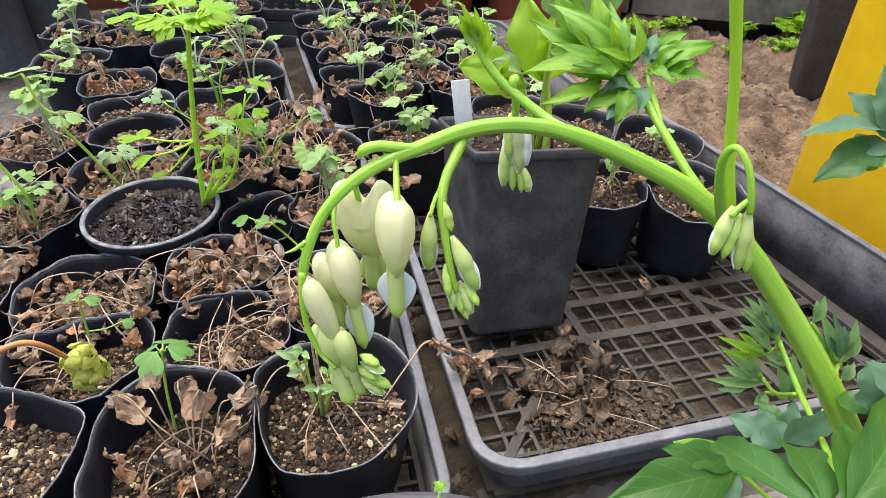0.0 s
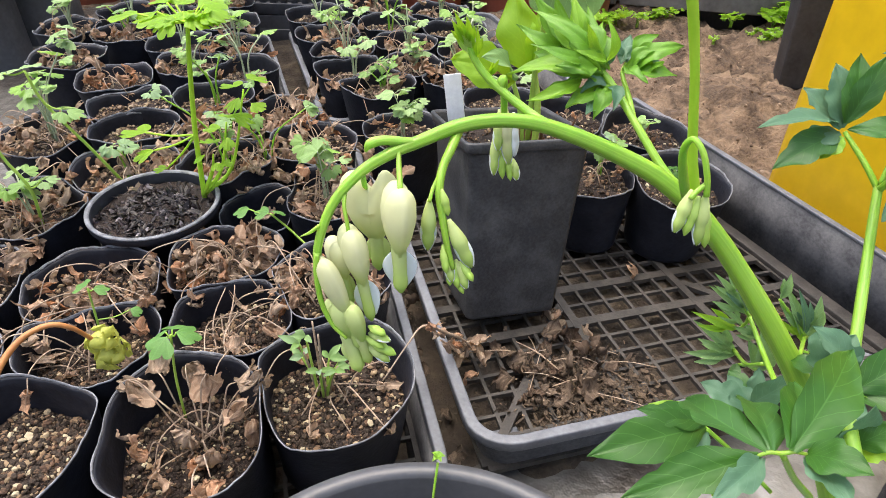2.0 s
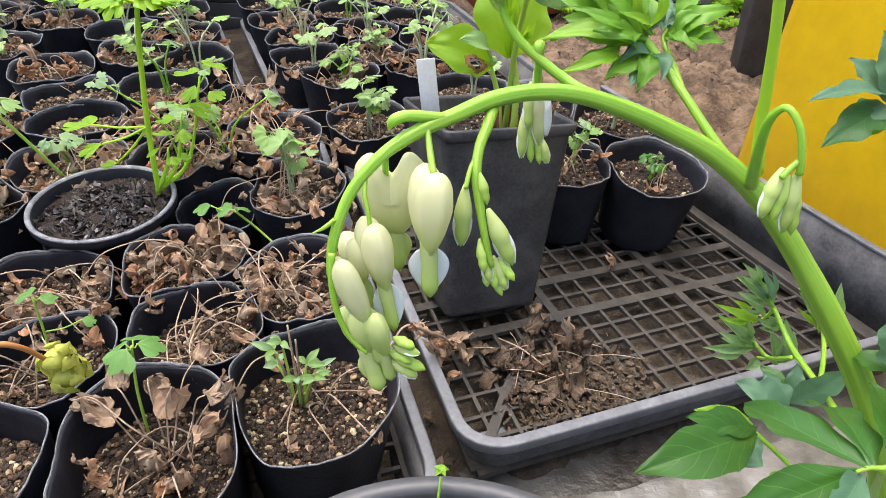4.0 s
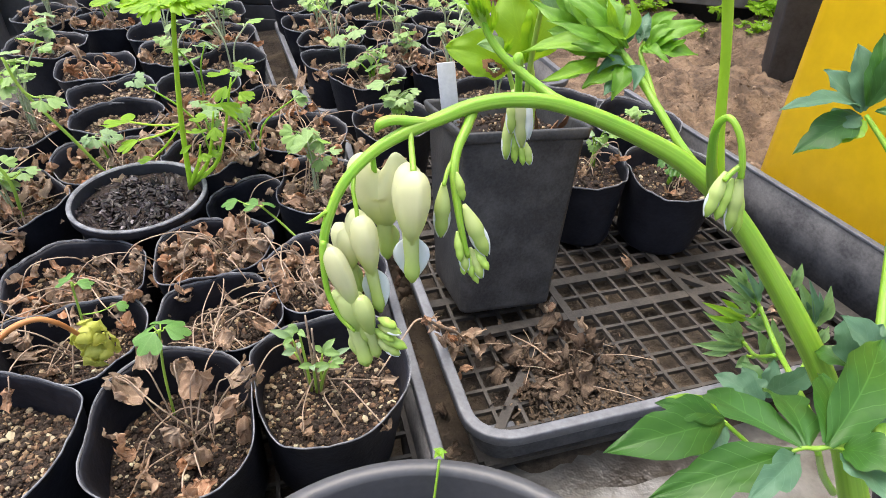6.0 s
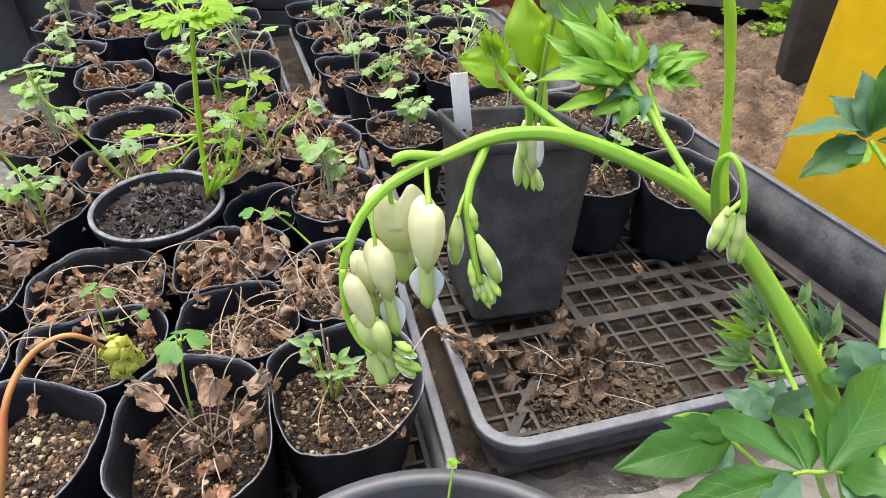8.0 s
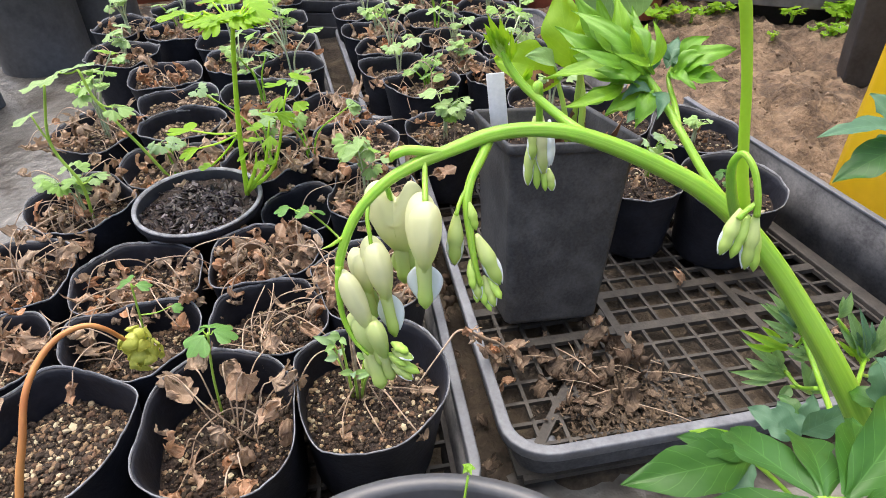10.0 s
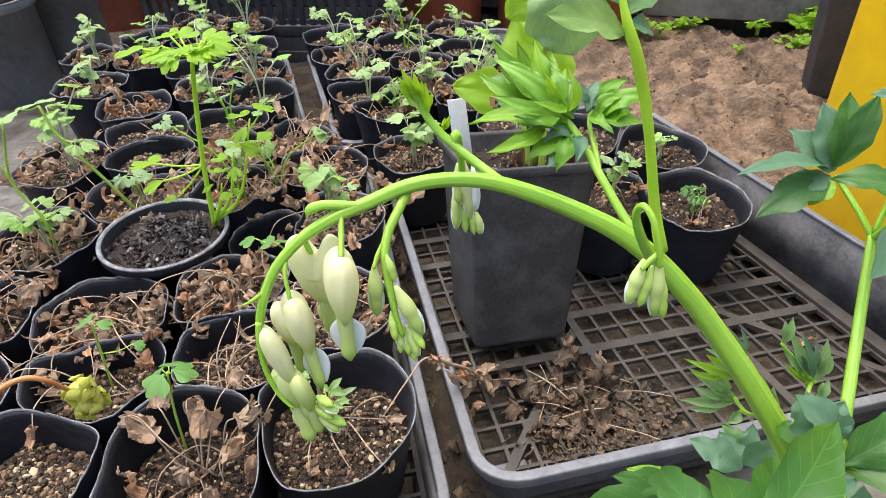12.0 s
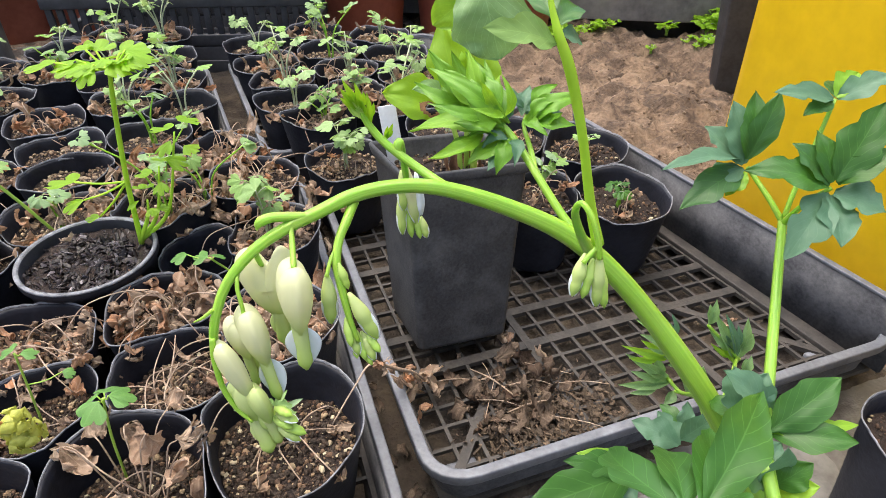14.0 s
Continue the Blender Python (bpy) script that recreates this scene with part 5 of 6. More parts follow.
frill(b2, (0.0717, 0.1840, 0.3418), (0.0607, 0.1860, 0.3530), 0.0071, "leaf", (-0.2, -0.6, 0.75))
frill(b2, (0.0727, 0.1840, 0.3431), (0.0635, 0.1800, 0.3574), 0.0030, "lime_leaf", (-0.2, -0.6, 0.75))
frill(b2, (0.0673, 0.1900, 0.3414), (0.0543, 0.1960, 0.3557), 0.0067, "fresh_lime", (-0.2, -0.6, 0.75))
frill(b2, (0.0664, 0.1900, 0.3422), (0.0617, 0.1920, 0.3606), 0.0047, "lime_leaf", (-0.2, -0.6, 0.75))
frill(b2, (0.0649, 0.1900, 0.3421), (0.0506, 0.2000, 0.3596), 0.0050, "fresh_lime", (-0.2, -0.6, 0.75))
frill(b2, (0.0660, 0.1920, 0.3404), (0.0576, 0.2000, 0.3591), 0.0044, "leaf", (-0.2, -0.6, 0.75))
frill(b2, (0.0717, 0.1850, 0.3413), (0.0524, 0.1880, 0.3596), 0.0047, "fresh_lime", (-0.2, -0.6, 0.75))
frill(b2, (0.0717, 0.1850, 0.3413), (0.0655, 0.1880, 0.3494), 0.0043, "blue_leaf", (-0.2, -0.6, 0.75))
frill(b2, (0.0734, 0.1830, 0.3399), (0.0601, 0.1760, 0.3370), 0.0062, "leaf", (-0.2, -0.3, 0.9))
frill(b2, (0.0738, 0.1830, 0.3396), (0.0660, 0.1720, 0.3380), 0.0046, "blue_leaf")
frill(b4, (0.0779, 0.1880, 0.3406), (0.0942, 0.1900, 0.3481), 0.0057, "fresh_lime")
frill(b4, (0.0786, 0.1900, 0.3425), (0.0872, 0.1960, 0.3478), 0.0065, "blue_leaf")
frill(b4, (0.0773, 0.1900, 0.3425), (0.0800, 0.1960, 0.3502), 0.0039, "blue_leaf", (-0.2, -0.6, 0.75))
frill(b4, (0.0775, 0.1880, 0.3413), (0.0869, 0.1820, 0.3465), 0.0047, "leaf")
blade(b1, (0.0324, 0.1740, 0.3519), (0.0276, 0.1720, 0.3598), 0.0028, "crown_leaf", (0.2, -0.9, 0.3), fold=0.8)
blade(b1, (0.0324, 0.1740, 0.3516), (0.0286, 0.1720, 0.3617), 0.0031, "crown_leaf", (0.2, -0.9, 0.3), fold=0.8)
blade(b1, (0.0329, 0.1740, 0.3519), (0.0314, 0.1720, 0.3610), 0.0028, "crown_leaf", (0.2, -0.9, 0.3), fold=0.8)
blade(b1, (0.0343, 0.1740, 0.3490), (0.0342, 0.1720, 0.3583), 0.0023, "crown_leaf", (0.2, -0.9, 0.3), fold=0.8)
blade(b1, (0.0330, 0.1740, 0.3505), (0.0291, 0.1720, 0.3568), 0.0034, "bud", (0.2, -0.9, 0.3), fold=0.8)
blade(b1, (0.0376, 0.1740, 0.3446), (0.0402, 0.1720, 0.3496), 0.0023, "crown_leaf", (0.2, -0.9, 0.3), fold=0.8)
# top leaf of the upright shoot
blade(b3, (0.0750, 0.1490, 0.3774), (0.0593, 0.1400, 0.3841), 0.0077, "young_leaf", (0, -0.7, 0.7))
blade(b3, (0.0759, 0.1500, 0.3787), (0.0820, 0.1540, 0.3756), 0.0048, "blue_leaf", (0.3, -0.5, 0.8))
blade(b3, (0.0752, 0.1510, 0.3800), (0.0817, 0.1600, 0.3817), 0.0066, "leaf")
blade(b3, (0.0746, 0.1520, 0.3818), (0.0710, 0.1650, 0.3869), 0.0077, "leaf", (-0.2, -0.6, 0.75))
# side shoot leaves
blade(b6, (0.1474, 0.1900, 0.3253), (0.1194, 0.1820, 0.3287), 0.0072, "blue_leaf", (0, -0.2, 1))
blade(b6, (0.1490, 0.1900, 0.3236), (0.1378, 0.1980, 0.3334), 0.0110, "blue_leaf")
blade(b6, (0.1493, 0.1900, 0.3236), (0.1459, 0.2000, 0.3405), 0.0132, "blue_leaf")
blade(b6, (0.1496, 0.1900, 0.3252), (0.1513, 0.1980, 0.3445), 0.0099, "leaf")
blade(b6, (0.1500, 0.1900, 0.3256), (0.1566, 0.1940, 0.3454), 0.0090, "leaf")
blade(b6, (0.1488, 0.1900, 0.3216), (0.1259, 0.1780, 0.3160), 0.0109, "leaf")
blade(b6, (0.1493, 0.1880, 0.3217), (0.1413, 0.1820, 0.3173), 0.0062, "lime_leaf")
blade(b6, (0.1494, 0.1900, 0.3220), (0.1336, 0.1840, 0.3197), 0.0088, "blue_leaf")
blade(b7, (0.1601, 0.1650, 0.3297), (0.1367, 0.1680, 0.3351), 0.0112, "leaf")
blade(b7, (0.1598, 0.1650, 0.3304), (0.1506, 0.1720, 0.3401), 0.0097, "leaf")
blade(b7, (0.1603, 0.1650, 0.3308), (0.1573, 0.1740, 0.3426), 0.0086, "leaf")
blade(b7, (0.1614, 0.1650, 0.3314), (0.1724, 0.1720, 0.3512), 0.0126, "leaf")
blade(b7, (0.1620, 0.1650, 0.3305), (0.1741, 0.1640, 0.3415), 0.0084, "leaf")
blade(b7, (0.1604, 0.1650, 0.3278), (0.1457, 0.1520, 0.3152), 0.0117, "blue_leaf")
blade(b7, (0.1614, 0.1650, 0.3269), (0.1586, 0.1500, 0.3201), 0.0119, "blue_leaf")
blade(b7, (0.1622, 0.1650, 0.3274), (0.1719, 0.1560, 0.3271), 0.0127, "blue_leaf")
blade(b8, (0.1706, 0.1900, 0.3443), (0.1508, 0.1880, 0.3489), 0.0083, "blue_leaf")
blade(b8, (0.1702, 0.1900, 0.3436), (0.1589, 0.1840, 0.3427), 0.0061, "leaf")
blade(b8, (0.1711, 0.1900, 0.3449), (0.1797, 0.1960, 0.3500), 0.0093, "lime_leaf")
blade(b8, (0.1717, 0.1900, 0.3442), (0.1837, 0.1880, 0.3529), 0.0086, "blue_leaf")
blade(b8, (0.1711, 0.1900, 0.3449), (0.1731, 0.1980, 0.3473), 0.0076, "leaf")


# ---- seedlings and withered plants ----
def fan_mesh(bm, lobes, half, teeth, cup, pleat, seed, nr=4, nt=24, deep=0.3):
    """A fan-shaped leaf 1 long, stalk end at the origin, facing up: rounded lobes with shallow teeth."""
    uvl = bm.loops.layers.uv.verify()
    ph = seed * 1.37
    rows = []
    for k in range(nt + 1):
        s = 2 * k / nt - 1
        a = s * half
        u = (0.5 * s + 0.5) * lobes
        q = abs(math.sin(math.pi * u))
        R = (1 - 0.25 * s * s) * (1 - deep * (1 - q ** 0.3)) * (1 + 0.06 * math.sin(2 * math.pi * u * teeth + ph) * q) * (1 + 0.1 * noise.noise(V(s * 2, seed, 0)))
        row = []
        for j in range(nr + 1):
            f = j / nr
            rr = max(0.02, f) * R
            z = cup * rr * rr * 0.5 + pleat * rr * math.cos(2 * math.pi * u) + 0.07 * rr * noise.noise(V(a * 2, f * 3, seed))
            row.append((bm.verts.new((rr * math.sin(a), rr * math.cos(a), z)), (0.25 * (u % 1 - 0.5) * f, f)))
        rows.append(row)
    for k in range(nt):
        for j in range(nr):
            c = (rows[k][j], rows[k + 1][j], rows[k + 1][j + 1], rows[k][j + 1])
            f = bm.faces.new([v for v, _ in c])
            for l, (_, uv) in zip(f.loops, c):
                l[uvl].uv = uv
    return bm


def tri_leaf(seed, lobes, mat, cup):
    """A leaf of one to three scalloped leaflets, 1 long."""
    rng = random.Random(seed)
    bm = bmesh.new()
    if lobes == 1:
        fan_mesh(bm, 3, 1.45, 2, -cup, -0.06, seed, deep=0.3)
    else:
        for i in range(3):
            a = (i - 1) * rng.uniform(1.0, 1.35)
            o = 0.22
            b = fan_mesh(bmesh.new(), 3, 1.15, 2, -cup, -0.05, seed + 7 * i, nt=15, nr=3, deep=0.24)
            k = (0.78 if i == 1 else 0.66) * rng.uniform(0.9, 1.08)
            join(bm, b, Matrix.Translation((o * math.sin(a), o * math.cos(a), 0)) @ Matrix.Rotation(-a, 4, "Z") @ Matrix.Rotation(rng.uniform(-0.45, 0.25), 4, "X") @ Matrix.Rotation(rng.uniform(-0.35, 0.35), 4, "Y") @ Matrix.Scale(k, 4))
            tube(bm, [(0, 0, 0, 0.03), (0.5 * o * math.sin(a), 0.5 * o * math.cos(a), 0.01, 0.028), (o * 1.2 * math.sin(a), o * 1.2 * math.cos(a), 0, 0.025)], 1, 4)
    return mesh_of("leaf", bm, M["young_leaf" if mat == "lime_leaf" else mat])


def crumpled_leaf(seed, mat="dry", curl=1.0):
    """A dried scalloped leaf, shrunk, folded and curled in on itself."""
    rng = random.Random(seed)
    bm = fan_mesh(bmesh.new(), (3, 5, 3, 4)[seed % 4], rng.uniform(1.0, 1.7), 2, 0.0, 0.14 * curl, seed, 7, 44, 0.4)
    c1, c2 = curl * rng.uniform(3.4, 6.0) * rng.choice((-1, 1)), curl * rng.uniform(2.0, 4.2) * rng.choice((-1, 1))
    for v in bm.verts:
        x, y, z = v.co
        rr = math.hypot(x, y)
        z += 0.075 * curl * rr * math.sin(11 * math.atan2(x, y + 0.15) + seed) + 0.05 * rr * rr * math.sin(23 * math.atan2(x, y + 0.15))
        t = c1 * x * (0.5 + 0.6 * y)
        q = V(math.sin(t) / c1 * 1.2, y, (1 - math.cos(t)) / c1 + z)
        t = c2 * q.y * (0.6 + 0.5 * q.y)
        q = V(q.x, math.sin(t) / c2 * (1 + 0.3 * q.z), (1 - math.cos(t)) / c2 + q.z * math.cos(t))
        v.co = q + 0.13 * noise.noise_vector(q * 3.5 + V(seed, 0, 0)) + 0.07 * noise.noise_vector(q * 9 + V(seed, 3, 0)) + 0.03 * noise.noise_vector(q * 22 + V(0, seed, 0))
    return mesh_of("withered_leaf", bm, M[mat])


DRY = [crumpled_leaf(s) for s in range(12)]
CRISP = [crumpled_leaf(s + 40, "dry", 0.85) for s in range(6)]
ROTTEN = [crumpled_leaf(s + 20, "litter_leaf", 0.7) for s in range(6)]
LEAVES = {m: [tri_leaf(s, (1, 1, 3, 1, 1, 3)[s], m, 0.3 + 0.1 * (s % 3)) for s in range(6)] for m in ("seedling", "lime_leaf", "leaf", "crown_leaf")}


CROWN = [mesh_of("leaf", fan_mesh(bmesh.new(), 3, 0.85 + 0.15 * k, 1, -0.55 + 0.35 * k, -0.03, k + 9, nr=5, nt=24, deep=0.30), M["crown_leaf"]) for k in range(3)]
ROUND = [mesh_of("leaf", fan_mesh(bmesh.new(), 3, 1.15, 1, -0.5 - 0.3 * k, -0.03, k + 3, deep=0.22), M["tiny_leaf"]) for k in range(3)]


def put(name, mesh, at, size, turn, parent, label=""):
    ob = new(name, mesh)
    ob.parent = parent
    ob.matrix_local = Matrix.LocRotScale(Vector(at) - origin_of(parent), Euler(turn), (size, size, size))
    return tagged(ob, label)


def withered(x, y, z, r, seed, leaves=10, stalks=6, size=0.013):
    rng = random.Random(seed * 13 + 5)
    t = thing("withered_plant", (x, y, z), "withered brown plant with curled leaves lying in its pot", "dead plant", "withered plants")
    cx, cy = x + 0.2 * r * math.cos(seed), y + 0.2 * r * math.sin(seed)
    for i in range(stalks):
        a, L = rng.uniform(0, 6.28), rng.uniform(0.8, 1.9) * r
        b = a + rng.uniform(-1.1, 1.1)
        h = rng.uniform(0.012, 0.042) if i % 3 else rng.uniform(0.002, 0.014)
        q = 0.22 * r * math.sqrt(rng.random()) if i % 2 else 0.7 * r * math.sqrt(rng.random())
        c = a + math.pi + rng.uniform(-0.9, 0.9)
        p0 = (cx + q * math.cos(c), cy + q * math.sin(c), z - 0.001, 0.0006)
        p1 = (p0[0] + 0.3 * L * math.cos(a), p0[1] + 0.3 * L * math.sin(a), z + 0.85 * h, 0.0005)
        p2 = (p1[0] + 0.4 * L * math.cos(b), p1[1] + 0.4 * L * math.sin(b), z + h, 0.00045)
        p3 = (p2[0] + 0.22 * L * math.cos(b + 0.3), p2[1] + 0.22 * L * math.sin(b + 0.3), z + max(0.002, h - rng.uniform(0.004, 0.018)), 0.0004)
        part("stalk", tube(bmesh.new(), [p0, p1, p2, p3], 5, 5), M["stalk"], t)
        if i < leaves:
            put("withered_leaf", rng.choice(DRY), p3[:3], size * rng.uniform(0.8, 1.5), (rng.uniform(-1.9, -0.4), rng.uniform(-0.7, 0.7), b - 1.57 + rng.uniform(-0.7, 0.7)), t)
    for i in range(max(0, leaves - stalks)):
        a, q = rng.uniform(0, 6.28), math.sqrt(rng.random()) * 0.9 * r
        f = 0.35 + 0.65 * noise.noise(V(9 * math.cos(a) * q / r, 3 * math.sin(a) * q / r, seed))
        put("withered_leaf", rng.choice(DRY), (x + q * math.cos(a), y + q * math.sin(a), z + rng.uniform(0.002, 0.016) + 0.006 * f), size * rng.uniform(0.55, 1.5), (rng.uniform(-1.2, 1.2), rng.uniform(-1.2, 1.2), rng.uniform(0, 6.28)), t)
    return t


def seedling(x, y, z, h, seed, stems=4, size=0.014, mat="seedling", spread=0.5, label="", lean=(0, 0), thick=0.0008, per=2):
    rng = random.Random(seed * 7 + 3)
    t = thing("seedling", (x, y, z), label or "young columbine-like seedling with small lobed leaves", "seedling", "seedlings")
    for i in range(stems):
        a = 6.28 * i / stems + rng.uniform(-0.6, 0.6)
        k = rng.uniform(0.55, 1.0) * h
        o = spread * k * rng.uniform(0.25, 0.8)
        e = V(x + o * math.cos(a) + lean[0] * k, y + o * math.sin(a) + lean[1] * k, z + k)
        m = V(x + 0.25 * o * math.cos(a) + 0.3 * lean[0] * k, y + 0.25 * o * math.sin(a) + 0.3 * lean[1] * k, z + 0.55 * k)
        st = part("stem", tube(bmesh.new(), [(x + 0.002 * math.cos(a), y + 0.002 * math.sin(a), z - 0.003, thick * 1.2), (*m, thick), (*e, thick * 0.7)], 5, 6), M["stem"] if mat != "seedling" else M["fuzzy_stem"], t)
        put("leaf", LEAVES[mat][rng.randrange(6)], e, size * rng.uniform(0.8, 1.25), (rng.uniform(-0.5, 0.3), rng.uniform(-0.5, 0.5), rng.uniform(0, 6.28)), t)
        for j in range(per):
            f = rng.uniform(0.45, 0.95)
            p = m.lerp(e, f)
            b = rng.uniform(0, 6.28)
            q = p + V(math.cos(b), math.sin(b), 0.5) * (size * 0.55)
            part("leaf_stalk", tube(bmesh.new(), [(*p, thick * 0.5), (*((p + q) / 2 + V(0, 0, 0.001)), thick * 0.45), (*q, thick * 0.4)], 2, 5), M["fuzzy_stem"], t)
            put("leaf", LEAVES[mat][rng.randrange(6)], q, size * rng.uniform(0.55, 1.0), (rng.uniform(-0.4, 0.3), rng.uniform(-0.4, 0.4), b - 1.57 + rng.uniform(-0.4, 0.4)), t)
    return t


# what grows, or has died, in each pot: kind, leaves or height
for i, (x, y, r, z) in enumerate(SOILS):
    if i == 4:
        withered(x, y, z, r * 0.95, i, 14, 16, 0.011)
    if i == 0:
        withered(x, y, z, r * 0.9, i, 5, 6, 0.010)
    if i in (0, 2, 4, 11, 17):
        continue
    if i >= 49:
        withered(x, y, z, r * 0.6, i, 9, 4, 0.009)
        continue
    if i in (1, 3, 5, 6, 7, 8, 9, 10, 12, 13, 14, 15, 16) or i % 3:
        withered(x, y, z, r * (1.1 if 0.34 < y < 0.66 else 0.9), i, {1: 9, 3: 6, 5: 64, 6: 66, 7: 54, 8: 36, 9: 58, 10: 40}.get(i, 42 if y < 0.7 else 16), {1: 5, 3: 6, 5: 15, 6: 15, 8: 9, 9: 13, 7: 12}.get(i, 11 if y < 0.7 else 6), 0.0155 if i == 1 else 0.0140 if y < 0.45 else 0.0155)
    if y > 0.68 and i < 49 and i not in (18, 22):
        seedling(x + 0.004, y, z, (0.045, 0.065, 0.085, 0.05, 0.075)[i % 5], i, 3 + i % 3, 0.0135, "lime_leaf" if i % 7 == 0 else "seedling", 0.62, thick=0.0011, per=1)


def crisp_leaves():
    """Larger crisp leaves of the withered plant in the front pot, some hung over its rim."""
    t = thing("withered_plant", (-0.126, 0.244, 0.075), "crisp brown withered leaves on thin stalks, hung over the pot rim", "dead plant", "withered plants")
    for k, (x, y, z, s, rx, rz) in enumerate(((-0.163, 0.262, 0.112, 0.021, -1.5, 1.2), (-0.150, 0.272, 0.108, 0.016, -0.8, 0.2), (-0.118, 0.268, 0.112, 0.018, -1.2, -0.3), (-0.099, 0.264, 0.110, 0.017, -1.3, -0.9),
                                             (-0.090, 0.250, 0.110, 0.019, -1.4, -1.5), (-0.122, 0.238, 0.098, 0.024, -0.6, 2.6), (-0.108, 0.226, 0.094, 0.020, -0.9, 3.6), (-0.100, 0.208, 0.096, 0.017, -1.2, 3.0),
                                             (-0.106, 0.192, 0.088, 0.019, -1.7, 3.3), (-0.142, 0.226, 0.092, 0.015, -0.5, 2.0), (-0.084, 0.272, 0.106, 0.016, -1.0, -2.0), (-0.136, 0.280, 0.106, 0.017, -1.1, 0.8), (-0.070, 0.300, 0.104, 0.014, -0.9, 1.0), (-0.112, 0.292, 0.108, 0.015, -0.7, -0.6))):
        put("withered_leaf", CRISP[k % 6], (x, y, z), s * 1.2, (rx, 0.3 * math.sin(k), rz), t)
        e = V(x, y, z)
        b = V(-0.122, 0.246, 0.070).lerp(V(x, y, 0.074), 0.3 + 0.25 * math.sin(2.3 * k))
        mid = b.lerp(e, 0.6) + V(0, 0, 0.012)
        part("stalk", tube(bmesh.new(), [(*b, 0.0006), (*mid, 0.0005), (*e, 0.0004)], 6, 5), M["stalk"], t)


crisp_leaves()


def single_shoot(base, pts, leaves, mat, label, thick=0.0014, name="seedling", stem="pale_stem"):
    """A hand-placed shoot: stem points, then leaves (place, size, turn)."""
    t = thing(name, base, label, "seedling", "seedlings")
    part("stem", tube(bmesh.new(), [(*base, thick * 1.1)] + [(*p, thick * (1 - 0.12 * k)) for k, p in enumerate(pts)], 6, 8), M[stem], t)
    for i, (p, size, rz, tilt) in enumerate(leaves):
        near = min(pts, key=lambda q: (Vector(q) - Vector(p)).length)
        if (Vector(near) - Vector(p)).length > 0.003:
            mid = (Vector(near) + Vector(p)) / 2 + V(0, 0, -0.002)
            part("leaf_stalk", tube(bmesh.new(), [(*near, min(thick, 0.0016) * 0.6), (*mid, min(thick, 0.0016) * 0.55), (*p, min(thick, 0.0016) * 0.5)], 3, 6), M[stem], t)
        put("leaf", ROUND[i % 3] if mat == "leaf" else CROWN[i % 3] if mat == "bright" else LEAVES[mat][i % 6], p, size, (tilt, 0.1 * (i % 3 - 1), radians(rz)), t)
    return t


def round_pot_seedling():
    y = 0.478
    base = (-0.187, y, 0.100)
    pts = [(-0.181, y, 0.165), (-0.172, y, 0.226), (-0.166, y, 0.258)]
    top = Vector(pts[-1])
    lv = []
    rng = random.Random(8)
    for i in range(19):
        a = 2.4 * i
        o = 0.004 + 0.019 * (i / 19) ** 0.7
        lv.append((top + V(o * math.cos(a), 0.8 * o * math.sin(a), 0.003 + 0.009 * rng.random()), rng.uniform(0.0145, 0.0205), math.degrees(a) - 90 + rng.uniform(-40, 40), rng.uniform(-0.5, 0.2)))
    lv += [(top + V(-0.034, -0.004, 0.006), 0.024, 80, -0.1), ((-0.222, y, 0.166), 0.024, 70, -0.2), ((-0.214, y - 0.01, 0.155), 0.018, 110, -0.1), ((-0.213, y, 0.132), 0.012, 90, 0.0)]
    t = single_shoot(base, pts, lv, "bright", "tall lime-green seedling in a pot of bark chips", 0.0021, stem="lime_stem")
    for k, (e, s) in enumerate((((-0.157, y + 0.01, 0.175), 0.019), ((-0.141, y + 0.02, 0.200), 0.020), ((-0.170, y, 0.150), 0.013))):
        part("stem", tube(bmesh.new(), [(base[0], base[1], 0.106, 0.0024), ((base[0] + e[0]) / 2 + 0.004, (base[1] + e[1]) / 2, 0.13, 0.0015), (e[0], e[1], e[2] - 0.003, 0.0007)], 5, 7), M["lime_stem"], t)
        for j in range(4):
            a = 1.6 * j + k
            put("leaf", CROWN[(j + k) % 3], (e[0] + 0.006 * math.cos(a), e[1] + 0.006 * math.sin(a), e[2] - 0.006 * j + 0.004), s * (1 - 0.1 * j), (-0.2, 0.1, a - 1.57), t)


round_pot_seedling()
seedling(-0.185, 0.545, 0.09, 0.095, 71, 4, 0.0125, "lime_leaf", 0.75, "leafy light green seedling in a black pot", thick=0.0009, per=1)
seedling(-0.150, 0.560, 0.09, 0.075, 72, 3, 0.0125, "lime_leaf", 0.9, "leafy light green seedling in a black pot", thick=0.0009, per=1)
seedling(-0.082, 0.495, 0.082, 0.075, 73, 4, 0.015, "seedling", 0.45, thick=0.0008, per=2)
seedling(-0.278, 0.530, 0.088, 0.04, 74, 3, 0.011, "lime_leaf", 0.5)
seedling(-0.385, 0.600, 0.09, 0.10, 75, 5, 0.015, "seedling", 0.6, thick=0.0009, per=2)
seedling(-0.335, 0.462, 0.086, 0.045, 76, 3, 0.014, "seedling", 0.5, lean=(-0.2, 0))
single_shoot((-0.325, 0.455, 0.086), [(-0.318, 0.45, 0.127), (-0.330, 0.45, 0.166), (-0.314, 0.45, 0.216)], [((-0.314, 0.45, 0.218), 0.020, 60, -0.1), ((-0.336, 0.45, 0.190), 0.018, 90, -0.2), ((-0.306, 0.45, 0.135), 0.014, -60, 0), ((-0.322, 0.45, 0.130), 0.014, 80, 0)], "seedling", "leggy pale seedling leaning out of its pot")
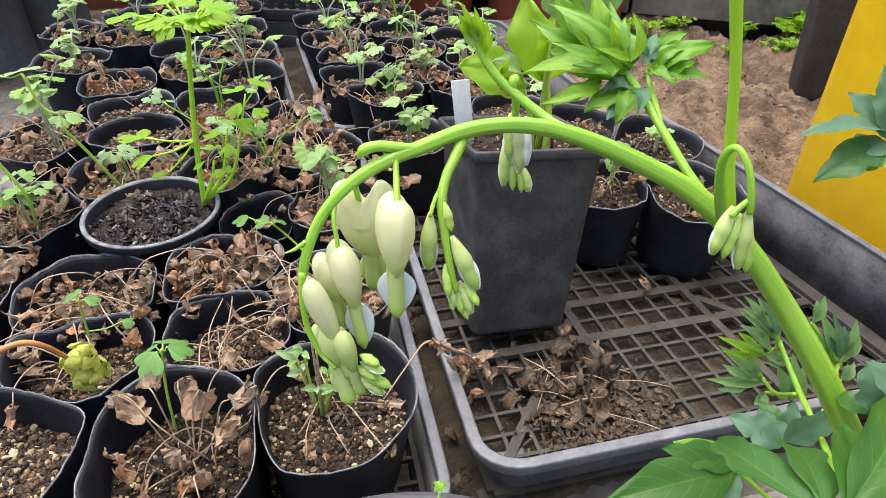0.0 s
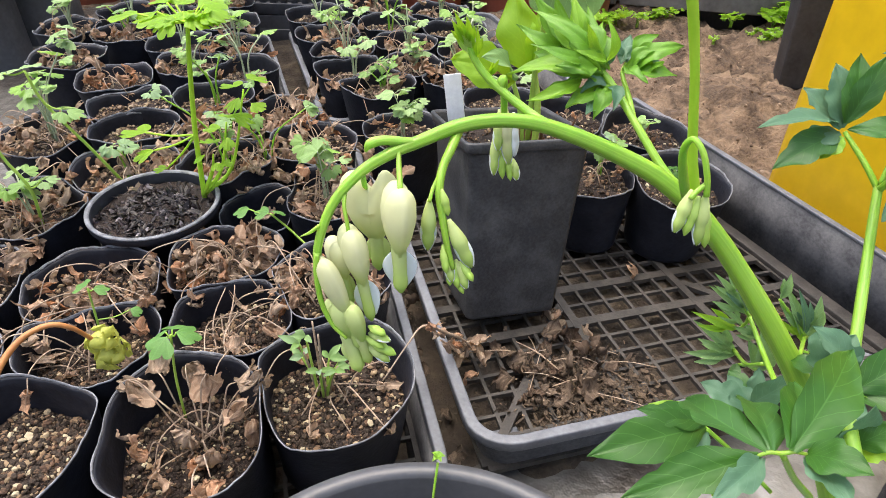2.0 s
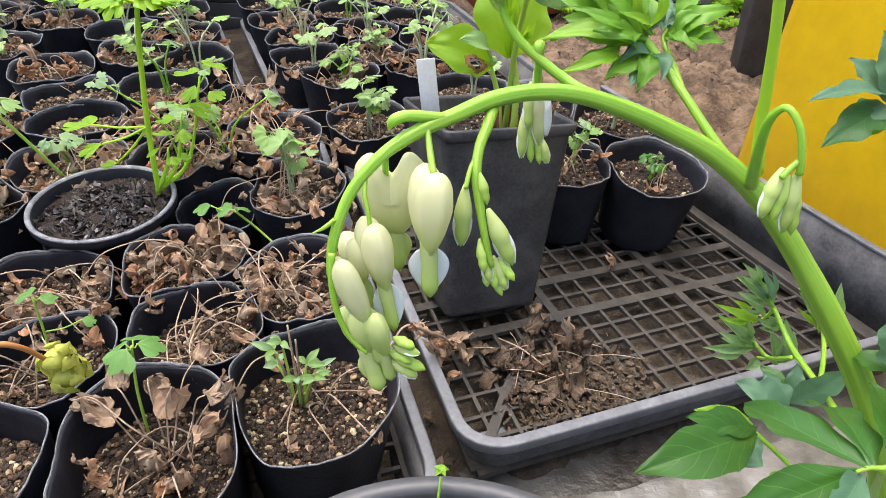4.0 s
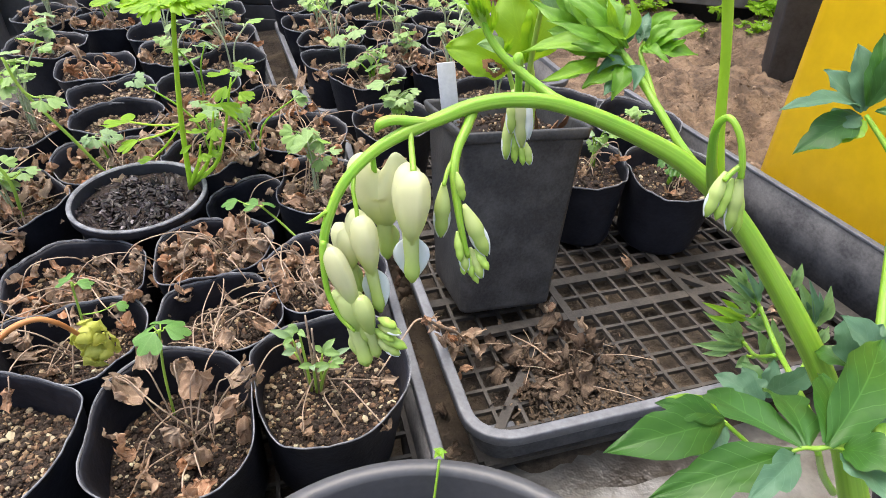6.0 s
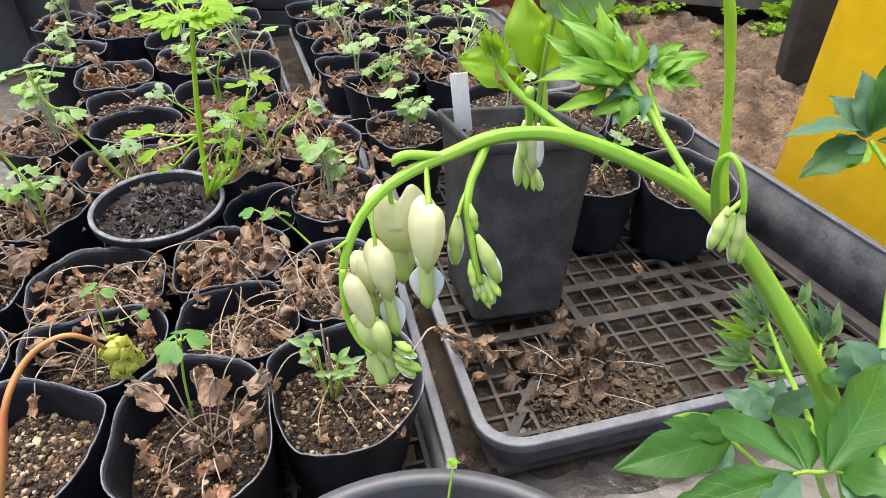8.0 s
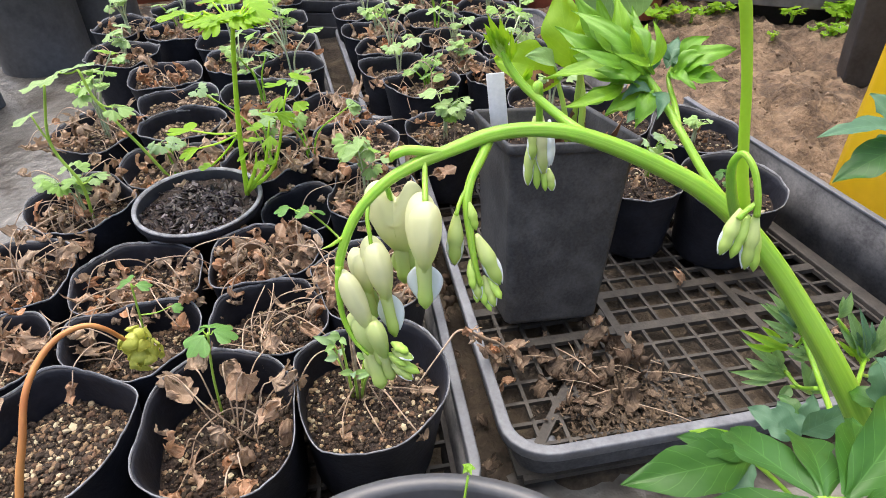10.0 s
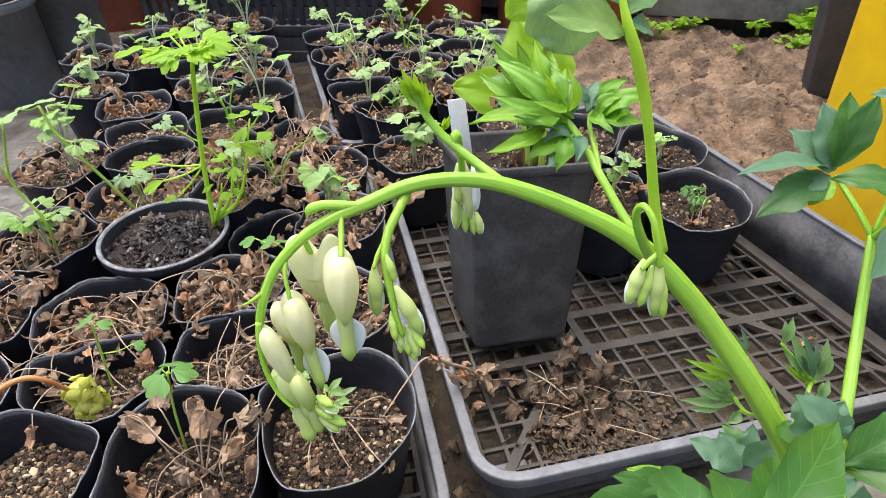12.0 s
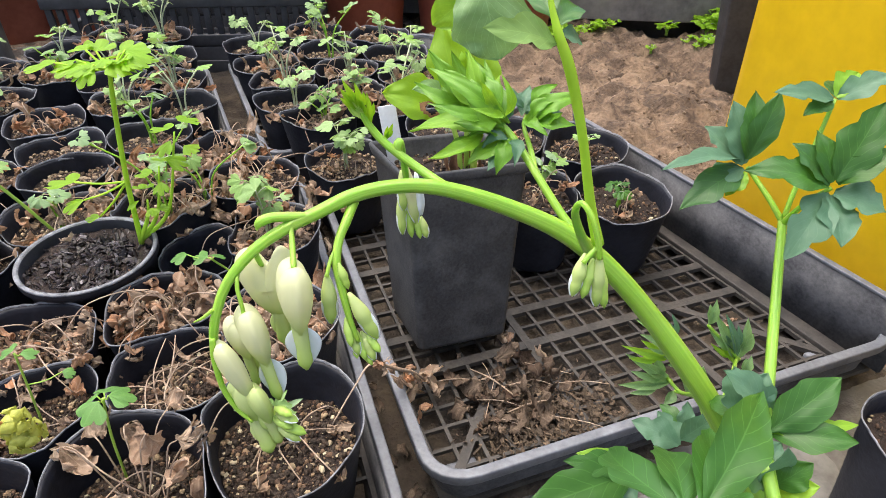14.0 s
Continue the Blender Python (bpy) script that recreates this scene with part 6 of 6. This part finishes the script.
single_shoot((-0.275, 0.515, 0.09), [(-0.290, 0.505, 0.135), (-0.312, 0.50, 0.180), (-0.318, 0.50, 0.208)], [((-0.318, 0.50, 0.21), 0.018, 30, -0.1), ((-0.336, 0.50, 0.205), 0.022, 100, -0.3), ((-0.300, 0.50, 0.175), 0.019, -80, -0.3)], "seedling", "leggy pale seedling leaning out of its pot")


def shoot_cluster(x, y, z):
    """A tuft of slender new shoots out of a tan crown."""
    rng = random.Random(4)
    t = thing("seedling", (x, y, z), "tuft of slender fresh shoots in a pebbly pot", "seedling", "seedlings")
    for k in range(11):
        a = 6.28 * k / 11 + rng.uniform(-0.3, 0.3)
        h = rng.uniform(0.022, 0.062)
        o = rng.uniform(0.006, 0.022)
        b = V(x + 0.004 * math.cos(a), y + 0.003 * math.sin(a), z - 0.002)
        e = V(x + o * math.cos(a), y + 0.7 * o * math.sin(a), z + h)
        part("stem", tube(bmesh.new(), [(*b, 0.0011), (*(b.lerp(e, 0.5) + V(0, 0, 0.004)), 0.0009), (*e, 0.0006)], 4, 6), M["stalk" if k % 3 == 0 else "pale_stem"], t)
        for j in range(0 if k % 3 == 0 else 3):
            d = V(math.cos(a + 1.3 * (j - 1)), 0.7 * math.sin(a + 1.3 * (j - 1)), 0.25 + 0.3 * (j == 1))
            part("leaf", blade_mesh(bmesh.new(), e, e + d * rng.uniform(0.008, 0.013), rng.uniform(0.0035, 0.0055), (0, -0.5, 0.85), 0.5, 0, nv=8, nu=3, seed=k + j, wave=0.15, arch=0.1, droop=0.2, blunt=0.8), M["young_leaf"], t)


shoot_cluster(-0.052, 0.285, 0.078)
single_shoot((-0.138, 0.264, 0.072), [(-0.134, 0.263, 0.115), (-0.1275, 0.262, 0.152)], [((-0.1275 + 0.003 * math.cos(a), 0.262 + 0.003 * math.sin(a), 0.153), 0.0135, math.degrees(a) - 90, -0.25) for a in (0.3, 1.6, 2.9, 4.3)], "leaf", "tiny four-leaved seedling among withered leaves", 0.0008)
single_shoot((-0.208, 0.311, 0.079), [(-0.203, 0.31, 0.115), (-0.200, 0.31, 0.143)], [((-0.200, 0.31, 0.145), 0.010, 70, -0.1), ((-0.197, 0.31, 0.142), 0.009, -60, 0), ((-0.178, 0.31, 0.125), 0.007, -80, 0)], "leaf", "tiny green seedling in a gritty pot", 0.0008)
single_shoot((-0.080, 0.420, 0.088), [(-0.100, 0.428, 0.106), (-0.112, 0.422, 0.126)], [((-0.113, 0.422, 0.127), 0.012, 80, 0.1), ((-0.128, 0.422, 0.130), 0.012, 100, 0.1), ((-0.108, 0.42, 0.128), 0.010, -20, 0)], "leaf", "small green shoot reaching over a pot rim", 0.0009)
seedling(0.250, 0.532, 0.088, 0.026, 78, 3, 0.010, "leaf", 0.5, "small sprouting seedling in a gritty pot")
seedling(0.240, 0.632, 0.09, 0.03, 79, 3, 0.010, "seedling", 0.5, "small sprouting seedling in a gritty pot")
seedling(0.180, 0.560, 0.088, 0.045, 80, 3, 0.012, "lime_leaf", 0.4)
seedling(-0.020, 0.622, 0.092, 0.06, 81, 4, 0.016, "seedling", 0.6)


def crozier():
    """A rust-coloured bent stalk with a crinkled unfolding leaf."""
    t = thing("unfolding_leaf_stalk", (-0.139, 0.09, 0.1), "rust-coloured bent stalk with a crinkled yellow-green leaf", "seedling")
    m = material("rusty_stalk", (0.42, 0.17, 0.05), 0.5)
    link(m, ramp(m, noise_of(m, 40), [(0.3, (0.3, 0.1, 0.03)), (0.7, (0.5, 0.24, 0.07))]), shader(m).inputs["Base Color"])
    part("stalk", tube(bmesh.new(), [(-0.139, 0.092, 0.102, 0.0016), (-0.136, 0.114, 0.165, 0.0015), (-0.131, 0.128, 0.205, 0.0014), (-0.127, 0.138, 0.226, 0.0013), (-0.126, 0.147, 0.239, 0.0012), (-0.1245, 0.157, 0.2455, 0.0012), (-0.120, 0.165, 0.2495, 0.0011), (-0.113, 0.170, 0.2505, 0.001), (-0.108, 0.173, 0.246, 0.0009), (-0.1055, 0.177, 0.236, 0.0008)], 8, 10), m, t)
    bm = bmesh.new()
    rng = random.Random(41)
    for c, rx, rz, count in ((V(-0.1025, 0.180, 0.2255), 0.0055, 0.0053, 13), (V(-0.1035, 0.179, 0.2345), 0.0047, 0.0041, 9)):
        b = bmesh.new()
        bmesh.ops.create_icosphere(b, subdivisions=2, radius=1)
        for v in b.verts:
            v.co = V(v.co.x * rx * 0.86, v.co.y * rx * 0.86, v.co.z * rz * 0.9) + c
        join(bm, b)
        for k in range(count):
            zz = 0.95 - 1.7 * (k + 0.5) / count
            a = 2.4 * k + rng.uniform(-0.3, 0.3)
            q = math.sqrt(1 - zz * zz)
            n = V(q * math.cos(a), q * math.sin(a), zz)
            side = V(-math.sin(a), math.cos(a), 0)
            up = n.cross(side).normalized() * -1 if n.cross(side).z < 0 else n.cross(side).normalized()
            up = (up + side * rng.uniform(-0.5, 0.5)).normalized()
            o = c + V(n.x * rx, n.y * rx, n.z * rz) * 0.82
            L = rng.uniform(0.0042, 0.0058)
            blade_mesh(bm, o - up * L * 0.55, o + up * L * 0.5 + n * 0.0012, L * 1.15, n, -0.25, 0, nv=7, nu=4, seed=k, arch=0.3, wave=0.25, blunt=0.35)
    part("crinkled_leaf", bm, M["curl"], t, "tightly crinkled yellow-green leaf")


crozier()
soft_pot(0.363, 0.230, 0.049, 98, 0.1, 0.006, 0.016, "soft black vinyl pot beside the empty tray", 400)
soft_pot(-0.139, 0.088, 0.046, 99, 0.115, 0.004, 0.014, "soft black vinyl pot with a rusty bent stalk", 60)


def sprout():
    t = thing("sprout", (0.026, 0.160, 0.125), "tiny curled yellow-green sprout in the grey pot", "seedling")
    part("stem", tube(bmesh.new(), [(0.024, 0.158, 0.122, 0.0006), (0.024, 0.166, 0.145, 0.0006), (0.026, 0.175, 0.164, 0.0006)], 5, 6), M["stem"], t)
    for k in range(5):
        a = 1.3 * k
        c = V(0.026, 0.176, 0.1665)
        d = V(math.cos(a), math.sin(a), 0.5 - 0.3 * (k % 2))
        part("leaflet", blade_mesh(bmesh.new(), c - d * 0.0012, c + d * 0.0032, 0.0034, (0, 0, 1), 0.8, 0, nv=5, nu=2, seed=k, arch=0.4, wave=0.15), M["lime_leaf"], t)


sprout()


def leaf_with_hole(t, base, tip, width, n):
    """A broad pale leaf with a withered hole near its tip."""
    bm = blade_mesh(bmesh.new(), base, tip, width, n, 0.3, 0, 34, 16, seed=3.3, wave=0.16, arch=0.12, round_=1.05, blunt=0.6)
    uvl = bm.loops.layers.uv.active
    L = (Vector(tip) - Vector(base)).length
    brown, gone = [], []
    for f in bm.faces:
        u = sum(l[uvl].uv.x for l in f.loops) / len(f.loops) * 2 * L / width
        v = sum(l[uvl].uv.y for l in f.loops) / len(f.loops)
        r = math.hypot((u + 0.42) / 0.34, (v - 0.34) / 0.15) + 0.25 * noise.noise(V(u * 5, v * 9, 1))
        if r < 0.75:
            gone.append(f)
        elif r < 1.25:
            brown.append(f)
    edge = bmesh.new()
    for f in brown:
        edge.faces.new([edge.verts.new(v.co) for v in f.verts])
    bmesh.ops.remove_doubles(edge, verts=edge.verts[:], dist=1e-6)
    bmesh.ops.delete(bm, geom=gone + brown, context="FACES")
    leaf = part("leaf", bm, M["crown_leaf"], t, "lime leaf with a browned hole")
    part("browned_edge", edge, M["sheath"], leaf, "dry brown edge of the hole")


def hosta():
    t = thing("broadleaf_seedling", (0.090, 0.462, 0.168), "broad-leaved green seedling with a browned hole in one leaf", "plant")
    for a, b, c, r in (((0.087, 0.464, 0.164), (0.084, 0.465, 0.196), (0.076, 0.468, 0.222), 0.0024), ((0.097, 0.460, 0.164), (0.096, 0.462, 0.205), (0.091, 0.466, 0.232), 0.0028), ((0.092, 0.470, 0.164), (0.091, 0.455, 0.245), (0.0906, 0.4020, 0.3320), 0.0022)):
        part("stem", tube(bmesh.new(), [(*a, r), (*b, r * 0.9), (*c, r * 0.7)], 6, 9), M["pale_stem"], t)
    leaf_with_hole(t, (0.078, 0.468, 0.222), (0.030, 0.452, 0.244), 0.034, (0, -0.75, 0.65))
    # the two upright crown_leaf blades have their backlight in the brighter lime
    for b, e, w, mt, n in (((0.090, 0.466, 0.228), (0.104, 0.478, 0.278), 0.034, "crown_leaf", (0.2, -1, 0.2)), ((0.090, 0.466, 0.228), (0.072, 0.482, 0.282), 0.032, "crown_leaf", (-0.4, -0.9, 0.3)), ((0.0903, 0.4000, 0.3331), (0.1032, 0.3950, 0.2845), 0.047, "shoot_leaf", (-0.15, -0.95, 0.3)), ((0.0918, 0.4100, 0.3229), (0.0630, 0.4100, 0.3024), 0.026, "lime_leaf", (0, -0.9, 0.4)), ((0.076, 0.468, 0.222), (0.054, 0.440, 0.252), 0.022, "shoot_leaf", (0, -0.5, 0.8))):
        part("leaf", blade_mesh(bmesh.new(), b, e, w, n, 0.3, 0, 18, 6, seed=w * 900, wave=0.2, arch=0.14, round_=1.0, blunt=0.62), M[mt], t)
    for k in range(9):
        a = 0.75 * k
        b = V(0.092 + 0.007 * math.cos(a), 0.463 + 0.005 * math.sin(a), 0.163)
        part("dry_sheath", blade_mesh(bmesh.new(), b, b + V(0.014 * math.cos(a) + 0.003 * k - 0.010, 0.008 * math.sin(a) - 0.012, 0.020 + 0.009 * (k % 3)), 0.009, (math.cos(a), math.sin(a) - 0.6, 0.2), 0.7, 0, 10, 3, seed=k * 3.3, wave=0.3), M["sheath"], t, "papery brown leaf sheath")


hosta()


def plant_label():
    t = thing("plant_label", (0.033, 0.487, 0.15), "blank white plastic plant label stuck in a pot", "plant label")
    m = Matrix.Translation((0.0315, 0.484, 0.146)) @ Matrix.Rotation(radians(-7), 4, "Y") @ Matrix.Rotation(radians(-4), 4, "X")
    bm = bmesh.new()
    box(bm, (0, 0, 0), (0.0142, 0.0009, 0.071), m, 0.0004)
    part("tag", bm, M["label"], t)


plant_label()


# ---- litter on the empty tray ----
def litter():
    rng = random.Random(21)
    base = Matrix.Translation((0.05, 0.25, 0)) @ Matrix.Rotation(radians(15.5), 4, "Z")
    for i in range(70):
        p = base @ V(max(0.05, rng.gauss(0.098, 0.022)), max(0.03, rng.gauss(0.080, 0.020)), MESH_Z + rng.uniform(0.001, 0.007))
        t = thing("dead_leaf", p, "crumbled brown dead leaf on the tray mesh", "dead leaf", "dead leaves")
        put("blade", ROTTEN[i % 6], p, rng.uniform(0.008, 0.020), (rng.uniform(-0.45, 0.45), rng.uniform(-0.45, 0.45), rng.uniform(0, 6.28)), t)
    for x, y, s in ((0.205, 0.474, 0.018), (0.128, 0.423, 0.02), (0.122, 0.418, 0.016), (0.32, 0.40, 0.016), (0.33, 0.42, 0.013), (0.15, 0.40, 0.012), (0.052, 0.362, 0.026), (0.060, 0.345, 0.024), (0.044, 0.375, 0.018), (0.056, 0.335, 0.022)):
        t = thing("dead_leaf", (x, y, MESH_Z), "crisp tan dead leaf on the tray mesh", "dead leaf", "dead leaves")
        put("blade", DRY[int(x * 1000) % 12], (x, y, MESH_Z + (0.016 if x < 0.07 else 0.004)), s, (0.3, 0.5, 20 * x), t)
    for i in range(13):
        p = base @ V(rng.uniform(0.03, 0.17), rng.uniform(0.03, 0.12), MESH_Z + rng.uniform(0.004, 0.010))
        a = rng.uniform(-0.5, 0.8) if i % 3 else rng.uniform(0, 6.28)
        L = rng.uniform(0.015, 0.06)
        t = thing("straw", p, "thin dry straw lying on the tray mesh", "straw", "dry straws")
        k = 0.9 if i < 4 else 0.5
        part("stalk", tube(bmesh.new(), [(p.x, p.y, p.z, 0.0006 * k), (p.x + 0.5 * L * math.cos(a), p.y + 0.5 * L * math.sin(a), p.z + rng.uniform(-0.001, 0.004), 0.0007 * k), (p.x + L * math.cos(a), p.y + L * math.sin(a), p.z - 0.002, 0.0004)], 4, 5), M["stalk"], t)
    bm = bmesh.new()
    for i in range(1700):
        q = base @ V(max(0.016, rng.gauss(0.112, 0.028)), max(0.016, rng.gauss(0.052, 0.020)), MESH_Z + rng.uniform(-0.003, 0.003))
        s = 0.0005 + 0.0019 * rng.random() ** 2
        m = Matrix.Translation(q) @ Euler([rng.uniform(-0.8, 0.8), rng.uniform(-0.8, 0.8), rng.uniform(0, 6)]).to_matrix().to_4x4() @ Matrix.Diagonal((s * rng.uniform(0.6, 2.6), s, s * 0.22, 1))
        vs = [bm.verts.new(m @ (c * rng.uniform(0.5, 1.4))) for c in ICO[0]]
        for f in ICO[1]:
            bm.faces.new([vs[k] for k in f])
    tagged(part("leaf_crumbs", bm, M["litter"], smooth=False), "brown crumbled leaf litter on the tray mesh", "leaf litter", kind="stuff")
    for i in range(34):
        f = rng.random()
        p = V(0.040, 0.245, 0) .lerp(V(-0.072, 0.69, 0), f) + V(rng.uniform(-0.006, 0.006), 0, rng.uniform(0.006, 0.03))
        t = thing("dead_leaf", p, "brown dead leaf fallen between the trays", "dead leaf", "dead leaves")
        put("blade", ROTTEN[i % 6], p, rng.uniform(0.010, 0.02), (rng.uniform(-0.6, 0.6), rng.uniform(-0.6, 0.6), rng.uniform(0, 6.28)), t)
    # withered runner hung over the rim
    t = thing("withered_runner", (0.01, 0.31, 0.1), "withered brown stalk draped across the tray rims", "dead plant")
    part("stalk", tube(bmesh.new(), [(-0.012, 0.286, 0.088, 0.0005), (0.004, 0.305, 0.104, 0.0006), (0.014, 0.318, 0.108, 0.0008), (0.030, 0.333, 0.086, 0.0014), (0.042, 0.347, 0.066, 0.001), (0.05, 0.358, 0.045, 0.0008)], 6, 6), M["stalk"], t)
    for k in range(9):
        put("withered_leaf", DRY[k % 8], (0.016 + 0.004 * k, 0.318 + 0.005 * k, 0.104 - 0.0075 * k), 0.010 + 0.001 * k, (0.8 - 0.2 * k, 0.5, 0.7 * k), t)


litter()


# ---- behind the trays ----
def crate():
    t = thing("plastic_crate", (-0.4, 1.3, 0), "black slatted plastic harvest crate behind the trays", "crate")
    m = Matrix.Translation((-0.555, 1.150, 0.0)) @ Matrix.Rotation(radians(-2), 4, "Z")
    W, D, Hh = 0.45, 0.20, 0.30
    for j, z in enumerate((0.0, 0.055, 0.12, 0.2, 0.28)):
        for y in (0.0, D - 0.012):
            bm = bmesh.new()
            box(bm, (0, y, z), (W, y + 0.012, z + (0.02 if j % 4 else 0.03)), m, 0.002)
            part("rail", bm, M["crate"], t)
        for x in (0.0, W - 0.012):
            bm = bmesh.new()
            box(bm, (x, 0.012, z), (x + 0.012, D - 0.012, z + (0.02 if j % 4 else 0.03)), m, 0.002)
            part("rail", bm, M["crate"], t)
    for i in range(24):
        x = 0.004 + (W - 0.018) * i / 23
        for y in (0.003, D - 0.009):
            bm = bmesh.new()
            box(bm, (x, y, 0.02), (x + 0.011, y + 0.006, Hh - 0.01), m, 0.001)
            part("slat", bm, M["crate"], t)
    for y in (0.001, D - 0.011):
        bm = bmesh.new()
        box(bm, (0.013, y, 0.002), (W - 0.013, y + 0.010, 0.054), m, 0.002)
        part("skirt", bm, M["crate"], t)
    bm = bmesh.new()
    box(bm, (0.013, 0.012, 0.004), (W - 0.013, D - 0.012, 0.012), m)
    part("floor", bm, M["crate"], t)


crate()
for x, y, r, h, m, lab in ((-0.735, 1.40, 0.085, 0.17, "terracotta", "terracotta-coloured plastic pot behind the trays"), (-0.03, 1.385, 0.10, 0.19, "terracotta", "terracotta-coloured plastic pot behind the trays"),
                           (0.165, 1.37, 0.095, 0.19, "terracotta", "terracotta-coloured plastic pot behind the trays"), (-0.60, 1.41, 0.05, 0.10, "terracotta", "small terracotta-coloured plastic pot"),
                           (-0.742, 1.020, 0.078, 0.160, "back_pot", "large black plastic pot with green foliage"), (-0.715, 1.170, 0.072, 0.15, "back_pot", "large black plastic pot with stubs"), (-0.88, 1.18, 0.09, 0.17, "back_pot", "large black plastic pot"),
                           (0.30, 1.335, 0.06, 0.11, "terracotta", "small terracotta-coloured plastic pot")):
    stiff_pot("plastic_pot", x, y, r, 0.0, h, M[m], lab, 0.02, None, 0, 0.004, 0.9 if m == "back_pot" else 0.78, 40, (0.0, 0.0))
for i, (x, y, z, h, s) in enumerate(((-0.775, 1.0, 0.14, 0.045, 0.05), (-0.735, 1.01, 0.14, 0.04, 0.045), (-0.75, 1.04, 0.14, 0.06, 0.05), (-0.715, 1.17, 0.13, 0.05, 0.035))):
    seedling(x, y, z, h, 200 + i, 5, s, "lime_leaf", 0.9, "bushy light green plant in a black pot", thick=0.002, per=2)


def trough():
    t = thing("planter_trough", (-0.80, 0.80, 0), "blue-grey plastic planter trough of trailing seedlings", "planter")
    m = Matrix.Translation((-0.690, 0.60, 0.004)) @ Matrix.Rotation(radians(3), 4, "Z")
    for lo, hi in (((-0.30, 0, 0), (0, 0.012, 0.12)), ((-0.30, 0.233, 0), (0, 0.245, 0.12)), ((-0.012, 0.012, 0), (0, 0.233, 0.12)), ((-0.30, 0.012, 0), (-0.288, 0.233, 0.12))):
        bm = bmesh.new()
        box(bm, lo, hi, m, 0.003)
        part("wall", bm, M["trough"], t)
    for lo, hi in (((-0.306, -0.006, 0.118), (0.006, 0.012, 0.13)), ((-0.306, 0.233, 0.118), (0.006, 0.251, 0.13)), ((-0.012, 0.012, 0.118), (0.006, 0.233, 0.13)), ((-0.306, 0.012, 0.118), (-0.288, 0.233, 0.13))):
        bm = bmesh.new()
        box(bm, lo, hi, m, 0.003)
        part("lip", bm, M["trough"], t)
    bm = bmesh.new()
    box(bm, (-0.29, 0.01, 0.006), (-0.01, 0.235, 0.105), m)
    part("soil", bm, M["soil"], t)
    for i in range(10):
        q = m @ V(-0.02 - 0.03 * (i % 2), 0.02 + 0.023 * i, 0.105)
        seedling(q.x, q.y, q.z, 0.065, 300 + i, 3, 0.014, "lime_leaf", 1.1, "trailing pale green seedling in a trough", lean=(0.5, -0.1))


trough()


def weed(x, y, s, seed):
    t = seedling(x, y, 0.004, s, seed, 5, s * 0.5, "crown_leaf", 1.0, "small light green weed growing in bare earth", thick=0.0008)
    return t


for i, (x, y, s) in enumerate(((0.672, 1.285, 0.040), (0.697, 1.29, 0.044), (0.685, 1.30, 0.038), (0.59, 1.29, 0.026), (0.615, 1.20, 0.010), (0.632, 1.215, 0.012), (0.600, 1.225, 0.011), (0.648, 1.235, 0.014), (0.622, 1.245, 0.012), (0.463, 1.31, 0.03), (0.44, 1.31, 0.02), (0.523, 1.19, 0.012), (0.63, 1.21, 0.02), (0.66, 1.22, 0.02), (0.36, 1.29, 0.03), (0.33, 1.26, 0.035), (0.40, 1.28, 0.025))):
    weed(x, y, s, 500 + i)


def film(name, x0, y0, w, d, turn, seed):
    """A crumpled piece of clear plastic film lying on the ground."""
    bm = bmesh.new()
    n = 40
    m = Matrix.Translation((x0, y0, 0.009)) @ Matrix.Rotation(radians(turn), 4, "Z")
    g = [[bm.verts.new(m @ V(w * i / n + 0.006 * noise.noise(V(j * 0.3, seed, 0)), d * j / n + 0.008 * noise.noise(V(i * 0.3, seed, 4)), 0.004 * abs(noise.fractal(V(i * 0.22, j * 0.22, seed), 1, 2, 4)))) for i in range(n + 1)] for j in range(n + 1)]
    for j in range(n):
        for i in range(n):
            bm.faces.new((g[j][i], g[j][i + 1], g[j + 1][i + 1], g[j + 1][i]))
    t = thing(name, (x0, y0, 0.009), "crumpled greyish clear plastic film on the ground", "plastic film")
    part("sheet", bm, M["film"], t)


film("plastic_film", 0.06, 0.06, 0.34, 0.165, 15, 1.0)
